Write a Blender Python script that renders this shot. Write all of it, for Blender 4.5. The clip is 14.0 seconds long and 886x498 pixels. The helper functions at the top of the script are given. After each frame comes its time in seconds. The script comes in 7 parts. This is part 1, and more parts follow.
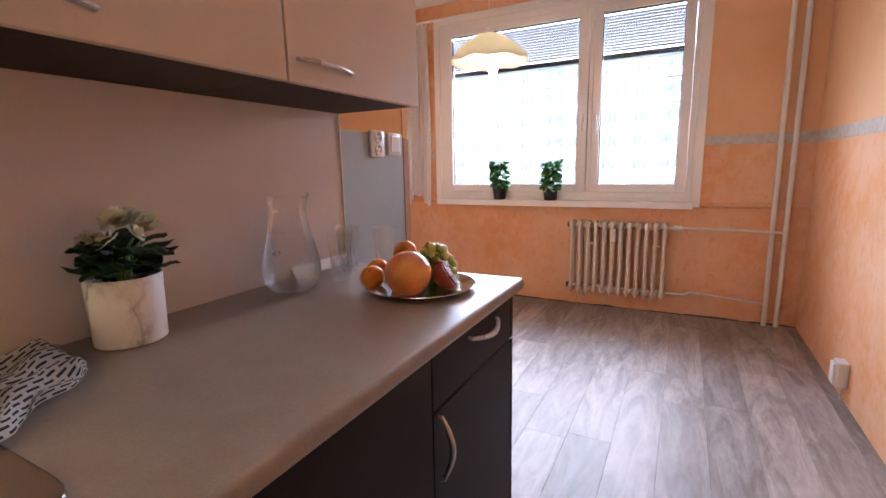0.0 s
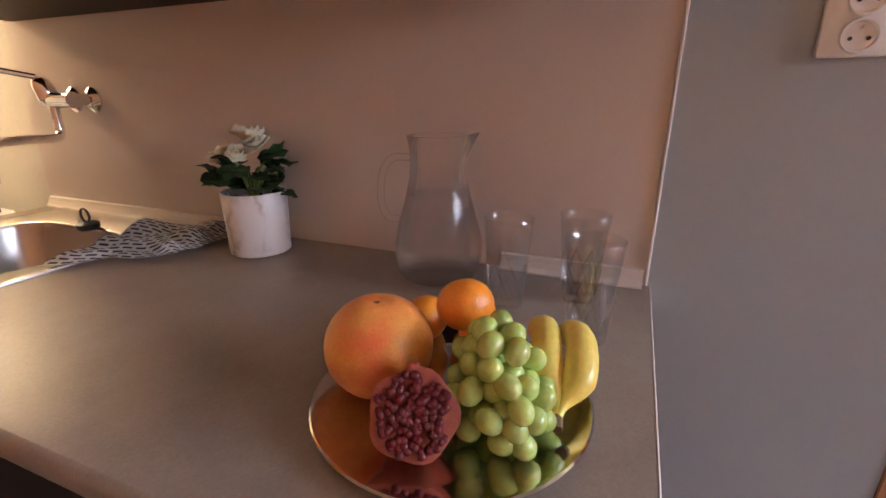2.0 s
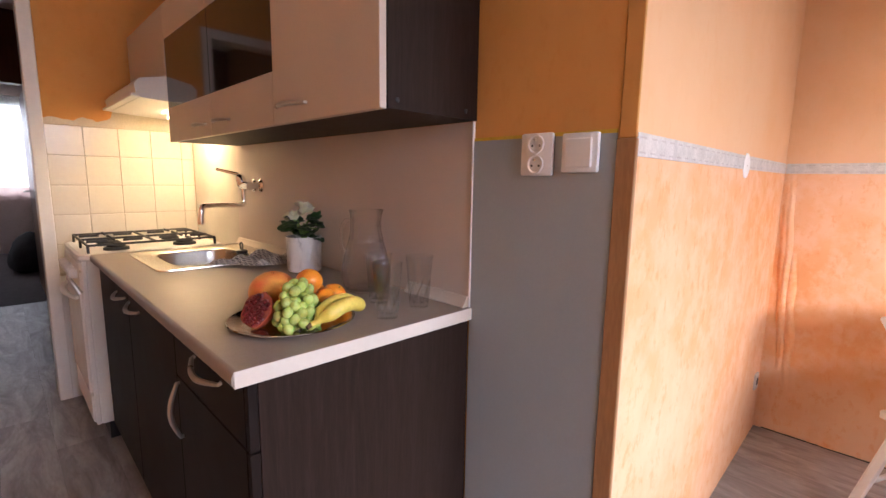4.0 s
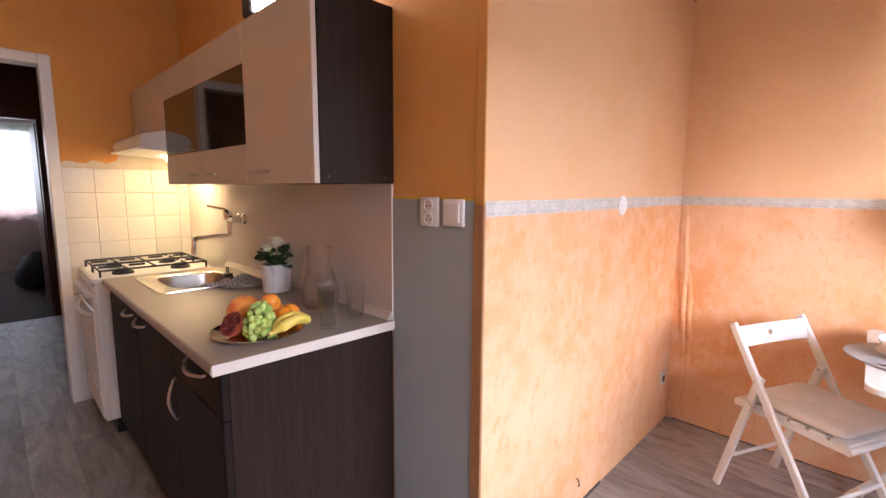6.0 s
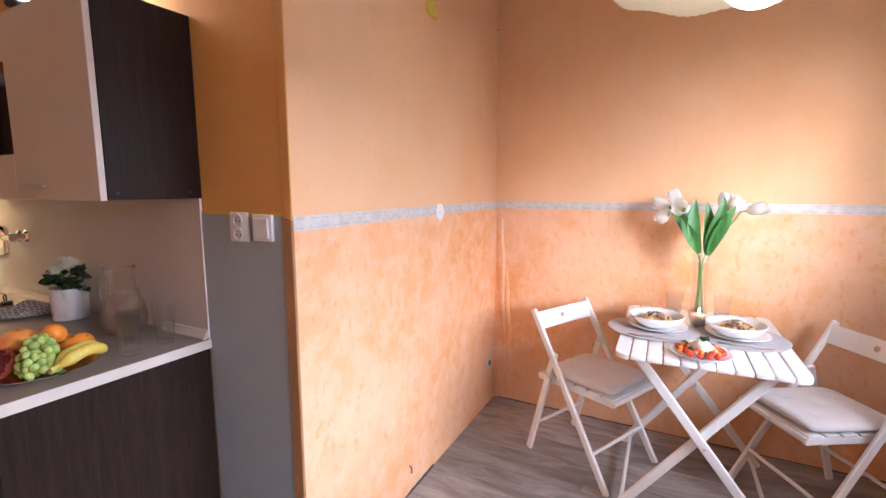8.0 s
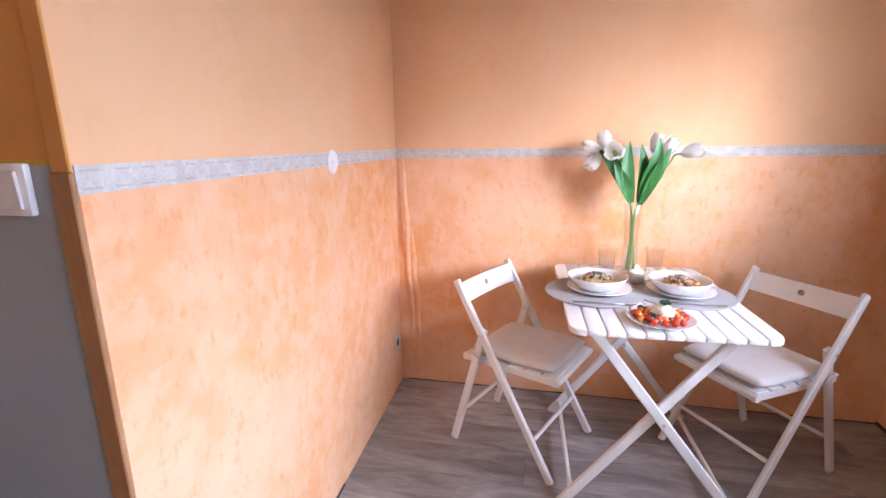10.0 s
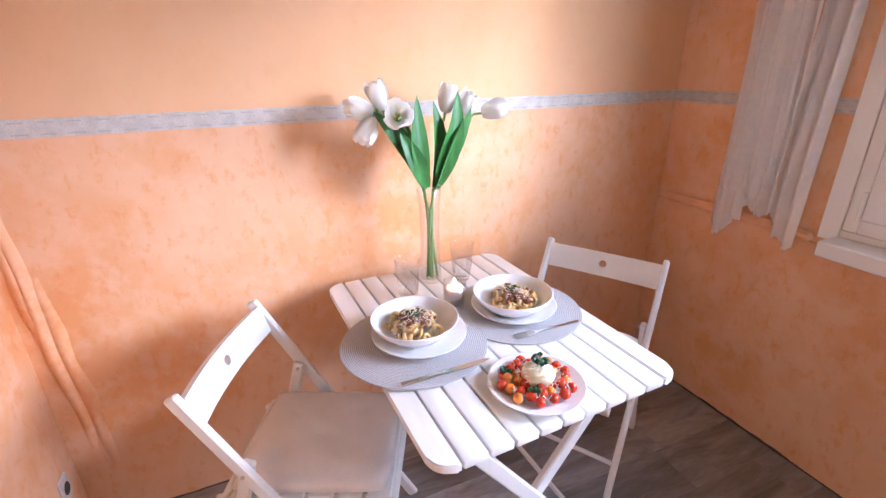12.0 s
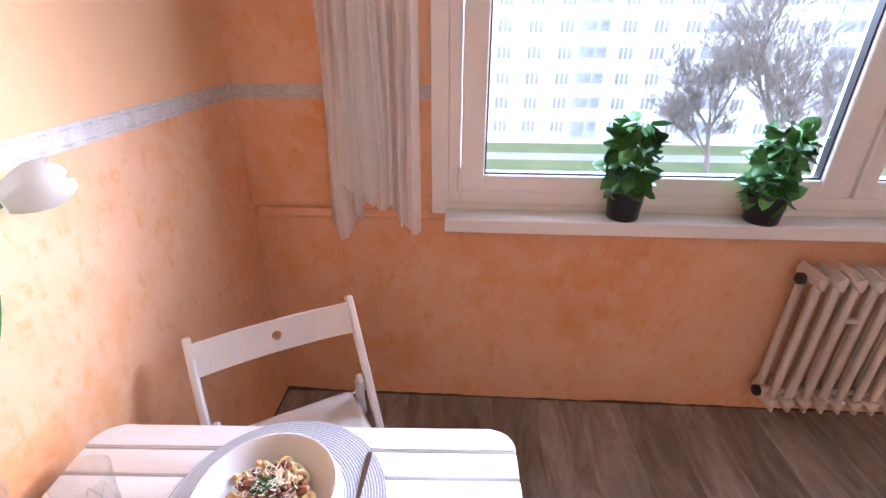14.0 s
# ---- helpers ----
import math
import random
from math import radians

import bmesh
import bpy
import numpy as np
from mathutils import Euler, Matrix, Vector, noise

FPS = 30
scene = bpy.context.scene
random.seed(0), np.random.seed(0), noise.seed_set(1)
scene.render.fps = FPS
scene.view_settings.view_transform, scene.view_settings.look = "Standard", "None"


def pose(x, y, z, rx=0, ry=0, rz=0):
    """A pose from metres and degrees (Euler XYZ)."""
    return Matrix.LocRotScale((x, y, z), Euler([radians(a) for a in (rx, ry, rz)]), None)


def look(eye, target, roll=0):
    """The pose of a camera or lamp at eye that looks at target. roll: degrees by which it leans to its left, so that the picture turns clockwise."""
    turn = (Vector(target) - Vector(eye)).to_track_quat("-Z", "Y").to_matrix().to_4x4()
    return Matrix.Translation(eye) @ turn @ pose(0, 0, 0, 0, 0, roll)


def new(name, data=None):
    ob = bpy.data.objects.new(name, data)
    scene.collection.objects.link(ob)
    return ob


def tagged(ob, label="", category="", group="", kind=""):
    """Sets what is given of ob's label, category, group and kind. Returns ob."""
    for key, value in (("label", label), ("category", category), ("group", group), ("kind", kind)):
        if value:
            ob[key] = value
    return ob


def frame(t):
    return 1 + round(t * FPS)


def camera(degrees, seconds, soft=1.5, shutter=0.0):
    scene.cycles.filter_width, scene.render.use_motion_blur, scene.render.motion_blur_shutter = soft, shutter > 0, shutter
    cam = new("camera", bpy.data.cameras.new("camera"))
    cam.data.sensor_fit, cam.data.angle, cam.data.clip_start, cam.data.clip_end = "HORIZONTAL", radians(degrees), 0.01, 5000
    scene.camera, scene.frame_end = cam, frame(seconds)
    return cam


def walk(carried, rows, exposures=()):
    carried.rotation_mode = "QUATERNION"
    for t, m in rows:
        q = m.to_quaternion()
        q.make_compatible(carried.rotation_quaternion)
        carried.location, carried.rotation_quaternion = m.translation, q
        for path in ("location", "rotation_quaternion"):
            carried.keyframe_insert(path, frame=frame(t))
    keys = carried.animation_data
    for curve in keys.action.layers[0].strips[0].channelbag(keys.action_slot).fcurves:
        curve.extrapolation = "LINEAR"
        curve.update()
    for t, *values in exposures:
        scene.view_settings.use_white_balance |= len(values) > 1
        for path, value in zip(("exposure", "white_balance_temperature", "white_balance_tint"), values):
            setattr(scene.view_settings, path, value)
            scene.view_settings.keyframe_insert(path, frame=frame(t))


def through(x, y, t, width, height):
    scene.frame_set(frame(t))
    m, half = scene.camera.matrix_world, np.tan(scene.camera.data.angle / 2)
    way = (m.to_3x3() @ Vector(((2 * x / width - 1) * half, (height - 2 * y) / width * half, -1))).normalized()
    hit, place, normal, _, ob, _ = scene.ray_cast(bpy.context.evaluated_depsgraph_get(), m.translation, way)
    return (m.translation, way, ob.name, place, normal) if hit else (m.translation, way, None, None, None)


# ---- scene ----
cam = camera(88.0, 14.0)
PATH = [
    (0, (0.009, 0.002, 1.188), (-0.909, 1.744, 0.834), -1.2),
    (0.5, (-0.062, 0.382, 1.194), (-1.312, 1.903, 0.843), -0.9),
    (1, (-0.123, 0.728, 1.192), (-1.767, 1.779, 0.754), -0.7),
    (1.5, (-0.178, 0.952, 1.196), (-2.063, 1.117, 0.547), 0.4),
    (2, (-0.207, 1.159, 1.187), (-1.959, 0.444, 0.54), -0.2),
    (2.5, (-0.187, 1.402, 1.156), (-1.669, 0.2, 0.558), 1.5),
    (3, (-0.199, 1.66, 1.151), (-1.561, 0.331, 0.536), 1.2),
    (3.5, (-0.161, 1.874, 1.173), (-1.521, 0.488, 0.693), 0.9),
    (4, (-0.107, 2.012, 1.216), (-1.49, 0.598, 0.915), 0.9),
    (6.5, (0.012, 2.555, 1.371), (-1.383, 1.145, 1.109), 0.3),
    (7, (0.013, 2.617, 1.39), (-1.401, 1.227, 1.127), 0.2),
    (7.5, (0.005, 2.667, 1.397), (-1.609, 1.515, 1.134), 0.1),
    (8, (-0.016, 2.656, 1.393), (-1.765, 1.722, 1.131), -0.2),
    (8.2, (-0.035, 2.65, 1.392), (-1.82, 1.787, 1.127), -0.3),
    (10.5, (-0.607, 2.237, 1.329), (-2.538, 2.047, 0.845), -0.6),
    (11, (-0.82, 2.18, 1.328), (-2.752, 2.258, 0.814), -0.9),
    (11.5, (-1.068, 2.158, 1.375), (-2.952, 2.404, 0.75), -1.1),
    (12, (-1.3, 2.208, 1.424), (-3.0, 2.95, 0.676), -0.8),
    (12.5, (-1.557, 2.245, 1.447), (-3.015, 3.367, 0.663), -1.0),
    (13, (-1.779, 2.317, 1.447), (-2.957, 3.701, 0.613), -1.0),
    (13.5, (-1.916, 2.403, 1.476), (-2.652, 4.032, 0.58), -1.1),
    (14, (-1.992, 2.389, 1.492), (-2.091, 4.179, 0.606), 0.1),
]
EXPOSURES = [(0.0, 3.72, 5400, 20), (1.0, 3.78, 5400, 19), (2.5, 3.48, 5800, 23), (4.0, 3.49, 5850, 22), (6.5, 3.45, 5750, 21), (8.2, 3.38, 5450, 20), (10.3, 3.37, 5150, 19), (12.5, 3.43, 5000, 20), (13.3, 3.38, 4950, 22), (14.0, 3.57, 5050, 22)]
walk(cam, [(t, look(eye, target, roll)) for t, eye, target, roll in PATH], EXPOSURES)

# ---- world and light ----
SUN_EL, SUN_AZ = radians(14), radians(48)
world = bpy.data.worlds.new("overcast_sky")
scene.world = world
world.use_nodes = True
wn = world.node_tree.nodes
wn.clear()
sky = wn.new("ShaderNodeTexSky")
sky.sky_type = "NISHITA"
sky.sun_disc = False
sky.sun_elevation, sky.sun_rotation = SUN_EL, SUN_AZ
sky.air_density, sky.dust_density, sky.ozone_density = 1.0, 0.6, 1.0
wbg = wn.new("ShaderNodeBackground")
wbg.inputs["Strength"].default_value = 0.15
wout = wn.new("ShaderNodeOutputWorld")
pale = wn.new("ShaderNodeHueSaturation")     # thin high cloud greys the sky
pale.inputs["Saturation"].default_value = 0.15
world.node_tree.links.new(sky.outputs[0], pale.inputs["Color"])
world.node_tree.links.new(pale.outputs[0], wbg.inputs[0])
world.node_tree.links.new(wbg.outputs[0], wout.inputs[0])


def lamp(name, kind, energy, colour, m, **settings):
    data = bpy.data.lights.new(name, kind)
    data.energy, data.color = energy, colour
    ob = new(name, data)
    ob.matrix_world = m
    return ob


# low winter sun behind thin cloud
sun = lamp("sun", "SUN", 0.19, (1.0, 0.96, 0.92), Matrix.Identity(4))
sun.data.angle = radians(16)
sun.matrix_world = look((math.sin(SUN_AZ) * math.cos(SUN_EL) * 30, math.cos(SUN_AZ) * math.cos(SUN_EL) * 30, math.sin(SUN_EL) * 30), (0, 0, 0))

# added fill lamp 2 m outside the kitchen window, in place of sky light
sky_fill = lamp("window_sky_fill", "AREA", 33.0, (0.93, 0.96, 1.0), look((-1.3, 6.0, 2.7), (-1.1, 1.6, 0.3)))
sky_fill.data.shape, sky_fill.data.size, sky_fill.data.size_y = "RECTANGLE", 4.2, 2.0
sky_fill.data.spread = radians(130)
# added fill lamp outside the far room's window, lighting its curtain from behind
far_light = lamp("far_window_sky_fill", "AREA", 3.0, (0.95, 0.98, 1.0), look((0.2, -8.3, 1.8), (0.2, -4.0, 0.8)))
far_light.data.shape, far_light.data.size, far_light.data.size_y = "RECTANGLE", 1.8, 1.2
# the lamp in the cooker hood
hood_light = lamp("hood_light", "AREA", 0.19, (1.0, 0.72, 0.36), look((-0.86, -0.72, 1.50), (-0.9, -0.85, 0.9)))
hood_light.data.shape, hood_light.data.size, hood_light.data.size_y = "RECTANGLE", 0.10, 0.05

# ---- materials ----
def nodes_of(name):
    m = bpy.data.materials.new(name)
    m.use_nodes = True
    nt = m.node_tree
    return m, nt, nt.nodes["Principled BSDF"]


def noise_node(nt, scale, detail=4.0, rough=0.55, stretch=(1, 1, 1), seed=0.0):
    tc = nt.nodes.new("ShaderNodeTexCoord")
    mp = nt.nodes.new("ShaderNodeMapping")
    mp.inputs["Scale"].default_value = stretch
    mp.inputs["Location"].default_value = (seed, seed * 0.7, seed * 1.3)
    n = nt.nodes.new("ShaderNodeTexNoise")
    n.inputs["Scale"].default_value, n.inputs["Detail"].default_value, n.inputs["Roughness"].default_value = scale, detail, rough
    nt.links.new(tc.outputs["Object"], mp.inputs[0])
    nt.links.new(mp.outputs[0], n.inputs["Vector"])
    return n


def ramp_node(nt, source, stops):
    r = nt.nodes.new("ShaderNodeValToRGB")
    while len(r.color_ramp.elements) < len(stops):
        r.color_ramp.elements.new(0.5)
    for e, (p, c) in zip(r.color_ramp.elements, stops):
        e.position, e.color = p, (*c, 1) if len(c) == 3 else c
    nt.links.new(source, r.inputs[0])
    return r


def mix_node(nt, kind, fac, a, b):
    m = nt.nodes.new("ShaderNodeMix")
    m.data_type, m.blend_type = "RGBA", kind
    for socket, value in ((m.inputs[0], fac), (m.inputs[6], a), (m.inputs[7], b)):
        if isinstance(value, bpy.types.NodeSocket):
            nt.links.new(value, socket)
        elif isinstance(value, (int, float)):
            socket.default_value = value
        else:
            socket.default_value = (*value, 1)
    return m.outputs[2]


def bump_node(nt, bs, source, strength, distance=0.002):
    b = nt.nodes.new("ShaderNodeBump")
    b.inputs["Strength"].default_value, b.inputs["Distance"].default_value = strength, distance
    nt.links.new(source, b.inputs["Height"])
    nt.links.new(b.outputs[0], bs.inputs["Normal"])


def surface(name, a, b, rough=0.5, metal=0.0, scale=6.0, fine=80.0, bump=0.1, stretch=(1, 1, 1), rough_var=0.1, spec=0.5, each=0.0, coat=0.0, sheen=0.0, sub=0.0, grain=0.09):
    """A two-scale mottled surface between the colours a and b."""
    m, nt, bs = nodes_of(name)
    n1 = noise_node(nt, scale, 5.0, 0.6, stretch)
    n2 = noise_node(nt, fine, 3.0, 0.6, stretch, 3.1)
    r = ramp_node(nt, n1.outputs[0], [(0.3, a), (0.7, b)])
    r2 = ramp_node(nt, n2.outputs[0], [(0.3, (1 - grain,) * 3), (0.7, (1 + 0.9 * grain,) * 3)])
    col = mix_node(nt, "MULTIPLY", 1.0, r.outputs[0], r2.outputs[0])
    if each:
        oi = nt.nodes.new("ShaderNodeObjectInfo")
        rr = ramp_node(nt, oi.outputs["Random"], [(0.0, (1 - each,) * 3), (1.0, (1 + each,) * 3)])
        col = mix_node(nt, "MULTIPLY", 1.0, col, rr.outputs[0])
    nt.links.new(col, bs.inputs["Base Color"])
    mr = nt.nodes.new("ShaderNodeMapRange")
    mr.inputs["To Min"].default_value, mr.inputs["To Max"].default_value = max(0.02, rough - rough_var), min(1, rough + rough_var)
    nt.links.new(n1.outputs[0], mr.inputs[0])
    nt.links.new(mr.outputs[0], bs.inputs["Roughness"])
    bs.inputs["Metallic"].default_value = metal
    bs.inputs["Specular IOR Level"].default_value = spec
    bs.inputs["Coat Weight"].default_value = coat
    bs.inputs["Sheen Weight"].default_value = sheen
    if sub:
        bs.inputs["Subsurface Weight"].default_value, bs.inputs["Subsurface Radius"].default_value, bs.inputs["Subsurface Scale"].default_value = sub, (1, 0.5, 0.25), 0.01
    if bump:
        bump_node(nt, bs, n2.outputs[0], bump)
    return m


def wallpaper(name, base, light, dark, patch=9.0, amount=0.6, bump=0.25):
    """Sponged wallpaper: soft clouds with small darker flecks."""
    m, nt, bs = nodes_of(name)
    big = noise_node(nt, 1.6, 4.0, 0.6)
    mid = noise_node(nt, patch, 5.0, 0.65, (1, 1, 1), 5.0)
    fleck = noise_node(nt, 28.0, 4.0, 0.7, (1, 1, 0.6), 9.0)
    fine = noise_node(nt, 220.0, 2.0, 0.5)
    c1 = ramp_node(nt, big.outputs[0], [(0.35, base), (0.68, light)]).outputs[0]
    f2 = ramp_node(nt, mid.outputs[0], [(0.44, (0, 0, 0)), (0.60, (amount,) * 3)]).outputs[0]
    c2 = mix_node(nt, "MIX", f2, c1, light)
    f3 = ramp_node(nt, fleck.outputs[0], [(0.54, (0, 0, 0)), (0.68, (amount * 0.8,) * 3)]).outputs[0]
    c3 = mix_node(nt, "MIX", f3, c2, dark)
    nt.links.new(c3, bs.inputs["Base Color"])
    bs.inputs["Roughness"].default_value = 0.78
    bs.inputs["Specular IOR Level"].default_value = 0.3
    hgt = mix_node(nt, "ADD", 0.5, fine.outputs[1], mid.outputs[1])
    bump_node(nt, bs, hgt, bump, 0.0015)
    return m


def clear_glass(name, tint=(1, 1, 1), edge=0.75, rough=0.02, face=0.03):
    m = bpy.data.materials.new(name)
    m.use_nodes = True
    nt = m.node_tree
    nt.nodes.clear()
    out = nt.nodes.new("ShaderNodeOutputMaterial")
    tr = nt.nodes.new("ShaderNodeBsdfTransparent")
    tr.inputs[0].default_value = (*tint, 1)
    gl = nt.nodes.new("ShaderNodeBsdfGlossy")
    gl.inputs["Roughness"].default_value = rough
    lw = nt.nodes.new("ShaderNodeLayerWeight")
    lw.inputs["Blend"].default_value = 0.5
    fr = ramp_node(nt, lw.outputs["Facing"], [(0.0, (face,) * 3), (0.5, (face * 2,) * 3), (0.8, (0.05 + 0.16 * edge + face,) * 3), (1.0, (edge, edge, edge))])
    mx = nt.nodes.new("ShaderNodeMixShader")
    nt.links.new(fr.outputs[0], mx.inputs[0])
    nt.links.new(tr.outputs[0], mx.inputs[1])
    nt.links.new(gl.outputs[0], mx.inputs[2])
    nt.links.new(mx.outputs[0], out.inputs[0])
    return m


def solid_glass(name, ior, through, tint=(0.985, 0.99, 0.99)):
    """Refracting glass for closed walls; part of the light passes straight."""
    m = bpy.data.materials.new(name)
    m.use_nodes = True
    nt = m.node_tree
    nt.nodes.clear()
    out = nt.nodes.new("ShaderNodeOutputMaterial")
    tr, gl, mx = nt.nodes.new("ShaderNodeBsdfTransparent"), nt.nodes.new("ShaderNodeBsdfGlass"), nt.nodes.new("ShaderNodeMixShader")
    tr.inputs[0].default_value = gl.inputs["Color"].default_value = (*tint, 1)
    gl.inputs["Roughness"].default_value, gl.inputs["IOR"].default_value = 0.0, ior
    mx.inputs[0].default_value = through
    nt.links.new(gl.outputs[0], mx.inputs[1])
    nt.links.new(tr.outputs[0], mx.inputs[2])
    nt.links.new(mx.outputs[0], out.inputs[0])
    return m


def glowing(name, colour, strength, base=(0.8, 0.8, 0.8)):
    m, nt, bs = nodes_of(name)
    bs.inputs["Base Color"].default_value = (*base, 1)
    bs.inputs["Emission Color"].default_value = (*colour, 1)
    bs.inputs["Emission Strength"].default_value = strength
    return m


def plank_wood(name, stops, axis_stretch, rough, each, scale=3.0):
    """Grained wood that runs along one axis; each piece is shifted by its own random number."""
    m, nt, bs = nodes_of(name)
    tc = nt.nodes.new("ShaderNodeTexCoord")
    oi = nt.nodes.new("ShaderNodeObjectInfo")
    sh = nt.nodes.new("ShaderNodeVectorMath")
    sh.operation = "SCALE"
    sh.inputs[0].default_value = (13.0, 7.0, 5.0)
    nt.links.new(oi.outputs["Random"], sh.inputs["Scale"])
    add = nt.nodes.new("ShaderNodeVectorMath")
    nt.links.new(tc.outputs["Object"], add.inputs[0])
    nt.links.new(sh.outputs[0], add.inputs[1])
    mp = nt.nodes.new("ShaderNodeMapping")
    mp.inputs["Scale"].default_value = axis_stretch
    nt.links.new(add.outputs[0], mp.inputs[0])
    n1 = nt.nodes.new("ShaderNodeTexNoise")
    n1.inputs["Scale"].default_value, n1.inputs["Detail"].default_value, n1.inputs["Roughness"].default_value, n1.inputs["Distortion"].default_value = scale, 8.0, 0.65, 1.2
    nt.links.new(mp.outputs[0], n1.inputs["Vector"])
    n2 = nt.nodes.new("ShaderNodeTexNoise")
    n2.inputs["Scale"].default_value, n2.inputs["Detail"].default_value = scale * 9, 4.0
    nt.links.new(mp.outputs[0], n2.inputs["Vector"])
    c = ramp_node(nt, n1.outputs[0], stops).outputs[0]
    c2 = ramp_node(nt, n2.outputs[0], [(0.35, (0.90, 0.90, 0.90)), (0.65, (1.06, 1.06, 1.06))]).outputs[0]
    col = mix_node(nt, "MULTIPLY", 1.0, c, c2)
    rr = ramp_node(nt, oi.outputs["Random"], [(0.0, (1 - each,) * 3), (1.0, (1 + each,) * 3)]).outputs[0]
    col = mix_node(nt, "MULTIPLY", 1.0, col, rr)
    nt.links.new(col, bs.inputs["Base Color"])
    mr = nt.nodes.new("ShaderNodeMapRange")
    mr.inputs["To Min"].default_value, mr.inputs["To Max"].default_value = rough - 0.08, rough + 0.12
    nt.links.new(n1.outputs[0], mr.inputs[0])
    nt.links.new(mr.outputs[0], bs.inputs["Roughness"])
    bump_node(nt, bs, n2.outputs[0], 0.12, 0.001)
    return m


WALLPAPER = wallpaper("sponged_wallpaper", (0.78, 0.365, 0.14), (0.85, 0.55, 0.34), (0.75, 0.27, 0.07), 11.0, 0.55)
UPPER_PAINT = wallpaper("apricot_wallpaper", (0.80, 0.46, 0.225), (0.83, 0.52, 0.29), (0.79, 0.43, 0.20), 5.0, 0.35, 0.15)
KITCHEN_PAINT = wallpaper("ochre_paint", (0.70, 0.33, 0.08), (0.74, 0.38, 0.11), (0.66, 0.29, 0.06), 4.0, 0.4, 0.15)


def border_paper():
    """Pale grey paper with a row of short darker dashes near either edge."""
    m, nt, bs = nodes_of("grey_border_paper")

    def calc(op, a, b=0.0):
        n = nt.nodes.new("ShaderNodeMath")
        n.operation = op
        for socket, value in ((n.inputs[0], a), (n.inputs[1], b)):
            if isinstance(value, (int, float)):
                socket.default_value = value
            else:
                nt.links.new(value, socket)
        return n.outputs[0]
    tc = nt.nodes.new("ShaderNodeTexCoord")
    sep = nt.nodes.new("ShaderNodeSeparateXYZ")
    nt.links.new(tc.outputs["Object"], sep.inputs[0])
    big, fine = noise_node(nt, 30.0), noise_node(nt, 220.0)
    along = calc("ADD", calc("ADD", sep.outputs[0], sep.outputs[1]), calc("MULTIPLY", big.outputs[0], 0.03))
    dash = calc("LESS_THAN", calc("FRACT", calc("MULTIPLY", along, 17.0)), 0.55)
    rows = calc("MAXIMUM", calc("LESS_THAN", calc("ABSOLUTE", calc("SUBTRACT", sep.outputs[2], 1.274)), 0.0018), calc("LESS_THAN", calc("ABSOLUTE", calc("SUBTRACT", sep.outputs[2], 1.303)), 0.0018))
    c = ramp_node(nt, big.outputs[0], [(0.35, (0.56, 0.52, 0.485)), (0.65, (0.68, 0.635, 0.59))]).outputs[0]
    c = mix_node(nt, "MULTIPLY", 1.0, c, ramp_node(nt, fine.outputs[0], [(0.3, (0.86, 0.86, 0.86)), (0.7, (1.08, 1.08, 1.08))]).outputs[0])
    nt.links.new(mix_node(nt, "MIX", calc("MULTIPLY", calc("MULTIPLY", dash, rows), 0.32), c, (0.30, 0.22, 0.19)), bs.inputs["Base Color"])
    bs.inputs["Roughness"].default_value = 0.8
    bump_node(nt, bs, fine.outputs[0], 0.12)
    return m


BORDER = border_paper()
GREY_PANEL = surface("grey_painted_panel", (0.35, 0.385, 0.405), (0.39, 0.425, 0.445), 0.5, 0, 2, 140, 0.05, grain=0.02)
CEIL = surface("ceiling_paint", (0.78, 0.75, 0.70), (0.82, 0.79, 0.74), 0.85, 0, 3, 120, 0.15)
FLOOR_WOOD = plank_wood("grey_oak_vinyl", [(0.28, (0.15, 0.125, 0.11)), (0.45, (0.27, 0.24, 0.22)), (0.58, (0.37, 0.335, 0.315)), (0.75, (0.47, 0.44, 0.42))], (3.4, 0.7, 1), 0.46, 0.22)
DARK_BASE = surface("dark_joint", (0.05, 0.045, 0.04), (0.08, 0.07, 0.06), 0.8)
WHITE_PLASTIC = surface("white_plastic", (0.83, 0.82, 0.80), (0.86, 0.85, 0.83), 0.32, 0, 5, 120, 0.02, grain=0.02)
WHITE_PAINT = surface("white_gloss_paint", (0.76, 0.75, 0.72), (0.82, 0.81, 0.78), 0.35, 0, 7, 90, 0.08, grain=0.02)
RAD_PAINT = surface("cream_radiator_enamel", (0.70, 0.62, 0.52), (0.76, 0.69, 0.60), 0.35, 0, 9, 90, 0.08, grain=0.02)
TILE = surface("cream_glazed_tile", (0.72, 0.68, 0.58), (0.78, 0.74, 0.65), 0.18, 0, 4, 60, 0.03, each=0.04, grain=0.02)
GROUT = surface("cement_grout", (0.52, 0.46, 0.37), (0.62, 0.56, 0.46), 0.9, 0, 20, 150, 0.2)
PLASTER = surface("bare_plaster", (0.62, 0.55, 0.42), (0.72, 0.66, 0.55), 0.9, 0, 14, 120, 0.4)
CREAM_FRONT = surface("cream_satin_laminate", (0.60, 0.50, 0.41), (0.64, 0.54, 0.445), 0.38, 0, 2, 150, 0.02, grain=0.02)
DARK_WOOD = plank_wood("dark_wenge_laminate", [(0.3, (0.020, 0.011, 0.008)), (0.5, (0.026, 0.015, 0.011)), (0.7, (0.034, 0.020, 0.016))], (14, 14, 0.9), 0.45, 0.05, 4.0)
DARK_WOOD.node_tree.nodes["Principled BSDF"].inputs["Specular IOR Level"].default_value = 0.12
DARK_FRONT = surface("dark_brown_front", (0.009, 0.0055, 0.0045), (0.015, 0.009, 0.007), 0.48, 0, 3, 120, 0.02, spec=0.15)
WORKTOP = surface("taupe_worktop_laminate", (0.255, 0.205, 0.165), (0.31, 0.255, 0.21), 0.36, 0, 14, 260, 0.06)
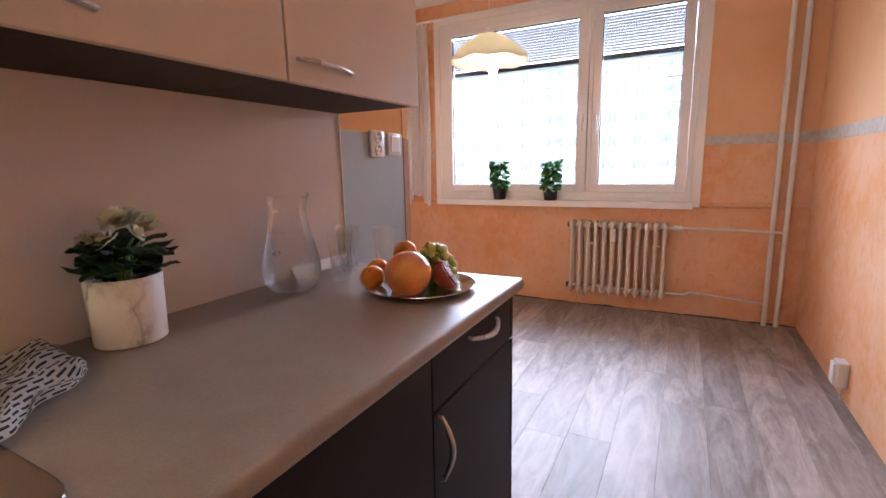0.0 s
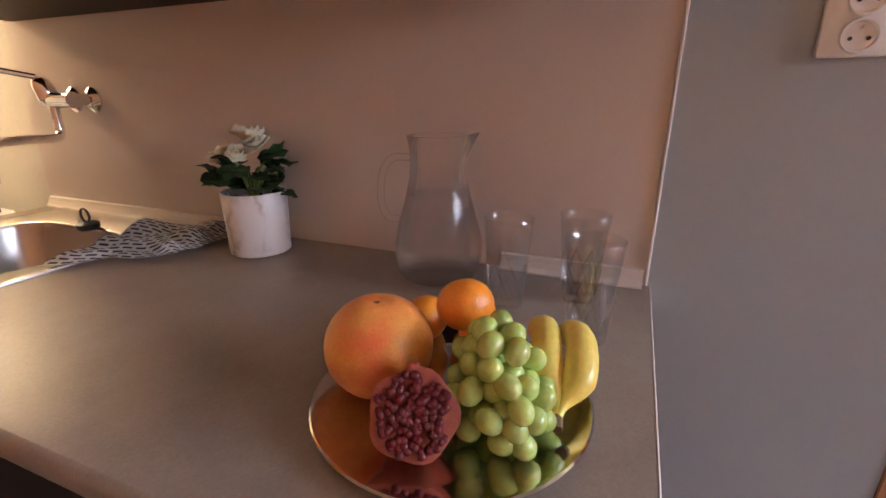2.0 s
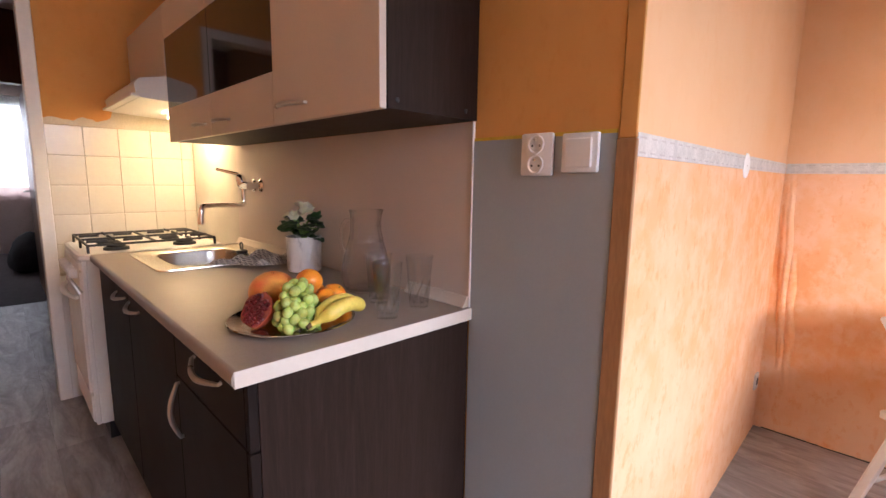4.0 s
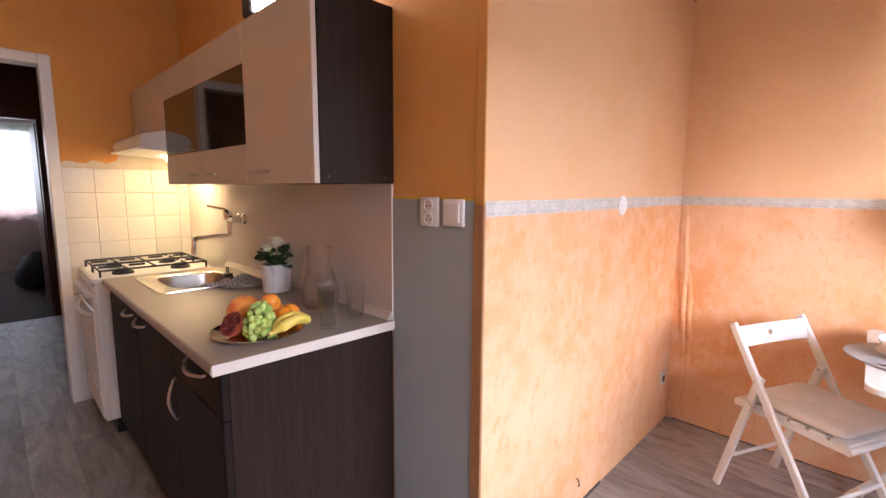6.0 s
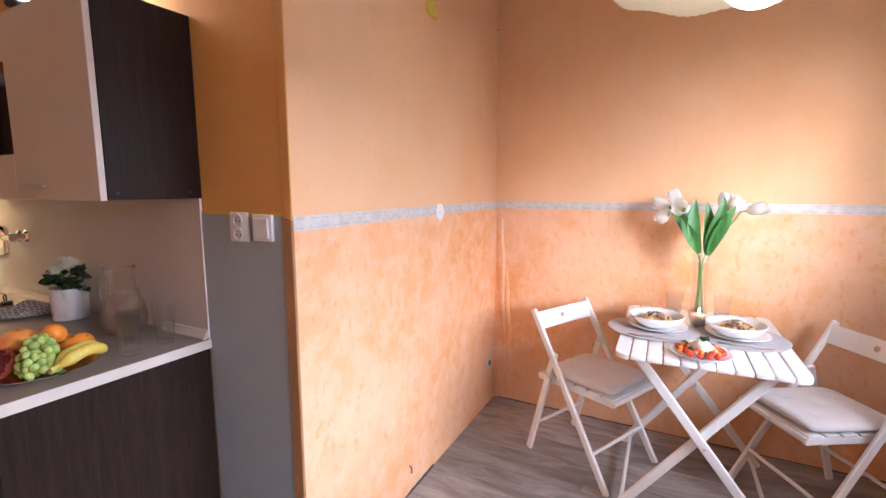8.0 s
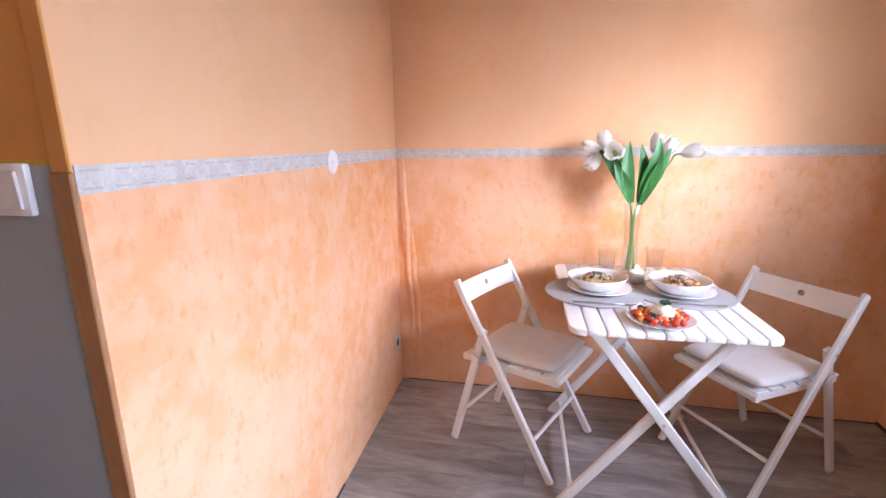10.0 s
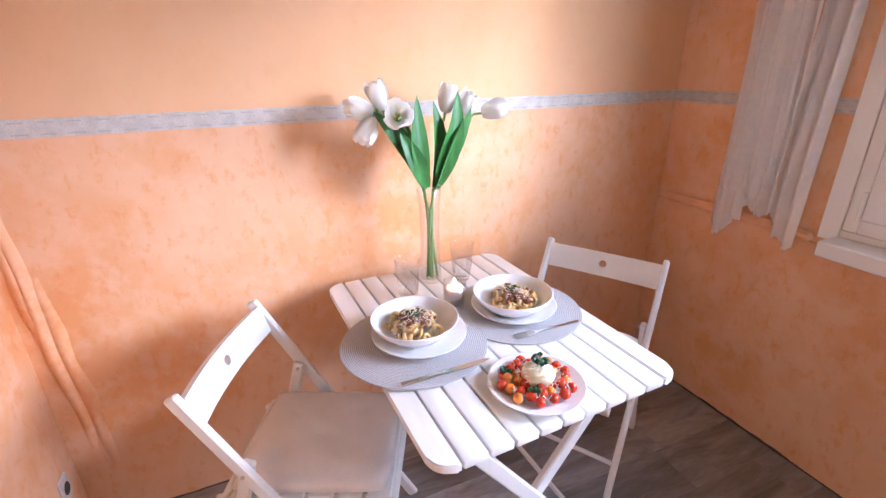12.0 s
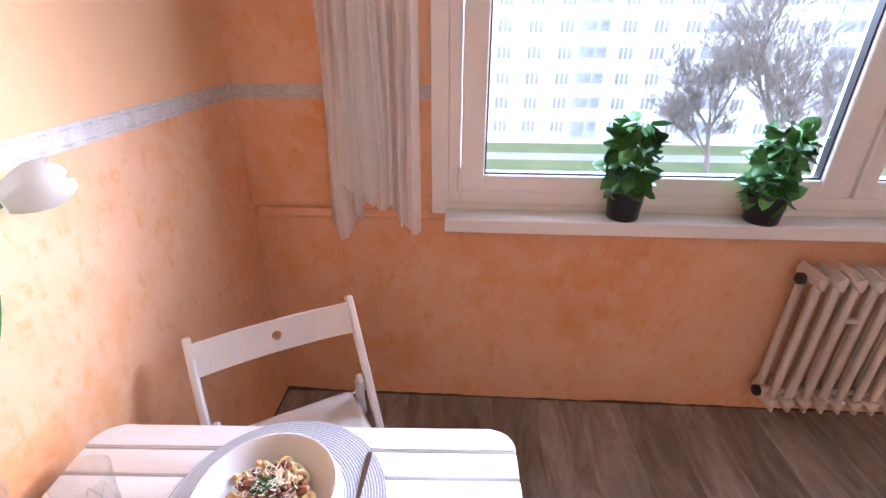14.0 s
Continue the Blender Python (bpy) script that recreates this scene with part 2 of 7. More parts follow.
WORKTOP_EDGE = surface("pale_edge_band", (0.62, 0.54, 0.46), (0.68, 0.61, 0.53), 0.4, 0, 5, 100, 0.02, grain=0.02)
SPLASH = surface("pale_pink_splashback", (0.62, 0.54, 0.485), (0.65, 0.57, 0.515), 0.3, 0, 2, 200, 0.02, grain=0.02)
STEEL = surface("brushed_steel", (0.62, 0.60, 0.57), (0.70, 0.68, 0.65), 0.27, 1.0, 5, 150, 0.03, (1, 12, 1))
CHROME = surface("chrome", (0.75, 0.74, 0.73), (0.82, 0.81, 0.80), 0.10, 1.0, 5, 100, 0.0, rough_var=0.04)
SATIN = surface("satin_nickel", (0.55, 0.52, 0.48), (0.62, 0.59, 0.55), 0.3, 1.0, 5, 100, 0.02)
CUTLERY = surface("polished_cutlery_steel", (0.58, 0.56, 0.54), (0.64, 0.62, 0.60), 0.20, 1.0, 5, 80, 0.0, rough_var=0.04, grain=0.02)
BLACK = surface("black_plastic", (0.012, 0.012, 0.013), (0.02, 0.02, 0.022), 0.4, 0, 8, 100, 0.03)
BLACK_IRON = surface("black_enamelled_iron", (0.012, 0.011, 0.010), (0.03, 0.028, 0.026), 0.5, 0, 20, 150, 0.2)
RAW_WOOD = plank_wood("raw_fibreboard", [(0.3, (0.36, 0.17, 0.065)), (0.7, (0.46, 0.24, 0.10))], (6, 6, 1), 0.6, 0.05)
GLASS = solid_glass("clear_glass", 1.27, 0.55, (1, 1, 1))
THIN_GLASS = clear_glass("thin_clear_glass", (0.985, 0.99, 0.99), 0.70, 0.02, 0.05)
RIM_GLASS = clear_glass("bright_cut_glass", (0.97, 0.98, 0.98), 0.9, 0.04, 0.22)
PANE = clear_glass("window_glass", (0.97, 0.98, 0.98))
DARK_GLASS = surface("smoked_glass", (0.020, 0.014, 0.011), (0.022, 0.016, 0.013), 0.06, 0, 2, 50, 0.0, rough_var=0.02)
CHAIR_PAINT = surface("white_chair_lacquer", (0.76, 0.74, 0.71), (0.82, 0.80, 0.77), 0.38, 0, 8, 90, 0.015, grain=0.02)
TABLE_PAINT = surface("white_table_lacquer", (0.77, 0.75, 0.71), (0.83, 0.81, 0.78), 0.36, 0, 10, 110, 0.02, (1, 6, 1), each=0.015, grain=0.02)
CUSHION = surface("pale_cotton", (0.62, 0.55, 0.49), (0.68, 0.61, 0.55), 0.9, 0, 9, 400, 0.35, sheen=0.2)
WHITE_CUSHION = surface("white_cotton", (0.74, 0.71, 0.68), (0.79, 0.76, 0.73), 0.9, 0, 9, 400, 0.35, sheen=0.2)
CERAMIC = surface("white_glazed_ceramic", (0.78, 0.76, 0.75), (0.82, 0.81, 0.80), 0.16, 0, 5, 60, 0.01, grain=0.02)
MATWEAVE = surface("grey_woven_paper", (0.36, 0.34, 0.34), (0.50, 0.48, 0.48), 0.85, 0, 60, 500, 0.4)
PASTA = surface("egg_pasta", (0.58, 0.36, 0.12), (0.74, 0.54, 0.25), 0.45, 0, 60, 200, 0.1, each=0.1, sub=0.2)
SAUCE = surface("meat_sauce", (0.16, 0.045, 0.018), (0.30, 0.11, 0.04), 0.4, 0, 90, 300, 0.4)
HERB = surface("chopped_parsley", (0.012, 0.05, 0.008), (0.03, 0.11, 0.02), 0.5, 0, 90, 300, 0.2)
CHEESE = surface("grated_cheese", (0.76, 0.68, 0.50), (0.84, 0.78, 0.62), 0.55, 0, 60, 300, 0.2, sub=0.2)
TOMATO = surface("cherry_tomato_skin", (0.55, 0.025, 0.012), (0.68, 0.09, 0.015), 0.16, 0, 30, 90, 0.0, each=0.15, sub=0.15)
TOMATO_ORANGE = surface("orange_tomato_skin", (0.72, 0.20, 0.02), (0.78, 0.28, 0.03), 0.16, 0, 30, 90, 0.0, sub=0.15)
ORANGE_PEEL = surface("orange_peel", (0.80, 0.24, 0.012), (0.85, 0.32, 0.02), 0.36, 0, 20, 420, 0.35, sub=0.15)
GRAPEFRUIT_PEEL = surface("blushed_grapefruit_peel", (0.74, 0.13, 0.05), (0.84, 0.45, 0.07), 0.34, 0, 14, 380, 0.25, sub=0.15)
GRAPE = surface("green_grape_skin", (0.36, 0.46, 0.09), (0.50, 0.60, 0.19), 0.24, 0, 40, 200, 0.02, each=0.15, sub=0.5)
STEM_BROWN = surface("dry_stalk", (0.10, 0.06, 0.025), (0.18, 0.12, 0.05), 0.8)
BANANA = surface("banana_skin", (0.74, 0.55, 0.08), (0.80, 0.64, 0.14), 0.42, 0, 14, 120, 0.05, sub=0.1)
BANANA_TIP = surface("brown_banana_tip", (0.10, 0.055, 0.02), (0.22, 0.14, 0.05), 0.8)
POM_SKIN = surface("pomegranate_skin", (0.36, 0.04, 0.025), (0.52, 0.14, 0.06), 0.35, 0, 25, 120, 0.1)
POM_FLESH = surface("pomegranate_pith", (0.20, 0.030, 0.022), (0.38, 0.11, 0.06), 0.5, 0, 60, 200, 0.2)
ARIL = surface("pomegranate_arils", (0.07, 0.003, 0.005), (0.17, 0.008, 0.012), 0.30, 0, 80, 200, 0.0, sub=0.2)
TULIP_HEART = surface("yellow_green_heart", (0.55, 0.56, 0.12), (0.66, 0.66, 0.22), 0.6)
TULIP_LEAF = surface("tulip_leaf", (0.035, 0.14, 0.025), (0.075, 0.25, 0.055), 0.42, 0, 10, 90, 0.12, (4, 4, 0.6))
TULIP_STEM = surface("tulip_stem", (0.18, 0.32, 0.08), (0.28, 0.42, 0.14), 0.5)
PLANT_LEAF = surface("dark_green_leaf", (0.028, 0.11, 0.022), (0.11, 0.28, 0.06), 0.55, 0, 14, 90, 0.15, each=0.45, spec=0.3)
BEGONIA_LEAF = surface("deep_green_leaf", (0.010, 0.035, 0.012), (0.028, 0.085, 0.022), 0.45, 0, 20, 90, 0.15)
BLOSSOM = surface("cream_blossom", (0.74, 0.72, 0.48), (0.82, 0.80, 0.64), 0.6, 0, 25, 120, 0.05, sub=0.2)
SOIL = surface("potting_soil", (0.03, 0.02, 0.014), (0.06, 0.04, 0.028), 0.95, 0, 60, 200, 0.5)
WAX = surface("pale_candle_wax", (0.80, 0.70, 0.62), (0.84, 0.75, 0.68), 0.5, 0, 10, 60, 0.02, sub=0.4)
FLAME = glowing("candle_flame", (1.0, 0.62, 0.22), 25.0)
TUBE_GLOW = glowing("lit_tube", (1.0, 0.90, 0.72), 4.0)
LED_GLOW = glowing("lit_diffuser", (1.0, 0.95, 0.86), 3.5)
FABRIC_DARK = surface("dark_cloth", (0.03, 0.028, 0.03), (0.06, 0.055, 0.06), 0.9)
BROWN_DOOR = surface("brown_varnished_door", (0.10, 0.035, 0.018), (0.15, 0.055, 0.028), 0.35, 0, 3, 60, 0.1, (8, 8, 0.6))
OVEN_GLASS = surface("white_oven_panel", (0.74, 0.72, 0.68), (0.80, 0.78, 0.74), 0.22, 0, 4, 90, 0.02, grain=0.02)


def marble_pot():
    m, nt, bs = nodes_of("white_marble_glaze")
    n = noise_node(nt, 9.0, 6.0, 0.6, (1, 1, 0.55))
    wv = nt.nodes.new("ShaderNodeMath")
    wv.operation = "SUBTRACT"
    wv.inputs[1].default_value = 0.5
    nt.links.new(n.outputs[0], wv.inputs[0])
    ab = nt.nodes.new("ShaderNodeMath")
    ab.operation = "ABSOLUTE"
    nt.links.new(wv.outputs[0], ab.inputs[0])
    n2 = noise_node(nt, 5.0, 3.0, 0.5, (1, 1, 1), 4.0)
    vein = ramp_node(nt, ab.outputs[0], [(0.0, (0.30, 0.29, 0.29)), (0.030, (0.64, 0.62, 0.60)), (0.07, (0.78, 0.76, 0.74))]).outputs[0]
    soft = ramp_node(nt, n2.outputs[0], [(0.36, (0, 0, 0)), (0.52, (1, 1, 1))]).outputs[0]
    nt.links.new(mix_node(nt, "MIX", soft, (0.77, 0.75, 0.73), vein), bs.inputs["Base Color"])
    bs.inputs["Roughness"].default_value = 0.3
    return m


def dashed_cloth():
    """White cotton printed with short dark dashes."""
    m, nt, bs = nodes_of("dashed_tea_towel")
    tc = nt.nodes.new("ShaderNodeTexCoord")
    br = nt.nodes.new("ShaderNodeTexBrick")
    br.offset = 0.5
    for key, value in (("Color1", (0.035, 0.04, 0.06, 1)), ("Color2", (0.05, 0.05, 0.075, 1)), ("Mortar", (0.72, 0.70, 0.67, 1)), ("Scale", 1.0), ("Mortar Size", 0.0042), ("Mortar Smooth", 0.2), ("Brick Width", 0.027), ("Row Height", 0.0135)):
        br.inputs[key].default_value = value
    nt.links.new(tc.outputs["UV"], br.inputs["Vector"])
    nt.links.new(br.outputs[0], bs.inputs["Base Color"])
    bs.inputs["Roughness"].default_value = 0.9
    n = noise_node(nt, 400.0)
    bump_node(nt, bs, n.outputs[0], 0.3)
    return m


def sheer(name, colour, see):
    """Thin woven stuff: part of the light passes straight, part is scattered through."""
    m = bpy.data.materials.new(name)
    m.use_nodes = True
    nt = m.node_tree
    nt.nodes.clear()
    out = nt.nodes.new("ShaderNodeOutputMaterial")
    tr, df, tl = nt.nodes.new("ShaderNodeBsdfTransparent"), nt.nodes.new("ShaderNodeBsdfDiffuse"), nt.nodes.new("ShaderNodeBsdfTranslucent")
    df.inputs[0].default_value = tl.inputs[0].default_value = (*colour, 1)
    m1, m2 = nt.nodes.new("ShaderNodeMixShader"), nt.nodes.new("ShaderNodeMixShader")
    m1.inputs[0].default_value = 0.45
    n = noise_node(nt, 55.0, 3.0, 0.6)
    r = ramp_node(nt, n.outputs[0], [(0.4, (see,) * 3), (0.62, (see * 0.3,) * 3)])
    nt.links.new(df.outputs[0], m1.inputs[1])
    nt.links.new(tl.outputs[0], m1.inputs[2])
    nt.links.new(r.outputs[0], m2.inputs[0])
    nt.links.new(m1.outputs[0], m2.inputs[1])
    nt.links.new(tr.outputs[0], m2.inputs[2])
    nt.links.new(m2.outputs[0], out.inputs[0])
    return m


MARBLE, CLOTH, LACE, WATER = marble_pot(), dashed_cloth(), sheer("white_lace", (0.97, 0.97, 0.97), 0.05), solid_glass("water", 1.20, 0.55, (1, 1, 1))
TULIP_WHITE = sheer("white_tulip_petal", (0.90, 0.90, 0.86), 0.0)
SHADE_GLASS = sheer("cream_opal_glass", (0.92, 0.86, 0.68), 0.0)


def ringed_weave():
    """Concentric grey and white cords."""
    m, nt, bs = nodes_of("ringed_paper_weave")
    tc = nt.nodes.new("ShaderNodeTexCoord")
    wv = nt.nodes.new("ShaderNodeTexWave")
    wv.wave_type, wv.rings_direction = "RINGS", "Z"
    wv.inputs["Scale"].default_value, wv.inputs["Distortion"].default_value = 62.0, 0.3
    nt.links.new(tc.outputs["Object"], wv.inputs["Vector"])
    n = noise_node(nt, 260.0, 2.0)
    c = ramp_node(nt, wv.outputs[0], [(0.30, (0.40, 0.385, 0.385)), (0.65, (0.60, 0.58, 0.58))]).outputs[0]
    r2 = ramp_node(nt, n.outputs[0], [(0.3, (0.8, 0.8, 0.8)), (0.7, (1.1, 1.1, 1.1))]).outputs[0]
    nt.links.new(mix_node(nt, "MULTIPLY", 1.0, c, r2), bs.inputs["Base Color"])
    bs.inputs["Roughness"].default_value = 0.85
    bump_node(nt, bs, wv.outputs[0], 0.6, 0.002)
    return m


WEAVE = ringed_weave()

# ---- mesh helpers ----
def box(bm, x0, x1, y0, y1, z0, z1, bev=0.0, seg=1):
    r = bmesh.ops.create_cube(bm, size=1.0)
    vs = r["verts"]
    for v in vs:
        v.co = Vector((x0 + (v.co.x + 0.5) * (x1 - x0), y0 + (v.co.y + 0.5) * (y1 - y0), z0 + (v.co.z + 0.5) * (z1 - z0)))
    if bev:
        es = list({e for v in vs for e in v.link_edges})
        vs = bmesh.ops.bevel(bm, geom=es, offset=bev, segments=seg, affect="EDGES", profile=0.5)["verts"]
    return vs


def beam(bm, p0, p1, w, h, bev=0.003, up=(0, 0, 1)):
    """A bevelled bar from p0 to p1: w across, h along up."""
    p0, p1 = Vector(p0), Vector(p1)
    d = (p1 - p0)
    y = d.normalized()
    x = y.cross(Vector(up)).normalized()
    z = x.cross(y)
    vs = box(bm, -w / 2, w / 2, 0, d.length, -h / 2, h / 2, bev)
    m = Matrix((x, y, z)).transposed().to_4x4()
    m.translation = p0
    bmesh.ops.transform(bm, matrix=m, verts=list(set(vs)))
    return vs


def tube(bm, pts, r, seg=10, caps=True):
    """A round tube along points; r is one radius or one for each point."""
    pts = [Vector(p) for p in pts]
    rs = r if isinstance(r, (list, tuple)) else [r] * len(pts)
    rings, x = [], None
    for i, p in enumerate(pts):
        d = (pts[min(i + 1, len(pts) - 1)] - pts[max(i - 1, 0)]).normalized()
        if x is None:
            x = d.orthogonal().normalized()
        x = (x - d * x.dot(d)).normalized()
        y = d.cross(x)
        rings.append([bm.verts.new(p + (x * math.cos(a) + y * math.sin(a)) * rs[i]) for a in (2 * math.pi * k / seg for k in range(seg))])
    for a, b in zip(rings, rings[1:]):
        for k in range(seg):
            bm.faces.new((a[k], a[(k + 1) % seg], b[(k + 1) % seg], b[k]))
    if caps:
        bm.faces.new(rings[0][::-1])
        bm.faces.new(rings[-1])
    return rings


def lathe(bm, profile, seg=32, wobble=None, at=(0, 0, 0), close=True):
    """Turns (r, z) pairs about z. wobble(angle, r, z) may give another (r, z)."""
    rings = []
    for r, z in profile:
        if r < 1e-6:
            rings.append([bm.verts.new((at[0], at[1], at[2] + z))])
            continue
        ring = []
        for k in range(seg):
            a = 2 * math.pi * k / seg
            rr, zz = wobble(a, r, z) if wobble else (r, z)
            ring.append(bm.verts.new((at[0] + rr * math.cos(a), at[1] + rr * math.sin(a), at[2] + zz)))
        rings.append(ring)
    for a, b in zip(rings, rings[1:]):
        if len(a) == 1 and len(b) == 1:
            continue
        for k in range(seg):
            if len(a) == 1:
                bm.faces.new((a[0], b[(k + 1) % seg], b[k]))
            elif len(b) == 1:
                bm.faces.new((a[k], a[(k + 1) % seg], b[0]))
            else:
                bm.faces.new((a[k], a[(k + 1) % seg], b[(k + 1) % seg], b[k]))
    return rings


def spline(points, n=8):
    """A smooth line through the points (Catmull-Rom)."""
    p = [Vector(q) for q in points]
    p = [p[0] * 2 - p[1], *p, p[-1] * 2 - p[-2]]
    out = []
    for i in range(1, len(p) - 2):
        for k in range(n):
            t = k / n
            out.append(0.5 * (2 * p[i] + (p[i + 1] - p[i - 1]) * t + (2 * p[i - 1] - 5 * p[i] + 4 * p[i + 1] - p[i + 2]) * t * t + (3 * p[i] - p[i - 1] - 3 * p[i + 1] + p[i + 2]) * t ** 3))
    return [*out, p[-2]]


def mesh_of(name, bm, material, smooth=False, fix=True):
    if fix:
        bmesh.ops.recalc_face_normals(bm, faces=bm.faces)
    data = bpy.data.meshes.new(name)
    bm.to_mesh(data)
    bm.free()
    data.materials.append(material)
    if smooth:
        data.shade_smooth()
        if smooth != "all":
            data.set_sharp_from_angle(angle=radians(40))
    return data


def part(name, bm, material, parent, label="", smooth=False, m=None):
    ob = new(name, mesh_of(name, bm, material, smooth))
    ob.parent = parent
    if m is not None:
        ob.matrix_local = m
    return tagged(ob, label)


def thing(name, label, category, at=(0, 0, 0), rz=0, group="", kind=""):
    ob = new(name)
    ob.empty_display_size = 0.05
    ob.matrix_world = pose(*at, 0, 0, rz)
    return tagged(ob, label, category, group, kind)


def solo(name, bm, material, label, category="", group="", kind="", smooth=False, m=None):
    ob = new(name, mesh_of(name, bm, material, smooth))
    if m is not None:
        ob.matrix_world = m
    return tagged(ob, label, category, group, kind)


def boxes(*dims, bev=0.0):
    bm = bmesh.new()
    for d in dims:
        box(bm, *d, bev)
    return bm


def struct(name, material, label, category, *dims, bev=0.0, smooth=False):
    return solo(name, boxes(*dims, bev=bev), material, label, category, kind="structure", smooth=smooth)

# ---- the shell of the rooms ----
KX, DX, RX = -1.005, -2.78, 0.775        # kitchen west wall, dining west wall, east wall
WY, TY = 3.945, -1.09                   # window wall, tiled wall
SYE, SYW = 1.622, 1.567                 # dining south wall at its east and west ends
CEIL_Z = 2.62
WX0, WX1, WZ0, WZ1 = -2.06, 0.05, 0.91, 2.44  # window opening
B0, B1 = 1.266, 1.312                    # the border strip

floor = struct("floor", DARK_BASE, "grey-brown oak look vinyl plank floor", "floor", (-2.9, 0.92, -3.7, 4.0, -0.10, -0.004))
struct("ceiling", CEIL, "plain off-white painted ceiling", "ceiling", (-3.1, 1.3, -4.0, 4.24, CEIL_Z, CEIL_Z + 0.12))


def prism(bm, outline, z0, z1):
    low = [bm.verts.new((x, y, z0)) for x, y in outline]
    top = [bm.verts.new((x, y, z1)) for x, y in outline]
    n = len(outline)
    bm.faces.new(low[::-1])
    bm.faces.new(top)
    for i in range(n):
        bm.faces.new((low[i], low[(i + 1) % n], top[(i + 1) % n], top[i]))


def prisms(*sets):
    bm = bmesh.new()
    for s in sets:
        prism(bm, *s)
    return bm


def papered_wall(name, label, lower, upper, outline):
    """A wall whose lower and upper halves carry different papers."""
    wall = thing(name, label, "wall", kind="structure")
    part("lower_wallpaper", prisms((outline, -0.1, B0 + 0.02)), lower, wall)
    part("upper_wallpaper", prisms((outline, B0 + 0.02, CEIL_Z)), upper, wall)
    return wall


def rect(x0, x1, y0, y1):
    return [(x0, y0), (x1, y0), (x1, y1), (x0, y1)]


SOUTH_FACE = [(KX, SYE), (-1.9, 1.588), (DX, SYW)]
wall_south = papered_wall("wall_dining_south", "apricot papered wall, sponged below a grey border", WALLPAPER, UPPER_PAINT, [(-2.90, 1.44), (KX, 1.44), *SOUTH_FACE, (-2.90, SYW)])
part("paper_overlap", prisms(([(-2.042, 1.5826), (-1.9, 1.588), (KX - 0.004, SYE - 0.0002), (KX - 0.004, SYE + 0.0012), (-1.9, 1.5894), (-2.042, 1.5840)], 0.01, B0 - 0.001)), WALLPAPER, wall_south, "length of paper lapped over the next")
wall_west = papered_wall("wall_dining_west", "apricot papered wall beside the table, sponged below", WALLPAPER, UPPER_PAINT, rect(-2.90, DX, SYW, 4.24))
wall_kitchen = thing("wall_kitchen_west", "ochre painted kitchen wall behind the cabinets", "wall", kind="structure")
part("painted_wall", boxes((-1.125, KX + 0.003, TY - 0.12, 1.44, -0.1, CEIL_Z), (KX + 0.0004, KX + 0.003, 1.44, 1.588, 1.0, CEIL_Z)), KITCHEN_PAINT, wall_kitchen)
part("grey_panel", boxes((KX, KX + 0.007, 1.206, 1.586, 0.0, 1.312)), GREY_PANEL, wall_kitchen, "grey painted lower panel")
part("yellow_line", boxes((KX, KX + 0.006, 1.206, 1.586, 1.312, 1.320)), surface("yellow_paint_line", (0.62, 0.42, 0.03), (0.70, 0.48, 0.05), 0.6), wall_kitchen, "thin yellow paint line")
part("corner_board", boxes((KX, KX + 0.010, 1.587, 1.628, 0.0, 1.30), bev=0.002), RAW_WOOD, wall_kitchen, "raw brown fibreboard strip")
part("upper_corner_strip", boxes((KX, KX + 0.006, 1.590, 1.625, 1.301, CEIL_Z), bev=0.002), KITCHEN_PAINT, wall_kitchen)
wall_east = papered_wall("wall_east", "apricot papered wall opposite the kitchen units", WALLPAPER, UPPER_PAINT, rect(RX, RX + 0.12, -3.7, 4.24))



def paper_fold(y, z0, z1, amp, seed):
    """A loose upright wrinkle of the paper in the corner."""
    bm = bmesh.new()
    n = 26
    rows = []
    for i in range(n + 1):
        t = i / n
        z = z0 + (z1 - z0) * t
        k = math.sin(math.pi * t) ** 0.6
        yc = y + 0.035 * (1 - t) + 0.010 * noise.noise((t * 4, seed, 0))
        w = 0.010 + 0.010 * k * (1 + 0.5 * noise.noise((t * 6, seed, 5)))
        rows.append([bm.verts.new((DX + (amp * k * (1 - u * u) if abs(u) < 1 else 0), yc + u * w, z)) for u in (-1, -0.6, -0.25, 0, 0.25, 0.6, 1)])
    for a, b in zip(rows, rows[1:]):
        for j in range(6):
            bm.faces.new((a[j], a[j + 1], b[j + 1], b[j]))
    part("paper_wrinkle", bm, WALLPAPER, wall_west, "", "all")


paper_fold(1.600, 0.30, 1.262, 0.016, 1)
paper_fold(1.640, 0.22, 0.90, 0.010, 2)
paper_fold(1.585, 0.55, 1.25, 0.012, 3)

# window wall with its opening
wall_window = thing("wall_window", "orange sponged wall round the window", "wall", kind="structure")
part("lower_wallpaper", boxes((DX, RX, WY, 4.24, -0.1, WZ0)), WALLPAPER, wall_window)
part("parapet_panel", boxes((DX, RX, WY - 0.010, WY, 0.0, 0.846)), WALLPAPER, wall_window, "slightly proud parapet paper")
part("parapet_edge_left", boxes((DX + 0.02, -2.12, WY - 0.034, WY, 0.850, 0.884), bev=0.012), WALLPAPER, wall_window)
part("parapet_edge_right", boxes((0.115, RX, WY - 0.034, WY, 0.850, 0.884), bev=0.012), WALLPAPER, wall_window)
part("left_pier", boxes((DX, WX0, WY, 4.24, WZ0, CEIL_Z)), WALLPAPER, wall_window)
part("right_pier_lower", boxes((WX1, RX, WY, 4.24, WZ0, B0 + 0.05)), WALLPAPER, wall_window)
part("right_pier_upper", boxes((WX1, RX, WY, 4.24, B0 + 0.05, CEIL_Z)), UPPER_PAINT, wall_window)
part("lintel", boxes((WX0, WX1, WY, 4.24, WZ1, CEIL_Z)), WALLPAPER, wall_window)


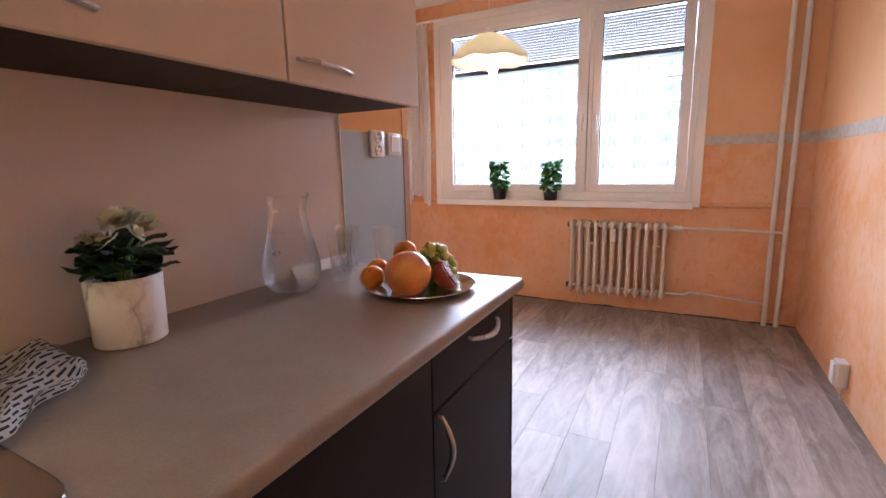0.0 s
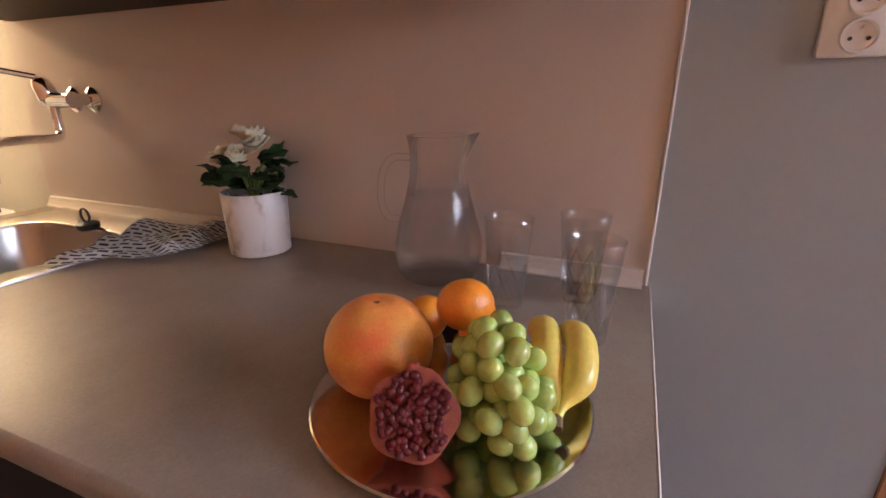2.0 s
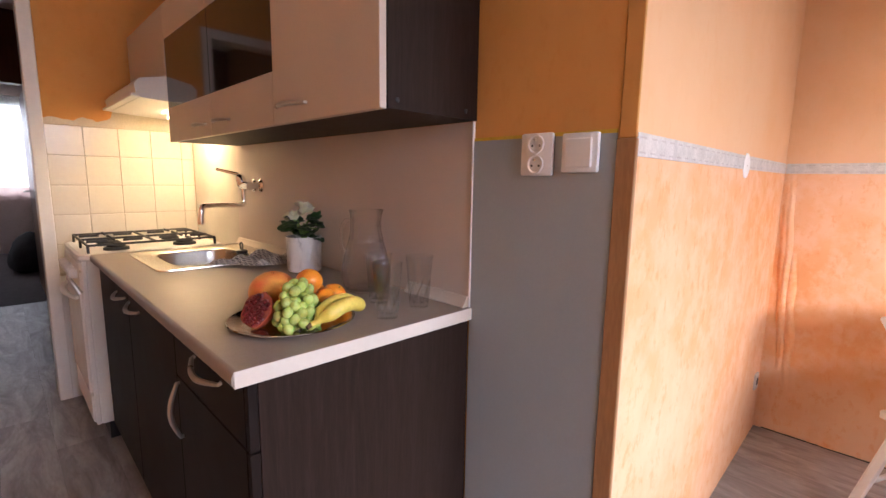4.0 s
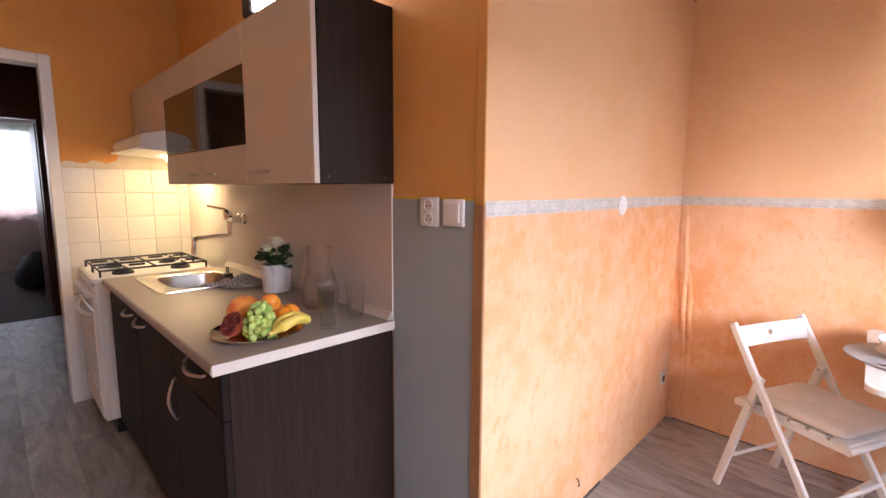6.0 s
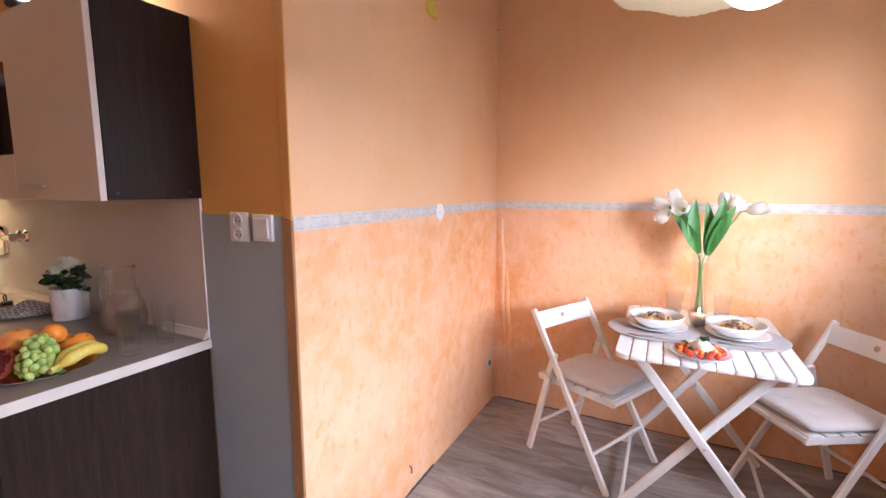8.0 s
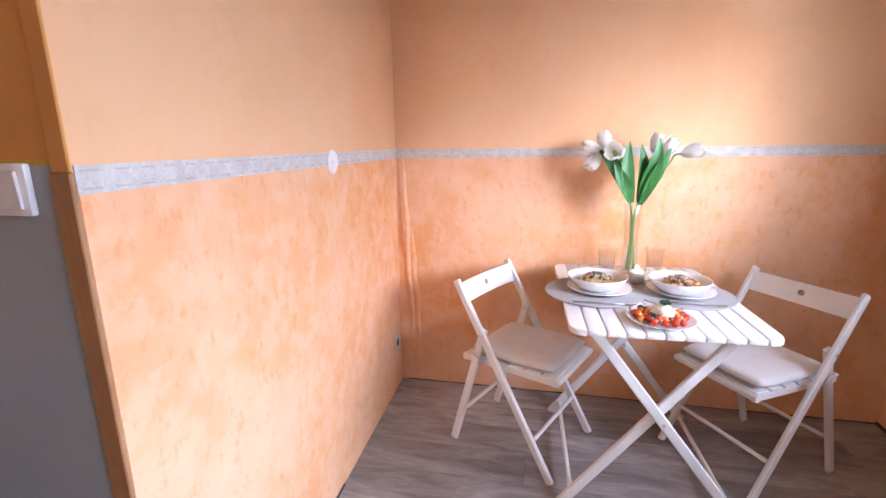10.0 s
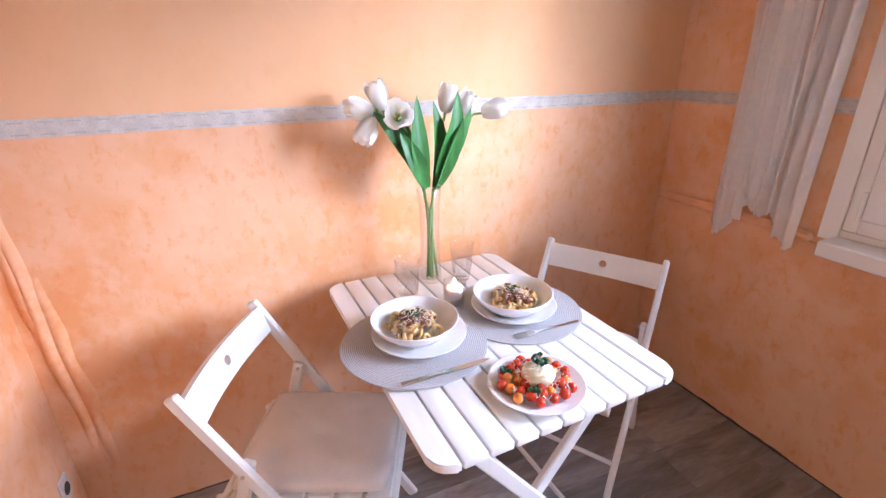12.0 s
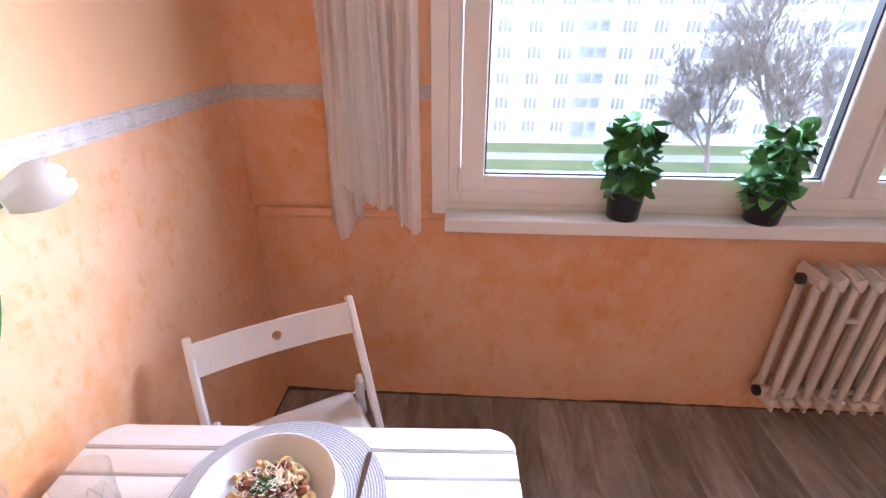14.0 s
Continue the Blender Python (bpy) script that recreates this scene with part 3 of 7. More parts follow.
def border(name, outline, z0=B0, z1=B1):
    """A paper strip just proud of the wall."""
    return solo(name, prisms((outline, z0, z1)), BORDER, "pale grey lace-patterned paper border strip", "wall border", kind="structure")


border("border_south", [*[(x - 0.002, y) for x, y in SOUTH_FACE[:2]], (DX + 0.003, SYW), *[(x - 0.002, y + 0.003) for x, y in ((DX + 0.005, SYW), *SOUTH_FACE[1::-1])]])
border("border_west", rect(DX, DX + 0.003, SYW + 0.004, WY - 0.004))
border("border_window_left", rect(DX + 0.004, -2.118, WY - 0.003, WY))
border("border_window_right", rect(0.115, RX - 0.004, WY - 0.003, WY), 1.30, 1.37)
border("border_east", rect(RX - 0.003, RX, 0.5, WY - 0.004), 1.30, 1.37)

# tiled wall with the doorway
DOOR0, DOOR1, DOORZ = -0.275, 0.55, 2.05
wall_tiled = thing("wall_tiled", "ochre wall with cream tiles above the cooker", "wall", kind="structure")
part("painted_wall", boxes((-1.005, DOOR0, TY - 0.12, TY, -0.1, CEIL_Z), (DOOR1, RX, TY - 0.12, TY, -0.1, CEIL_Z), (DOOR0, DOOR1, TY - 0.12, TY, DOORZ, CEIL_Z)), KITCHEN_PAINT, wall_tiled)
part("painted_foot", boxes((-0.42, -0.318, TY, TY + 0.005, 0.0, 0.679)), WHITE_PAINT, wall_tiled, "white painted strip beside the cooker")
part("tile_bed", boxes((-1.0, -0.318, TY, TY + 0.005, 0.68, 1.462)), GROUT, wall_tiled)


def ragged_plaster():
    """The torn plaster edge above the tiles."""
    rnd = random.Random(5)
    bm = bmesh.new()
    n = 34
    xs = [-0.32 - 0.68 * i / n for i in range(n + 1)]
    hs = [1.466 + 0.022 + 0.05 * noise.noise((x * 9, 0, 3)) + 0.012 * rnd.random() + (0.06 if x < -0.62 else 0.0) for x in xs]
    low = [bm.verts.new((x, TY, 1.463)) for x in xs]
    top = [bm.verts.new((x, TY, h)) for x, h in zip(xs, hs)]
    lowf = [bm.verts.new((x, TY + 0.004, 1.463)) for x in xs]
    topf = [bm.verts.new((x, TY + 0.003, h)) for x, h in zip(xs, hs)]
    for i in range(n):
        bm.faces.new((lowf[i], lowf[i + 1], topf[i + 1], topf[i]))
        bm.faces.new((topf[i], topf[i + 1], top[i + 1], top[i]))
        bm.faces.new((low[i], low[i + 1], lowf[i + 1], lowf[i]))
    return bm


part("plaster_edge", ragged_plaster(), PLASTER, wall_tiled, "torn bare plaster edge")

# door frame of the doorway
door_frame = thing("door_1", "open doorway with white painted steel frame", "door frame", kind="structure")
part("left_jamb", boxes((DOOR0 - 0.045, DOOR0 + 0.012, TY - 0.125, TY + 0.012, 0.0, DOORZ + 0.045), bev=0.004), WHITE_PAINT, door_frame)
part("right_jamb", boxes((DOOR1 - 0.012, DOOR1 + 0.045, TY - 0.125, TY + 0.012, 0.0, DOORZ + 0.045), bev=0.004), WHITE_PAINT, door_frame)
part("head", boxes((DOOR0 + 0.012, DOOR1 - 0.012, TY - 0.125, TY + 0.012, DOORZ - 0.012, DOORZ + 0.045), bev=0.004), WHITE_PAINT, door_frame)

# hall and far room
HALL_END = -3.70
struct("wall_hall_west", UPPER_PAINT, "dim apricot hall wall", "wall", (-1.30, -1.18, HALL_END, TY - 0.12, -0.1, CEIL_Z), (-1.18, -1.005, TY - 0.24, TY - 0.12, -0.1, CEIL_Z))
struct("wall_room_divider", BROWN_DOOR, "dark brown panelled lintel over the far doorway", "wall", (-1.3, -0.40, HALL_END - 0.12, HALL_END, -0.1, CEIL_Z), (0.60, RX + 0.12, HALL_END - 0.12, HALL_END, -0.1, CEIL_Z), (-0.40, 0.60, HALL_END - 0.12, HALL_END, 2.0, CEIL_Z))
struct("far_room_floor", surface("brown_carpet", (0.055, 0.038, 0.036), (0.085, 0.06, 0.056), 0.95, 0, 10, 300, 0.4), "dark brown carpet", "carpet", (-3.0, 3.0, -7.6, HALL_END, -0.1, 0.004))
FARW = surface("far_room_paint", (0.60, 0.47, 0.42), (0.66, 0.53, 0.48), 0.8)
struct("wall_far_room", FARW, "pale wall of the far room", "wall", (-3.0, 3.0, -7.6, -7.48, -0.1, 0.85), (-3.0, -0.9, -7.6, -7.48, 0.85, 2.25), (1.4, 3.0, -7.6, -7.48, 0.85, 2.25), (-3.0, 3.0, -7.6, -7.48, 2.25, CEIL_Z))
struct("wall_far_room_sides", FARW, "pale side walls of the far room", "wall", (-3.1, -3.0, -7.6, HALL_END - 0.12, -0.1, CEIL_Z), (3.0, 3.1, -7.6, HALL_END - 0.12, -0.1, CEIL_Z), (-3.0, -1.3, HALL_END - 0.12, HALL_END, -0.1, CEIL_Z), (RX + 0.12, 3.0, HALL_END - 0.12, HALL_END, -0.1, CEIL_Z))
struct("ceiling_far_room", CEIL, "plain ceiling of the far room", "ceiling", (-3.1, 3.1, -7.6, -4.0, CEIL_Z, CEIL_Z + 0.1))

# ---- kitchen units ----
FRONT = -0.404                            # face of the base units' fronts
END_Y, MID_Y, SINK_Y = 1.205, 0.728, -0.405


def bow_handle(bm, a, b, out, r=0.0046):
    """A curved bar handle from a to b that bows outwards along out."""
    a, b, out = Vector(a), Vector(b), Vector(out)
    pts = [a + (b - a) * (k / 10) + out * (0.25 + 0.75 * math.sin(math.pi * k / 10)) for k in range(11)]
    tube(bm, [a, *pts, b], [r] + [r * (1 + 0.5 * math.sin(math.pi * k / 10)) for k in range(11)] + [r], 8)


def front_panel(name, parent, x, y0, y1, z0, z1, material, handle, thick=0.018):
    """A door or drawer front that faces +x, with its handle."""
    d = part(name, boxes((x - thick, x, y0 + 0.0015, y1 - 0.0015, z0, z1), bev=0.0015), material, parent)
    bm = bmesh.new()
    bow_handle(bm, *handle)
    part("handle", bm, SATIN, d, "satin metal bow handle", True)
    return d


base_unit = thing("base_cabinet", "dark brown base cabinet with drawer and door", "kitchen cabinet", group="base cabinets")
part("body", boxes((-0.995, FRONT - 0.020, MID_Y + 0.001, 1.186, 0.10, 0.8425)), DARK_FRONT, base_unit)
part("end_panel", boxes((-0.995, FRONT - 0.020, 1.187, END_Y, 0.0, 0.8425), bev=0.001), DARK_WOOD, base_unit, "dark wood-grain end panel")
part("edge_strip", boxes((FRONT - 0.019, FRONT, 1.190, END_Y, 0.0, 0.70), (FRONT - 0.019, FRONT, 1.190, END_Y, 0.704, 0.8425), bev=0.001), DARK_FRONT, base_unit)
part("plinth", boxes((-0.94, -0.47, MID_Y, 1.186, 0.0, 0.099)), BLACK, base_unit)
front_panel("drawer", base_unit, FRONT, MID_Y, 1.188, 0.706, 0.838, DARK_FRONT, ((FRONT, 0.90, 0.806), (FRONT, 1.07, 0.800), (0.028, 0, -0.012)))
front_panel("door", base_unit, FRONT, MID_Y, 1.188, 0.105, 0.702, DARK_FRONT, ((FRONT, 0.750, 0.690), (FRONT, 0.755, 0.545), (0.028, 0.006, 0)))

sink_unit = thing("base_cabinet", "dark brown base cabinet under the sink", "kitchen cabinet", group="base cabinets")
part("body", boxes((-0.995, FRONT - 0.020, SINK_Y, SINK_Y + 0.018, 0.10, 0.8425), (-0.995, FRONT - 0.020, MID_Y - 0.018, MID_Y - 0.001, 0.10, 0.8425), (-0.995, FRONT - 0.020, SINK_Y + 0.018, MID_Y - 0.018, 0.10, 0.118), (-0.995, -0.985, SINK_Y + 0.018, MID_Y - 0.018, 0.118, 0.8425)), DARK_FRONT, sink_unit)
part("plinth", boxes((-0.94, -0.47, SINK_Y, MID_Y - 0.001, 0.0, 0.099)), BLACK, sink_unit)
front_panel("door", sink_unit, FRONT, 0.163, MID_Y, 0.105, 0.838, DARK_FRONT, ((FRONT, 0.20, 0.79), (FRONT, 0.34, 0.785), (0.026, 0, -0.010)))
front_panel("door", sink_unit, FRONT, SINK_Y, 0.161, 0.105, 0.838, DARK_FRONT, ((FRONT, -0.02, 0.785), (FRONT, 0.125, 0.79), (0.026, 0, -0.010)))

# worktop with a cut-out for the basin
worktop = thing("worktop", "taupe laminate kitchen worktop with pale end edge", "worktop")
WT0, WT1 = 0.843, 0.875
HX0, HX1, HY0, HY1 = -0.90, -0.555, -0.30, 0.15


def holed_top():
    """A slab with a rectangular cut-out, as one mesh."""
    bm = bmesh.new()
    outer, inner = rect(-1.0, -0.386, SINK_Y, 1.212), rect(HX0, HX1, HY0, HY1)
    lv = [[bm.verts.new((x, y, z)) for x, y in loop] for z in (WT0, WT1) for loop in (outer, inner)]
    for k in range(4):
        j = (k + 1) % 4
        bm.faces.new((lv[2][k], lv[2][j], lv[3][j], lv[3][k]))
        bm.faces.new((lv[0][k], lv[0][j], lv[1][j], lv[1][k]))
        bm.faces.new((lv[0][k], lv[0][j], lv[2][j], lv[2][k]))
        bm.faces.new((lv[1][k], lv[1][j], lv[3][j], lv[3][k]))
    return bm


part("top", holed_top(), WORKTOP, worktop)


def round_nose():
    bm = bmesh.new()
    prof = [(x + 0.014, z) for x, z in ((-0.40, WT1), (-0.396, WT1 - 0.0008), (-0.392, WT1 - 0.004), (-0.3895, WT1 - 0.010), (-0.3890, WT1 - 0.02), (-0.3898, WT0 + 0.008), (-0.393, WT0 + 0.002), (-0.40, WT0))]
    a = [bm.verts.new((x, SINK_Y, z)) for x, z in prof]
    b = [bm.verts.new((x, 1.212, z)) for x, z in prof]
    for i in range(len(prof) - 1):
        bm.faces.new((a[i], b[i], b[i + 1], a[i + 1]))
    bm.faces.new(a)
    bm.faces.new(b[::-1])
    return bm


part("rounded_front_edge", round_nose(), WORKTOP, worktop, smooth=True)
part("end_edge", boxes((-1.0, -0.379, 1.212, 1.2145, WT0, WT1 + 0.0004), bev=0.001), WORKTOP_EDGE, worktop, "pale edge band")
struct("splashback", SPLASH, "pale pinkish laminate splashback panel", "splashback", (KX, -0.999, -0.40, 1.204, 0.876, 1.362))
struct("splashback_edge", WHITE_PLASTIC, "thin white edge profile of the splashback", "trim", (KX, -0.994, 1.2042, 1.2085, 0.876, 1.362), bev=0.001)
struct("cooker_wall_panel", TILE, "pale glossy wall panel beside the cooker", "wall panel", (KX, -1.001, TY + 0.006, -0.401, 0.70, 1.47))


def cove(y0, y1):
    bm = bmesh.new()
    prof = [(-0.9985, 0.8755), (-0.978, 0.8755), (-0.978, 0.879), (-0.984, 0.886), (-0.989, 0.895), (-0.992, 0.903), (-0.9985, 0.905)]
    a = [bm.verts.new((x, y0, z)) for x, z in prof]
    b = [bm.verts.new((x, y1, z)) for x, z in prof]
    for i in range(len(prof)):
        j = (i + 1) % len(prof)
        bm.faces.new((a[i], b[i], b[j], a[j]))
    bm.faces.new(a)
    bm.faces.new(b[::-1])
    return bm


solo("cove_trim", cove(0.955, 1.20), WORKTOP_EDGE, "pale cove strip between worktop and splashback", "trim", kind="structure")
solo("cove_trim", cove(-0.40, 0.30), WORKTOP_EDGE, "pale cove strip behind the sink", "trim", kind="structure")


def super_ring(cx, cy, hx, hy, n, z, count=48):
    out = []
    for k in range(count):
        a = 2 * math.pi * k / count
        c, s = math.cos(a), math.sin(a)
        out.append((cx + hx * math.copysign(abs(c) ** (2 / n), c), cy + hy * math.copysign(abs(s) ** (2 / n), s), z))
    return out


def ring_loft(bm, rings, close_last=True):
    made = [[bm.verts.new(p) for p in ring] for ring in rings]
    n = len(made[0])
    for a, b in zip(made, made[1:]):
        for k in range(n):
            bm.faces.new((a[k], a[(k + 1) % n], b[(k + 1) % n], b[k]))
    if close_last:
        bm.faces.new(made[-1])


def sink():
    s = thing("sink", "stainless steel inset kitchen sink with one basin", "sink", (-0.745, -0.07, 0.875))
    bm = bmesh.new()
    ring_loft(bm, [super_ring(0, 0, 0.250, 0.262, 14, 0.0005), super_ring(0, 0, 0.249, 0.261, 14, 0.005), super_ring(0, 0, 0.243, 0.255, 14, 0.0065), super_ring(0.0, 0, 0.232, 0.244, 12, 0.0035),
                   super_ring(0.018, 0, 0.160, 0.205, 4.5, 0.0035), super_ring(0.018, 0, 0.154, 0.199, 4.5, 0.000), super_ring(0.018, 0, 0.150, 0.195, 4.5, -0.012), super_ring(0.018, 0, 0.140, 0.185, 4.2, -0.12),
                   super_ring(0.018, 0, 0.120, 0.165, 4, -0.148), super_ring(0.018, 0, 0.05, 0.06, 2, -0.153), super_ring(0.018, 0, 0.03, 0.03, 2, -0.155)])
    part("bowl", bm, surface("satin_sink_steel", (0.50, 0.47, 0.43), (0.56, 0.53, 0.49), 0.24, 1.0, 3, 60, 0.0, rough_var=0.04, grain=0.03), s, smooth=True)
    bm = bmesh.new()
    lathe(bm, [(0.0, -0.149), (0.02, -0.149), (0.036, -0.150), (0.039, -0.1535), (0.0, -0.1535)], 24, at=(0.018, 0, 0))
    part("drain", bm, CHROME, s, smooth=True)
    return s


sink()


def sink_plug():
    p = thing("sink_plug", "black rubber sink plug with pull ring", "sink plug", (-0.868, -0.03, 0.8785))
    bm = bmesh.new()
    lathe(bm, [(0, 0), (0.021, 0), (0.024, 0.006), (0.024, 0.014), (0.018, 0.018), (0, 0.019)], 20)
    part("stopper", bm, BLACK, p, smooth=True)
    bm = bmesh.new()
    tube(bm, [(0.002, 0.015 * math.cos(a), 0.034 + 0.016 * math.sin(a)) for a in (2 * math.pi * k / 16 for k in range(17))], 0.003, 6)
    part("ring", bm, BLACK, p, smooth=True)


sink_plug()


def wall_tap():
    t = thing("kitchen_tap", "chrome wall-mounted mixer tap with swivel spout", "tap", (-0.999, -0.13, 1.172))
    for dy in (-0.055, 0.02):
        bm = bmesh.new()
        bmesh.ops.transform(bm, matrix=Matrix.Identity(4), verts=[])
        rings = lathe(bm, [(0, 0), (0.031, 0), (0.031, 0.004), (0.022, 0.012), (0.013, 0.016), (0.013, 0.055), (0, 0.055)], 24)
        part("wall_rose", bm, CHROME, t, "", True, pose(0, dy, 0, 0, 90, 0))
    bm = bmesh.new()
    tube(bm, [(0.055, 0.035, 0), (0.055, -0.07, 0)], 0.019, 16)
    tube(bm, spline([(0.055, -0.055, -0.01), (0.060, -0.058, 0.02), (0.068, -0.062, 0.05)], 4), [0.017, 0.020, 0.022, 0.0225, 0.0225, 0.022, 0.021, 0.019, 0.012], 18)
    part("body", bm, CHROME, t, smooth=True)
    bm = bmesh.new()
    beam(bm, (0.066, -0.062, 0.052), (0.150, -0.115, 0.074), 0.024, 0.013, 0.004)
    part("lever", bm, CHROME, t)
    bm = bmesh.new()
    tube(bm, spline([(0.055, -0.05, -0.015), (0.055, -0.05, -0.06), (0.06, -0.045, -0.082), (0.085, -0.02, -0.088), (0.19, 0.06, -0.080), (0.28, 0.135, -0.078), (0.300, 0.150, -0.090), (0.305, 0.153, -0.128)], 6), 0.0105, 14)
    tube(bm, [(0.305, 0.153, -0.126), (0.306, 0.1535, -0.150)], 0.0125, 14)
    part("spout", bm, CHROME, t, smooth=True)


wall_tap()

# ---- wall cabinets ----
UZ0, UZ1, UF = 1.363, 1.940, -0.700


def wall_cabinet(y0, y1, label):
    c = thing("wall_cabinet", label, "kitchen cabinet", group="wall cabinets")
    back, front = KX + 0.004, UF - 0.020
    for name, dims in (("side_panel", (back, front, y0, y0 + 0.016, UZ0, UZ1)), ("side_panel", (back, front, y1 - 0.016, y1, UZ0, UZ1)), ("bottom_panel", (back, front, y0 + 0.016, y1 - 0.016, UZ0, UZ0 + 0.016)), ("top_panel", (back, front, y0 + 0.016, y1 - 0.016, UZ1 - 0.016, UZ1)), ("back_panel", (back, back + 0.008, y0 + 0.016, y1 - 0.016, UZ0 + 0.016, UZ1 - 0.016))):
        part(name, boxes(dims), DARK_WOOD, c)
    return c


def cream_door(parent, y0, y1, z0, z1, h0, h1):
    return front_panel("door", parent, UF, y0, y1, z0, z1, CREAM_FRONT, ((UF, h0, 1.407), (UF, h1, 1.404), (0.024, 0, 0)))


unit_a = wall_cabinet(0.708, 1.213, "cream fronted wall cabinet with dark side panel")
cream_door(unit_a, 0.708, 1.213, UZ0 - 0.002, UZ1, 0.735, 0.90)
for x in (-0.96, -0.745):
    bm = bmesh.new()
    lathe(bm, [(0, 0.002), (0.004, 0.0018), (0.006, 0)], 12)
    part("screw_cap", bm, BLACK, unit_a, "small dark screw cap", True, pose(x, 1.213, 1.382, -90, 0, 0))
unit_b = wall_cabinet(-0.360, 0.706, "cream fronted wall cabinet with smoked glass band")
for y0, y1, h0, h1 in ((-0.360, 0.186, 0.0, 0.14), (0.188, 0.706, 0.22, 0.37)):
    d = cream_door(unit_b, y0, y1, UZ0 - 0.002, 1.508, h0, h1)
    part("upper_rail", boxes((UF - 0.018, UF, y0 + 0.0015, y1 - 0.0015, 1.800, UZ1), bev=0.0015), CREAM_FRONT, d)
    part("glass_panel", boxes((UF - 0.013, UF - 0.003, y0 + 0.002, y1 - 0.002, 1.508, 1.800)), DARK_GLASS, d, "smoked brown glass")
unit_c = thing("wall_cabinet", "narrow cream cabinet over the cooker hood", "kitchen cabinet", group="wall cabinets")
part("body", boxes((KX + 0.002, UF - 0.020, -1.055, -0.362, 1.655, UZ1)), DARK_WOOD, unit_c)
front_panel("door", unit_c, UF, -1.055, -0.362, 1.652, UZ1, CREAM_FRONT, ((UF, -0.93, 1.69), (UF, -0.80, 1.69), (0.022, 0, 0)))


def hood():
    h = thing("cooker_hood", "white slimline cooker hood with lit lamp", "cooker hood")
    bm = bmesh.new()
    prof = [(-1.0, 1.52), (-0.60, 1.545), (-0.585, 1.555), (-0.58, 1.60), (-0.60, 1.625), (-0.72, 1.650), (-1.0, 1.650)]
    a = [bm.verts.new((x, -1.06, z)) for x, z in prof]
    b = [bm.verts.new((x, -0.365, z)) for x, z in prof]
    for i in range(len(prof)):
        j = (i + 1) % len(prof)
        bm.faces.new((a[i], b[i], b[j], a[j]))
    bm.faces.new(a)
    bm.faces.new(b[::-1])
    part("casing", bm, WHITE_PLASTIC, h)
    part("visor", boxes((-0.60, -0.565, -1.06, -0.365, 1.548, 1.560), bev=0.003), WHITE_PLASTIC, h)
    part("lamp_window", boxes((-0.93, -0.80, -0.78, -0.66, 1.508, 1.516), bev=0.002), glowing("warm_hood_lamp", (1.0, 0.70, 0.32), 6.0), h, "warm lit lamp window")


hood()


def tube_light():
    t = thing("cabinet_top_light", "lit tube light with black end on the cabinet", "light", (-0.86, 0.47, UZ1))
    bm = bmesh.new()
    box(bm, -0.012, 0.012, 0.0, 0.02, 0.0, 0.11, 0.003)
    part("bracket", bm, WHITE_PLASTIC, t)
    part("end_cap", boxes((-0.04, 0.04, -0.04, 0.045, 0.11, 0.20), bev=0.008), BLACK, t, "black plastic end cap")
    bm = bmesh.new()
    tube(bm, [(0, 0.045, 0.155), (0, 0.06, 0.155), (0, 0.50, 0.155), (0, 0.52, 0.155)], [0.030, 0.037, 0.037, 0.02], 18)
    part("tube", bm, LED_GLOW, t, "glowing white tube", True)
    bm = bmesh.new()
    box(bm, -0.012, 0.012, 0.45, 0.47, 0.0, 0.12, 0.003)
    part("bracket", bm, WHITE_PLASTIC, t)


tube_light()


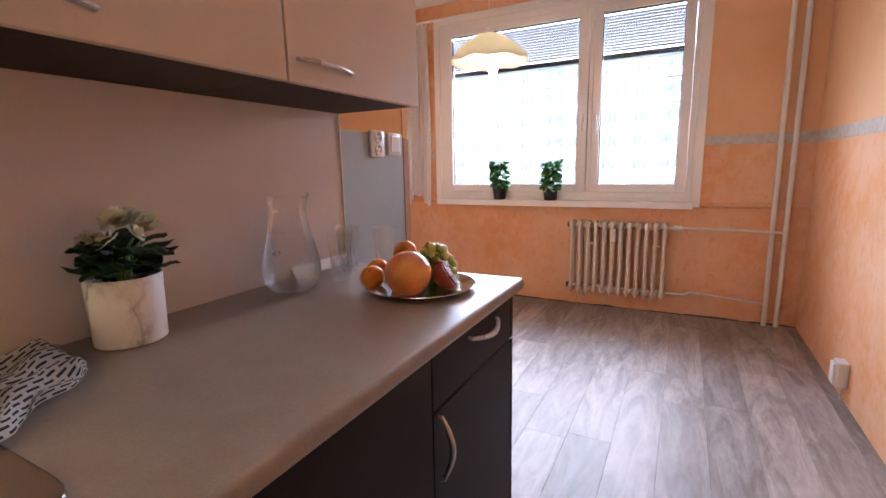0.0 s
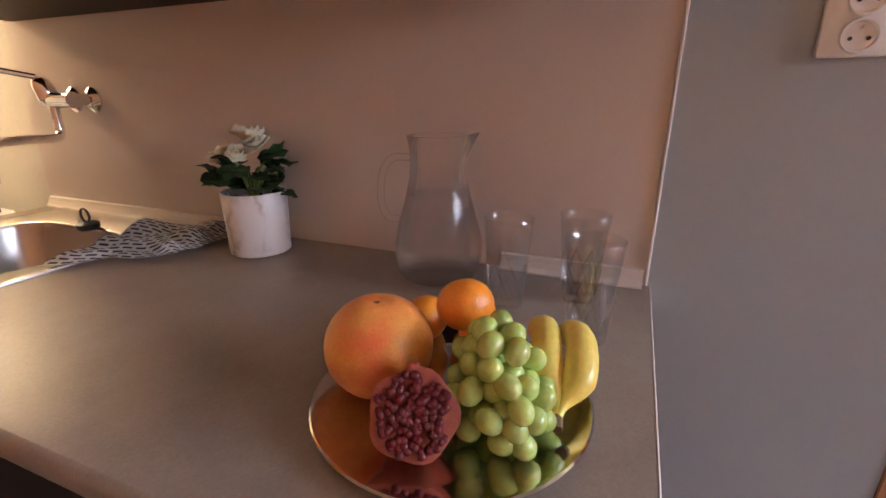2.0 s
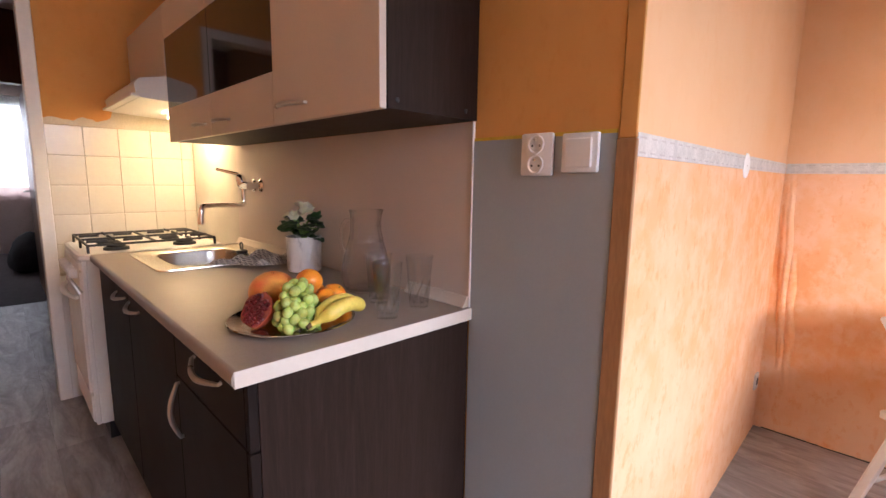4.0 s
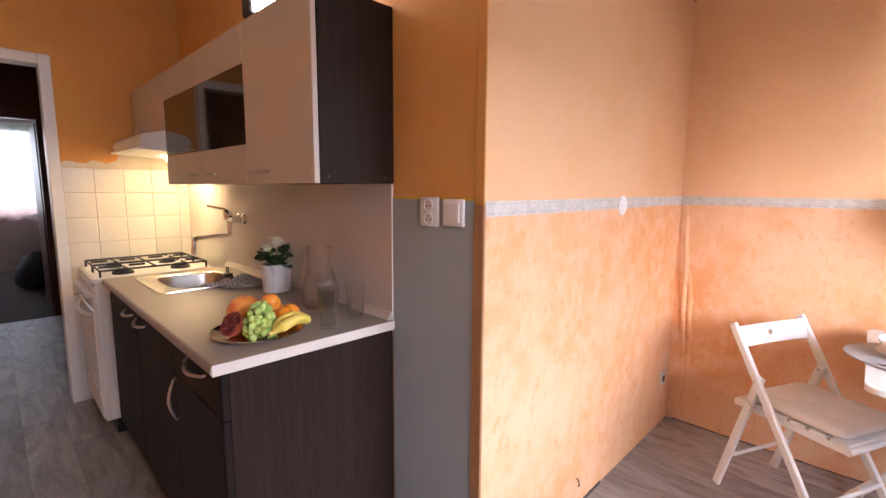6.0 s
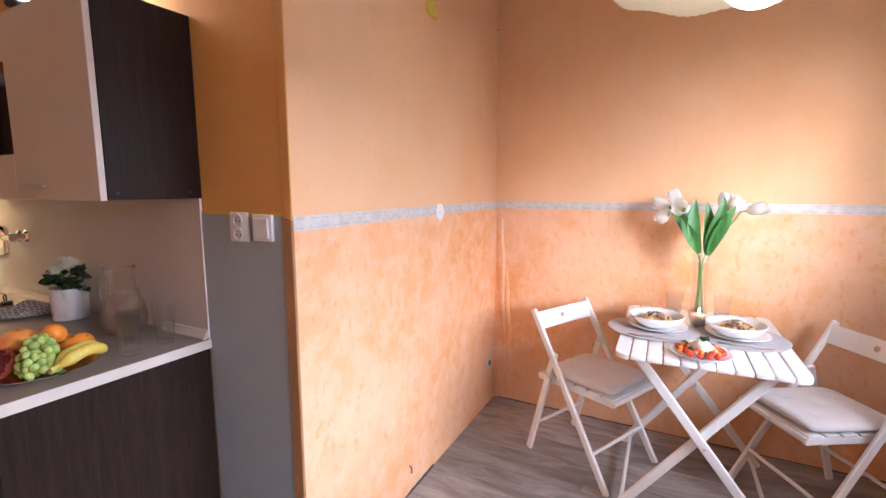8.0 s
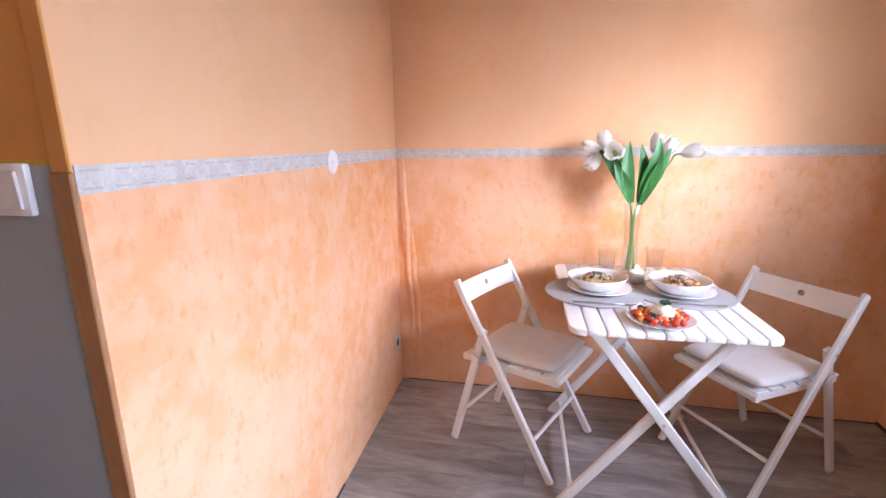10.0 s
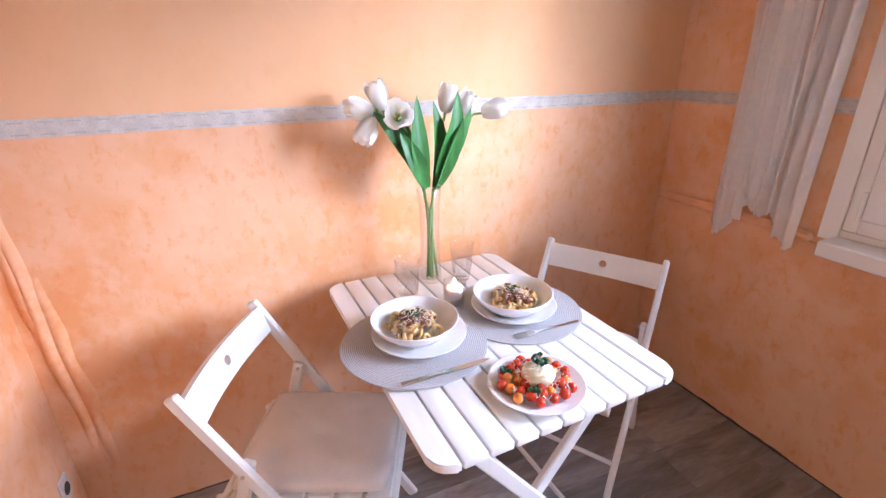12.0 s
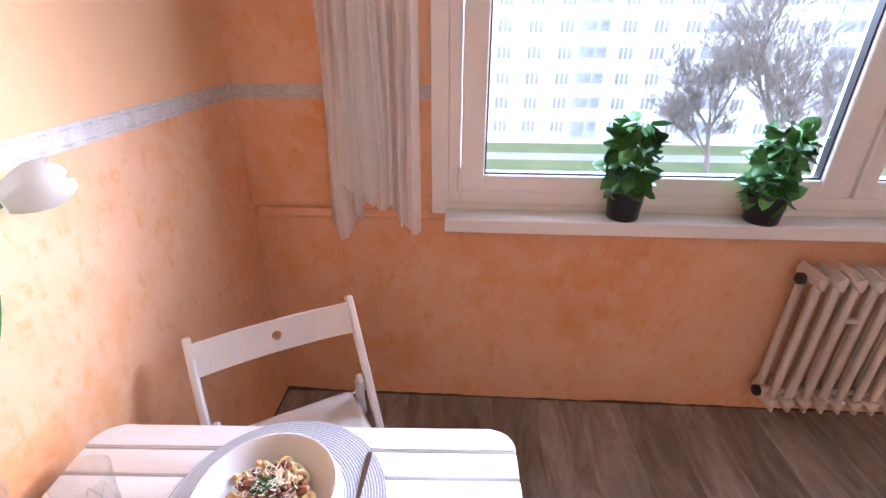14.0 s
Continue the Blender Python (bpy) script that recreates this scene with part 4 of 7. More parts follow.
# ---- cooker ----
def cooker():
    y0, y1, xf, xb = -1.000, -0.450, -0.335, -0.945
    c = thing("gas_cooker", "white enamelled gas cooker with black pan supports", "cooker")
    part("body", boxes((xb, xf - 0.03, y0, y1, 0.09, 0.845), bev=0.004), WHITE_PAINT, c)
    part("plinth", boxes((xb + 0.03, xf - 0.06, y0 + 0.02, y1 - 0.02, 0.0, 0.088)), BLACK, c)
    part("side_rail", boxes((xf - 0.03, xf - 0.012, y1 - 0.022, y1, 0.09, 0.845), bev=0.003), WHITE_PAINT, c)
    d = part("oven_door", boxes((xf - 0.029, xf, y0 + 0.004, y1 - 0.026, 0.235, 0.70), bev=0.006), OVEN_GLASS, c)
    bm = bmesh.new()
    bow_handle(bm, (xf, y0 + 0.06, 0.672), (xf, y1 - 0.08, 0.672), (0.035, 0, 0), 0.008)
    part("handle", bm, WHITE_PLASTIC, d, "white bar handle", True)
    part("storage_drawer", boxes((xf - 0.029, xf - 0.004, y0 + 0.004, y1 - 0.026, 0.095, 0.228), bev=0.005), WHITE_PAINT, c)
    part("control_panel", boxes((xf - 0.029, xf - 0.006, y0 + 0.002, y1 - 0.024, 0.708, 0.835), bev=0.006), WHITE_PAINT, c)
    for k in range(5):
        bm = bmesh.new()
        lathe(bm, [(0, 0.03), (0.016, 0.029), (0.019, 0.022), (0.021, 0.004), (0.021, 0)], 18)
        part("knob", bm, WHITE_PLASTIC, c, "white control knob", True, pose(xf - 0.006, y0 + 0.06 + 0.095 * k, 0.775, 0, 90, 0))
    bm = bmesh.new()
    ring_loft(bm, [super_ring((xf + xb) / 2, (y0 + y1) / 2, (xf - xb) / 2 - 0.005, (y1 - y0) / 2, 16, 0.846), super_ring((xf + xb) / 2, (y0 + y1) / 2, (xf - xb) / 2 - 0.005, (y1 - y0) / 2, 16, 0.866), super_ring((xf + xb) / 2, (y0 + y1) / 2, (xf - xb) / 2 - 0.015, (y1 - y0) / 2 - 0.010, 14, 0.872), super_ring((xf + xb) / 2, (y0 + y1) / 2, (xf - xb) / 2 - 0.03, (y1 - y0) / 2 - 0.025, 12, 0.866)])
    part("hob_plate", bm, WHITE_PAINT, c, smooth=True)
    bm = bmesh.new()
    tube(bm, [(xf - 0.010, y1 - 0.011, 0.80), (xf - 0.006, y1 - 0.011, 0.80)], 0.006, 10)
    part("screw", bm, SATIN, c)
    for bx in (xf - 0.165, xb + 0.155):
        for by, r in ((y0 + 0.14, 0.036), (y1 - 0.14, 0.044)):
            bm = bmesh.new()
            lathe(bm, [(0, 0.892), (r * 0.75, 0.892), (r * 0.85, 0.888), (r * 0.85, 0.880), (r * 1.15, 0.878), (r * 1.2, 0.866), (0, 0.866)], 22, at=(bx, by, 0))
            part("burner", bm, BLACK_IRON, c, "black burner cap", True)
    for sy in (0, 1):
        ya, yb = (y0 + 0.028, (y0 + y1) / 2 - 0.004) if sy == 0 else ((y0 + y1) / 2 + 0.004, y1 - 0.028)
        ym = (ya + yb) / 2
        bm = bmesh.new()
        xa, xc = xb + 0.045, xf - 0.045
        for p, q in (((xa, ya), (xc, ya)), ((xa, yb), (xc, yb)), ((xa, ya), (xa, yb)), ((xc, ya), (xc, yb)), (((xa + xc) / 2, ya), ((xa + xc) / 2, yb))):
            beam(bm, (*p, 0.905), (*q, 0.905), 0.009, 0.010, 0.002)
        for bx in (xf - 0.165, xb + 0.155):
            for p, q in (((bx, ya), (bx, ym - 0.03)), ((bx, yb), (bx, ym + 0.03)), ((bx - 0.11, ym), (bx - 0.03, ym)), ((bx + 0.11, ym), (bx + 0.03, ym))):
                beam(bm, (*p, 0.908), (*q, 0.908), 0.008, 0.012, 0.002)
        for x in (xa, xc):
            for y in (ya, yb):
                beam(bm, (x, y, 0.866), (x, y, 0.905), 0.010, 0.010, 0.002, up=(0, 1, 0))
        part("pan_support", bm, BLACK_IRON, c, "black iron pan support")


cooker()


# ---- sockets and switches ----
def double_socket():
    s = thing("double_socket", "white double wall socket on the grey panel", "wall socket", (KX + 0.007, 1.405, 1.274))
    bm = bmesh.new()
    box(bm, 0, 0.011, -0.042, 0.042, -0.047, 0.047, 0.005, 2)
    part("plate", bm, WHITE_PLASTIC, s, smooth=True)
    for dz in (-0.022, 0.022):
        bm = bmesh.new()
        lathe(bm, [(0.0, 0.0115), (0.0165, 0.0115), (0.018, 0.0155), (0.0205, 0.0155), (0.0215, 0.011)], 26)
        well = part("outlet", bm, WHITE_PLASTIC, s, "", True, pose(0, 0, dz, 0, 90, 0))
        for py in (-0.0095, 0.0095):
            bm = bmesh.new()
            lathe(bm, [(0, 0.0125), (0.0026, 0.0125), (0.0026, 0.0115)], 10)
            part("contact_hole", bm, BLACK, well, "dark contact hole", False, pose(0.003, py, 0))
        bm = bmesh.new()
        lathe(bm, [(0, 0.020), (0.0024, 0.0195), (0.0026, 0.0115)], 10)
        part("earth_pin", bm, SATIN, well, "metal earth pin", False, pose(-0.010, 0, 0))


double_socket()


def light_switch():
    s = thing("light_switch", "white rocker light switch on the grey panel", "light switch", (KX + 0.007, 1.512, 1.275))
    bm = bmesh.new()
    box(bm, 0, 0.012, -0.042, 0.042, -0.041, 0.041, 0.004, 2)
    part("frame", bm, WHITE_PLASTIC, s, smooth=True)
    bm = bmesh.new()
    box(bm, 0.0121, 0.017, -0.030, 0.030, -0.030, 0.030, 0.002)
    part("rocker", bm, WHITE_PLASTIC, s, "", False, pose(0, 0, 0, 0, 2, 0))


light_switch()

# ---- dining corner ----
def slat_board(bm, x0, x1, y0, y1, z0, z1, corner=None):
    """A slat; corner rounds its outer corners at one side."""
    if corner is None:
        box(bm, x0, x1, y0, y1, z0, z1, 0.004, 2)
        return
    r = 0.045
    pts = []
    for cx, a0 in ((x1 - r, 0), (x0 + r, 90)):
        for k in range(7):
            a = radians(a0 + 15 * k)
            pts.append((cx + r * math.cos(a), (y1 - r) + r * math.sin(a)))
    outline = [(x0, y0), (x1, y0), *pts]
    if corner < 0:
        outline = [(x, y0 + y1 - y) for x, y in outline][::-1]
    prism(bm, outline, z0, z1)
    bmesh.ops.bevel(bm, geom=[e for e in bm.edges if abs(e.verts[0].co.z - e.verts[1].co.z) < 1e-6], offset=0.003, segments=2, affect="EDGES")


def folding_table():
    t = thing("folding_table", "white slatted wooden folding table laid for two", "table", (-2.294, 2.734, 0), 2.3)
    n, w, top = 11, 0.642, 0.750
    pitch = w / n
    for i in range(n):
        bm = bmesh.new()
        y0 = -w / 2 + i * pitch + 0.0025
        slat_board(bm, -0.420, 0.420, y0, y0 + pitch - 0.005, top - 0.020, top, 1 if i == n - 1 else -1 if i == 0 else None)
        part("slat", bm, TABLE_PAINT, t, smooth=True)
    for x in (-0.27, 0.27):
        bm = bmesh.new()
        box(bm, x - 0.02, x + 0.02, -0.30, 0.30, top - 0.044, top - 0.0205, 0.003)
        part("cross_rail", bm, TABLE_PAINT, t)
    # crossed legs at either end
    for x, s in ((0.335, 1), (-0.335, -1)):
        bm = bmesh.new()
        beam(bm, (x, -0.235, top - 0.03), (x, 0.315, 0.0), 0.020, 0.036, 0.004, up=(0, 1, 0.3))
        part("leg", bm, TABLE_PAINT, t)
        bm = bmesh.new()
        beam(bm, (x - 0.025 * s, 0.235, top - 0.03), (x - 0.025 * s, -0.315, 0.0), 0.020, 0.036, 0.004, up=(0, 1, -0.3))
        part("leg", bm, TABLE_PAINT, t)
        bm = bmesh.new()
        tube(bm, [(x - 0.04 * s, 0.017, 0.387), (x + 0.014 * s, 0.017, 0.387)], 0.006, 10)
        part("pivot_bolt", bm, SATIN, t, "metal pivot bolt")
    for y, z, inset in ((0.275, 0.06, 0.0), (-0.275, 0.06, 0.025), (-0.20, 0.672, 0.0), (0.20, 0.672, 0.025)):
        bm = bmesh.new()
        tube(bm, [(-0.335 + inset, y, z), (0.335 - inset, y, z)], 0.009, 10)
        part("stretcher", bm, TABLE_PAINT, t, smooth=True)
    return t


folding_table()


def hole_slat():
    """The curved backrest board: a centre field round the finger hole and two plain wings."""
    bm = bmesh.new()
    w, h, c, th = 0.406, 0.088, 0.030, 0.016

    def at(x, z, front):
        return bm.verts.new((x, (0.0 if front else th) - 0.022 * (1 - (x / (w / 2)) ** 2), z))
    for s in (-1, 1):
        n = 10
        cols = []
        for k in range(n + 1):
            x = s * (c + (w / 2 - c) * k / n)
            cols.append([at(x, -h / 2, True), at(x, h / 2, True), at(x, h / 2, False), at(x, -h / 2, False)])
        for a, b in zip(cols, cols[1:]):
            for q in range(4):
                bm.faces.new((a[q], a[(q + 1) % 4], b[(q + 1) % 4], b[q]))
        bm.faces.new(cols[-1])
    edge = math.atan2(h / 2, c)
    angles = sorted([2 * math.pi * k / 28 for k in range(28)] + [edge, math.pi - edge, math.pi + edge, 2 * math.pi - edge])
    rings = []
    for a in angles:
        ca, sa = math.cos(a), math.sin(a)
        m = 1 / max(abs(ca) / c, abs(sa) / (h / 2))
        rings.append([at(ca * m, sa * m, True), at(0.0135 * ca, 0.0135 * sa + 0.002, True), at(0.0135 * ca, 0.0135 * sa + 0.002, False), at(ca * m, sa * m, False)])
    for k, a in enumerate(rings):
        b = rings[(k + 1) % len(rings)]
        for q in range(3):
            bm.faces.new((a[q], a[q + 1], b[q + 1], b[q]))
        if abs(abs(a[0].co.z) - h / 2) < 1e-5 and abs(abs(b[0].co.z) - h / 2) < 1e-5:
            bm.faces.new((a[3], a[0], b[0], b[3]))
    return bm


def pillow(bm, w, d, h, n=18, tufts=()):
    """A soft square cushion, pinched at the tufts."""
    grid = {}
    for side in (1, -1):
        for i in range(n + 1):
            for j in range(n + 1):
                u, v = 2 * i / n - 1, 2 * j / n - 1
                e = (1 - u ** 8) * (1 - v ** 8)
                z = h / 2 * max(e, 0) ** 0.45
                for tx, ty in tufts:
                    z -= 0.35 * h * math.exp(-((u - tx) ** 2 + (v - ty) ** 2) / 0.012)
                z += 0.0025 * noise.noise((u * 2.5, v * 2.5, side))
                sq = 1 - 0.05 * (abs(u) ** 4) * (abs(v) ** 4)
                if side < 0 and (i in (0, n) or j in (0, n)):
                    grid[side, i, j] = grid[1, i, j]
                else:
                    grid[side, i, j] = bm.verts.new((u * w / 2 * sq, v * d / 2 * sq, side * z))
        for i in range(n):
            for j in range(n):
                f = (grid[side, i, j], grid[side, i + 1, j], grid[side, i + 1, j + 1], grid[side, i, j + 1])
                bm.faces.new(f if side > 0 else f[::-1])


def folding_chair(label, cushion_label, cushion_material, at, rz):
    """Local x is across the chair, y the way it faces; the backrest's top lies over y = 0."""
    c = thing("folding_chair", label, "chair", at, rz, "folding chairs")
    for s in (-1, 1):
        bm = bmesh.new()
        beam(bm, (s * 0.212, 0.460, 0.0), (s * 0.212, 0.002, 0.776), 0.020, 0.034, 0.005, up=(0, 1, 0.6))
        part("front_leg", bm, CHAIR_PAINT, c)
        bm = bmesh.new()
        beam(bm, (s * 0.190, -0.030, 0.0), (s * 0.190, 0.128, 0.575), 0.020, 0.034, 0.005, up=(0, 1, -0.25))
        part("rear_leg", bm, CHAIR_PAINT, c)
        bm = bmesh.new()
        beam(bm, (s * 0.165, 0.010, 0.418), (s * 0.165, 0.455, 0.420), 0.020, 0.030, 0.004)
        part("seat_rail", bm, CHAIR_PAINT, c)
        bm = bmesh.new()
        tube(bm, [(s * 0.173, 0.125, 0.560), (s * 0.226, 0.125, 0.560)], 0.005, 8)
        part("pivot_bolt", bm, SATIN, c, "metal pivot bolt")
    part("backrest", hole_slat(), CHAIR_PAINT, c, "curved board with round finger hole", False, pose(0, 0.025, 0.719, 16, 0, 0))
    for i in range(6):
        y = 0.03 + i * 0.072
        bm = bmesh.new()
        box(bm, -0.178, 0.178, y, y + 0.060, 0.434, 0.446, 0.003)
        part("seat_slat", bm, CHAIR_PAINT, c)
    bm = bmesh.new()
    tube(bm, [(-0.185, 0.452, 0.425), (0.185, 0.452, 0.425)], 0.014, 12)
    part("front_bar", bm, CHAIR_PAINT, c, smooth=True)
    for y, z, w in ((0.375, 0.16, 0.200), (0.027, 0.17, 0.176)):
        bm = bmesh.new()
        tube(bm, [(-w, y, z), (w, y, z)], 0.0085, 10)
        part("rung", bm, CHAIR_PAINT, c, smooth=True)
    m = pose(*at, 0, 0, rz)
    cu = thing("seat_cushion", cushion_label, "cushion", m @ Vector((0, 0.245, 0.447)), rz, "seat cushions")
    bm = bmesh.new()
    tufts = [(tx, ty) for tx in (-0.45, 0.45) for ty in (-0.45, 0.45)] + [(0, 0)]
    pillow(bm, 0.365, 0.395, 0.040, 26, tufts)
    part("pad", bm, cushion_material, cu, smooth="all", m=pose(0, 0, 0.020))
    for tx, ty in tufts:
        bm = bmesh.new()
        lathe(bm, [(0, 0.003), (0.004, 0.002), (0.005, 0)], 10)
        part("button", bm, CUSHION, cu, "small stitched button", True, pose(tx * 0.182, ty * 0.197, 0.0265))
    for s in (-1, 1):
        bm = bmesh.new()
        tube(bm, spline([(s * 0.170, -0.185, 0.012), (s * 0.195, -0.195, 0.006), (s * 0.203, -0.16, 0.012), (s * 0.198, -0.13, -0.02), (s * 0.186, -0.16, -0.04)], 5), 0.004, 6)
        part("tie", bm, cushion_material, cu, "fabric tie", True)
    return c


folding_chair("white wooden folding chair with its back to the corner", "pale beige tufted seat cushion", CUSHION, (-2.448, 2.075, 0), -25.0)
folding_chair("white wooden folding chair beside the window wall", "white tufted seat cushion", WHITE_CUSHION, (-2.514, 3.404, 0), -148.5)


# ---- table setting ----
TOP = 0.7505


def placemat(at, rz):
    m = thing("placemat", "round grey woven placemat on the table", "placemat", at, rz, "placemats")
    bm = bmesh.new()
    lathe(bm, [(0, 0.0005), (0.187, 0.0005), (0.1885, 0.002), (0.187, 0.0036), (0, 0.0036)], 72)
    part("woven_disc", bm, WEAVE, m, smooth=True)
    bm = bmesh.new()
    tube(bm, [(0.188 * math.cos(a), 0.188 * math.sin(a), 0.0022) for a in (2 * math.pi * k / 64 for k in range(65))], 0.0021, 6)
    part("edge_cord", bm, MATWEAVE, m, "grey bound edge", True)
    return m


placemat((-2.260, 2.542, TOP + 0.0045), 0)
placemat((-2.305, 2.876, TOP), 30)


def plate(label, at, r=0.125, group="plates"):
    p = thing("plate", label, "plate", at, 0, group)
    bm = bmesh.new()
    lathe(bm, [(0, 0.003), (0.55 * r, 0.003), (0.62 * r, 0.005), (0.97 * r, 0.016), (r, 0.0175), (0.995 * r, 0.0145), (0.66 * r, 0.002), (0.5 * r, 0.0), (0, 0.0)], 56)
    part("dish", bm, CERAMIC, p, smooth="all")
    return p


plate("white ceramic dinner plate under a bowl", (-2.278, 2.563, TOP + 0.0090))
plate("white ceramic dinner plate under a bowl", (-2.312, 2.874, TOP + 0.0045))


def bowl(at):
    b = thing("bowl", "deep white ceramic bowl of pasta", "bowl", at, 0, "bowls")
    bm = bmesh.new()
    lathe(bm, [(0, 0.006), (0.045, 0.007), (0.077, 0.018), (0.101, 0.038), (0.111, 0.054), (0.114, 0.0555), (0.1155, 0.0535), (0.106, 0.036), (0.082, 0.013), (0.055, 0.001), (0.05, 0.0), (0, 0.0)], 56)
    part("dish", bm, CERAMIC, b, smooth="all")


def pasta_serving(at, seed, rx):
    """Pasta shapes heaped with sauce, cheese and herbs."""
    rnd = random.Random(seed)
    p = thing("pasta", "curled pasta with meat sauce, cheese and parsley", "food", at, rx, "pasta servings")
    for k in range(62):
        a, r = rnd.uniform(0, 6.28), 0.074 * rnd.random() ** 0.6
        x, y = r * math.cos(a), r * math.sin(a) * 0.9
        z = 0.018 + 0.034 * max(0, 1 - (r / 0.082) ** 2) * rnd.uniform(0.55, 1.0)
        bm = bmesh.new()
        turn = rnd.uniform(3.6, 5.4)
        rad = rnd.uniform(0.0085, 0.0130)
        tube(bm, [(rad * math.cos(turn * i / 9), rad * math.sin(turn * i / 9), 0.004 * i / 9) for i in range(10)], [0.0035] + [0.0052] * 8 + [0.0035], 7)
        part("pasta_curl", bm, PASTA, p, "", True, pose(x, y, z, rnd.uniform(-60, 60), rnd.uniform(-60, 60), rnd.uniform(0, 360)))
    for name, material, count, spread, size, label in (("sauce_lump", SAUCE, 40, 0.058, 0.0085, "dark red meat sauce"), ("herb_leaf", HERB, 26, 0.020, 0.0055, "chopped green parsley")):
        for k in range(count):
            a, r = rnd.uniform(0, 6.28), spread * rnd.random() ** 0.7
            bm = bmesh.new()
            bmesh.ops.create_icosphere(bm, subdivisions=1, radius=size * rnd.uniform(0.6, 1.2))
            for v in bm.verts:
                v.co *= 1 + 0.4 * noise.noise(v.co * 300 + Vector((k, 0, 0)))
                if name == "herb_leaf":
                    v.co.z *= 0.45
            z = 0.034 + 0.024 * (1 - (r / 0.075) ** 2) + (0.006 if name == "herb_leaf" else 0)
            part(name, bm, material, p, label, True, pose(r * math.cos(a), r * math.sin(a), z, rnd.uniform(-40, 40), rnd.uniform(-40, 40), rnd.uniform(0, 360)))
    bm = bmesh.new()
    for k in range(110):
        a, r = rnd.uniform(0, 6.28), 0.052 * rnd.random() ** 0.6
        z = 0.042 + 0.024 * (1 - (r / 0.075) ** 2)
        c, d = Vector((r * math.cos(a), r * math.sin(a), z)), Vector((rnd.uniform(-1, 1), rnd.uniform(-1, 1), rnd.uniform(-0.4, 0.4))).normalized() * 0.0055
        tube(bm, [c - d, c + d], 0.0008, 4)
    tagged(part("grated_cheese", bm, CHEESE, p, "grated pale cheese"), kind="stuff")


bowl((-2.284, 2.554, TOP + 0.0125))
bowl((-2.307, 2.866, TOP + 0.0080))
pasta_serving((-2.284, 2.554, TOP + 0.0130), 3, 0)
pasta_serving((-2.307, 2.866, TOP + 0.0085), 8, 120)


def salad():
    rnd = random.Random(21)
    plate("white ceramic plate of tomato salad", (-1.985, 2.729, TOP), 0.109)
    s = thing("tomato_salad", "cherry tomato salad with cheese and parsley", "food", (-1.985, 2.729, TOP + 0.004))
    spots = []
    tries = 0
    while len(spots) < 36 and tries < 4000:
        tries += 1
        a, r = rnd.uniform(0, 6.28), rnd.uniform(0.030, 0.080)
        q = (r * math.cos(a), r * math.sin(a))
        if all((q[0] - o[0]) ** 2 + (q[1] - o[1]) ** 2 > 0.0185 ** 2 for o in spots):
            spots.append(q)
    for k, (x, y) in enumerate(spots):
        bm = bmesh.new()
        bmesh.ops.create_uvsphere(bm, u_segments=14, v_segments=10, radius=0.0118 * rnd.uniform(0.88, 1.08))
        lift = 0.012 + (0.004 if math.hypot(x, y) > 0.065 else rnd.uniform(0, 0.010))
        part("tomato", bm, TOMATO_ORANGE if rnd.random() < 0.22 else TOMATO, s, "", "all", pose(x, y, lift, rnd.uniform(0, 90), rnd.uniform(0, 90), 0))
    bm = bmesh.new()
    bmesh.ops.create_icosphere(bm, subdivisions=3, radius=0.036)
    for v in bm.verts:
        v.co = Vector((v.co.x * 1.05, v.co.y, v.co.z * 0.72)) * (1 + 0.14 * noise.noise(v.co * 60))
    part("cheese_mound", bm, CHEESE, s, "mound of soft cheese", "all", pose(0, 0.004, 0.030))
    bm = bmesh.new()
    for k in range(130):
        a, r = rnd.uniform(0, 6.28), 0.072 * rnd.random() ** 0.7
        c = Vector((r * math.cos(a), r * math.sin(a), 0.024 + 0.034 * max(0, 1 - (r / 0.05) ** 2)))
        d = Vector((rnd.uniform(-1, 1), rnd.uniform(-1, 1), rnd.uniform(-0.5, 0.5))).normalized() * 0.007
        tube(bm, [c - d, c + d], 0.0009, 4)
    tagged(part("grated_cheese", bm, CHEESE, s, "grated pale cheese"), kind="stuff")
    for hx, hy, hz, n, spread in ((-0.006, 0.012, 0.058, 46, 0.022), (0.038, -0.035, 0.028, 22, 0.016), (-0.045, -0.052, 0.022, 22, 0.016)):
        for k in range(n):
            bm = bmesh.new()
            bmesh.ops.create_icosphere(bm, subdivisions=1, radius=0.0052 * rnd.uniform(0.7, 1.3))
            for v in bm.verts:
                v.co *= 1 + 0.5 * noise.noise(v.co * 280 + Vector((k, hx * 99, 0)))
                v.co.z *= 0.4
            a, r = rnd.uniform(0, 6.28), spread * rnd.random() ** 0.6
            part("parsley_leaf", bm, HERB, s, "curly green parsley", True, pose(hx + r * math.cos(a), hy + r * math.sin(a) * 0.75, hz + rnd.uniform(-0.003, 0.008), rnd.uniform(-60, 60), rnd.uniform(-60, 60), rnd.uniform(0, 360)))


salad()


def glass_wall(outer, t, base):
    """The closed profile of a vessel: its outside, a rounded rim, and its inside down to a thick base."""
    r, z = outer[-1]
    inner = [(q - t, y) for q, y in outer[:-1] if y > base + 0.002]
    return [(0, 0.0), *outer, (r - 0.3 * t, z + 0.3 * t), (r - 0.7 * t, z + 0.3 * t), (r - t, z), *inner[::-1], (inner[0][0] - 0.004, base + 0.0005), (0, base)]


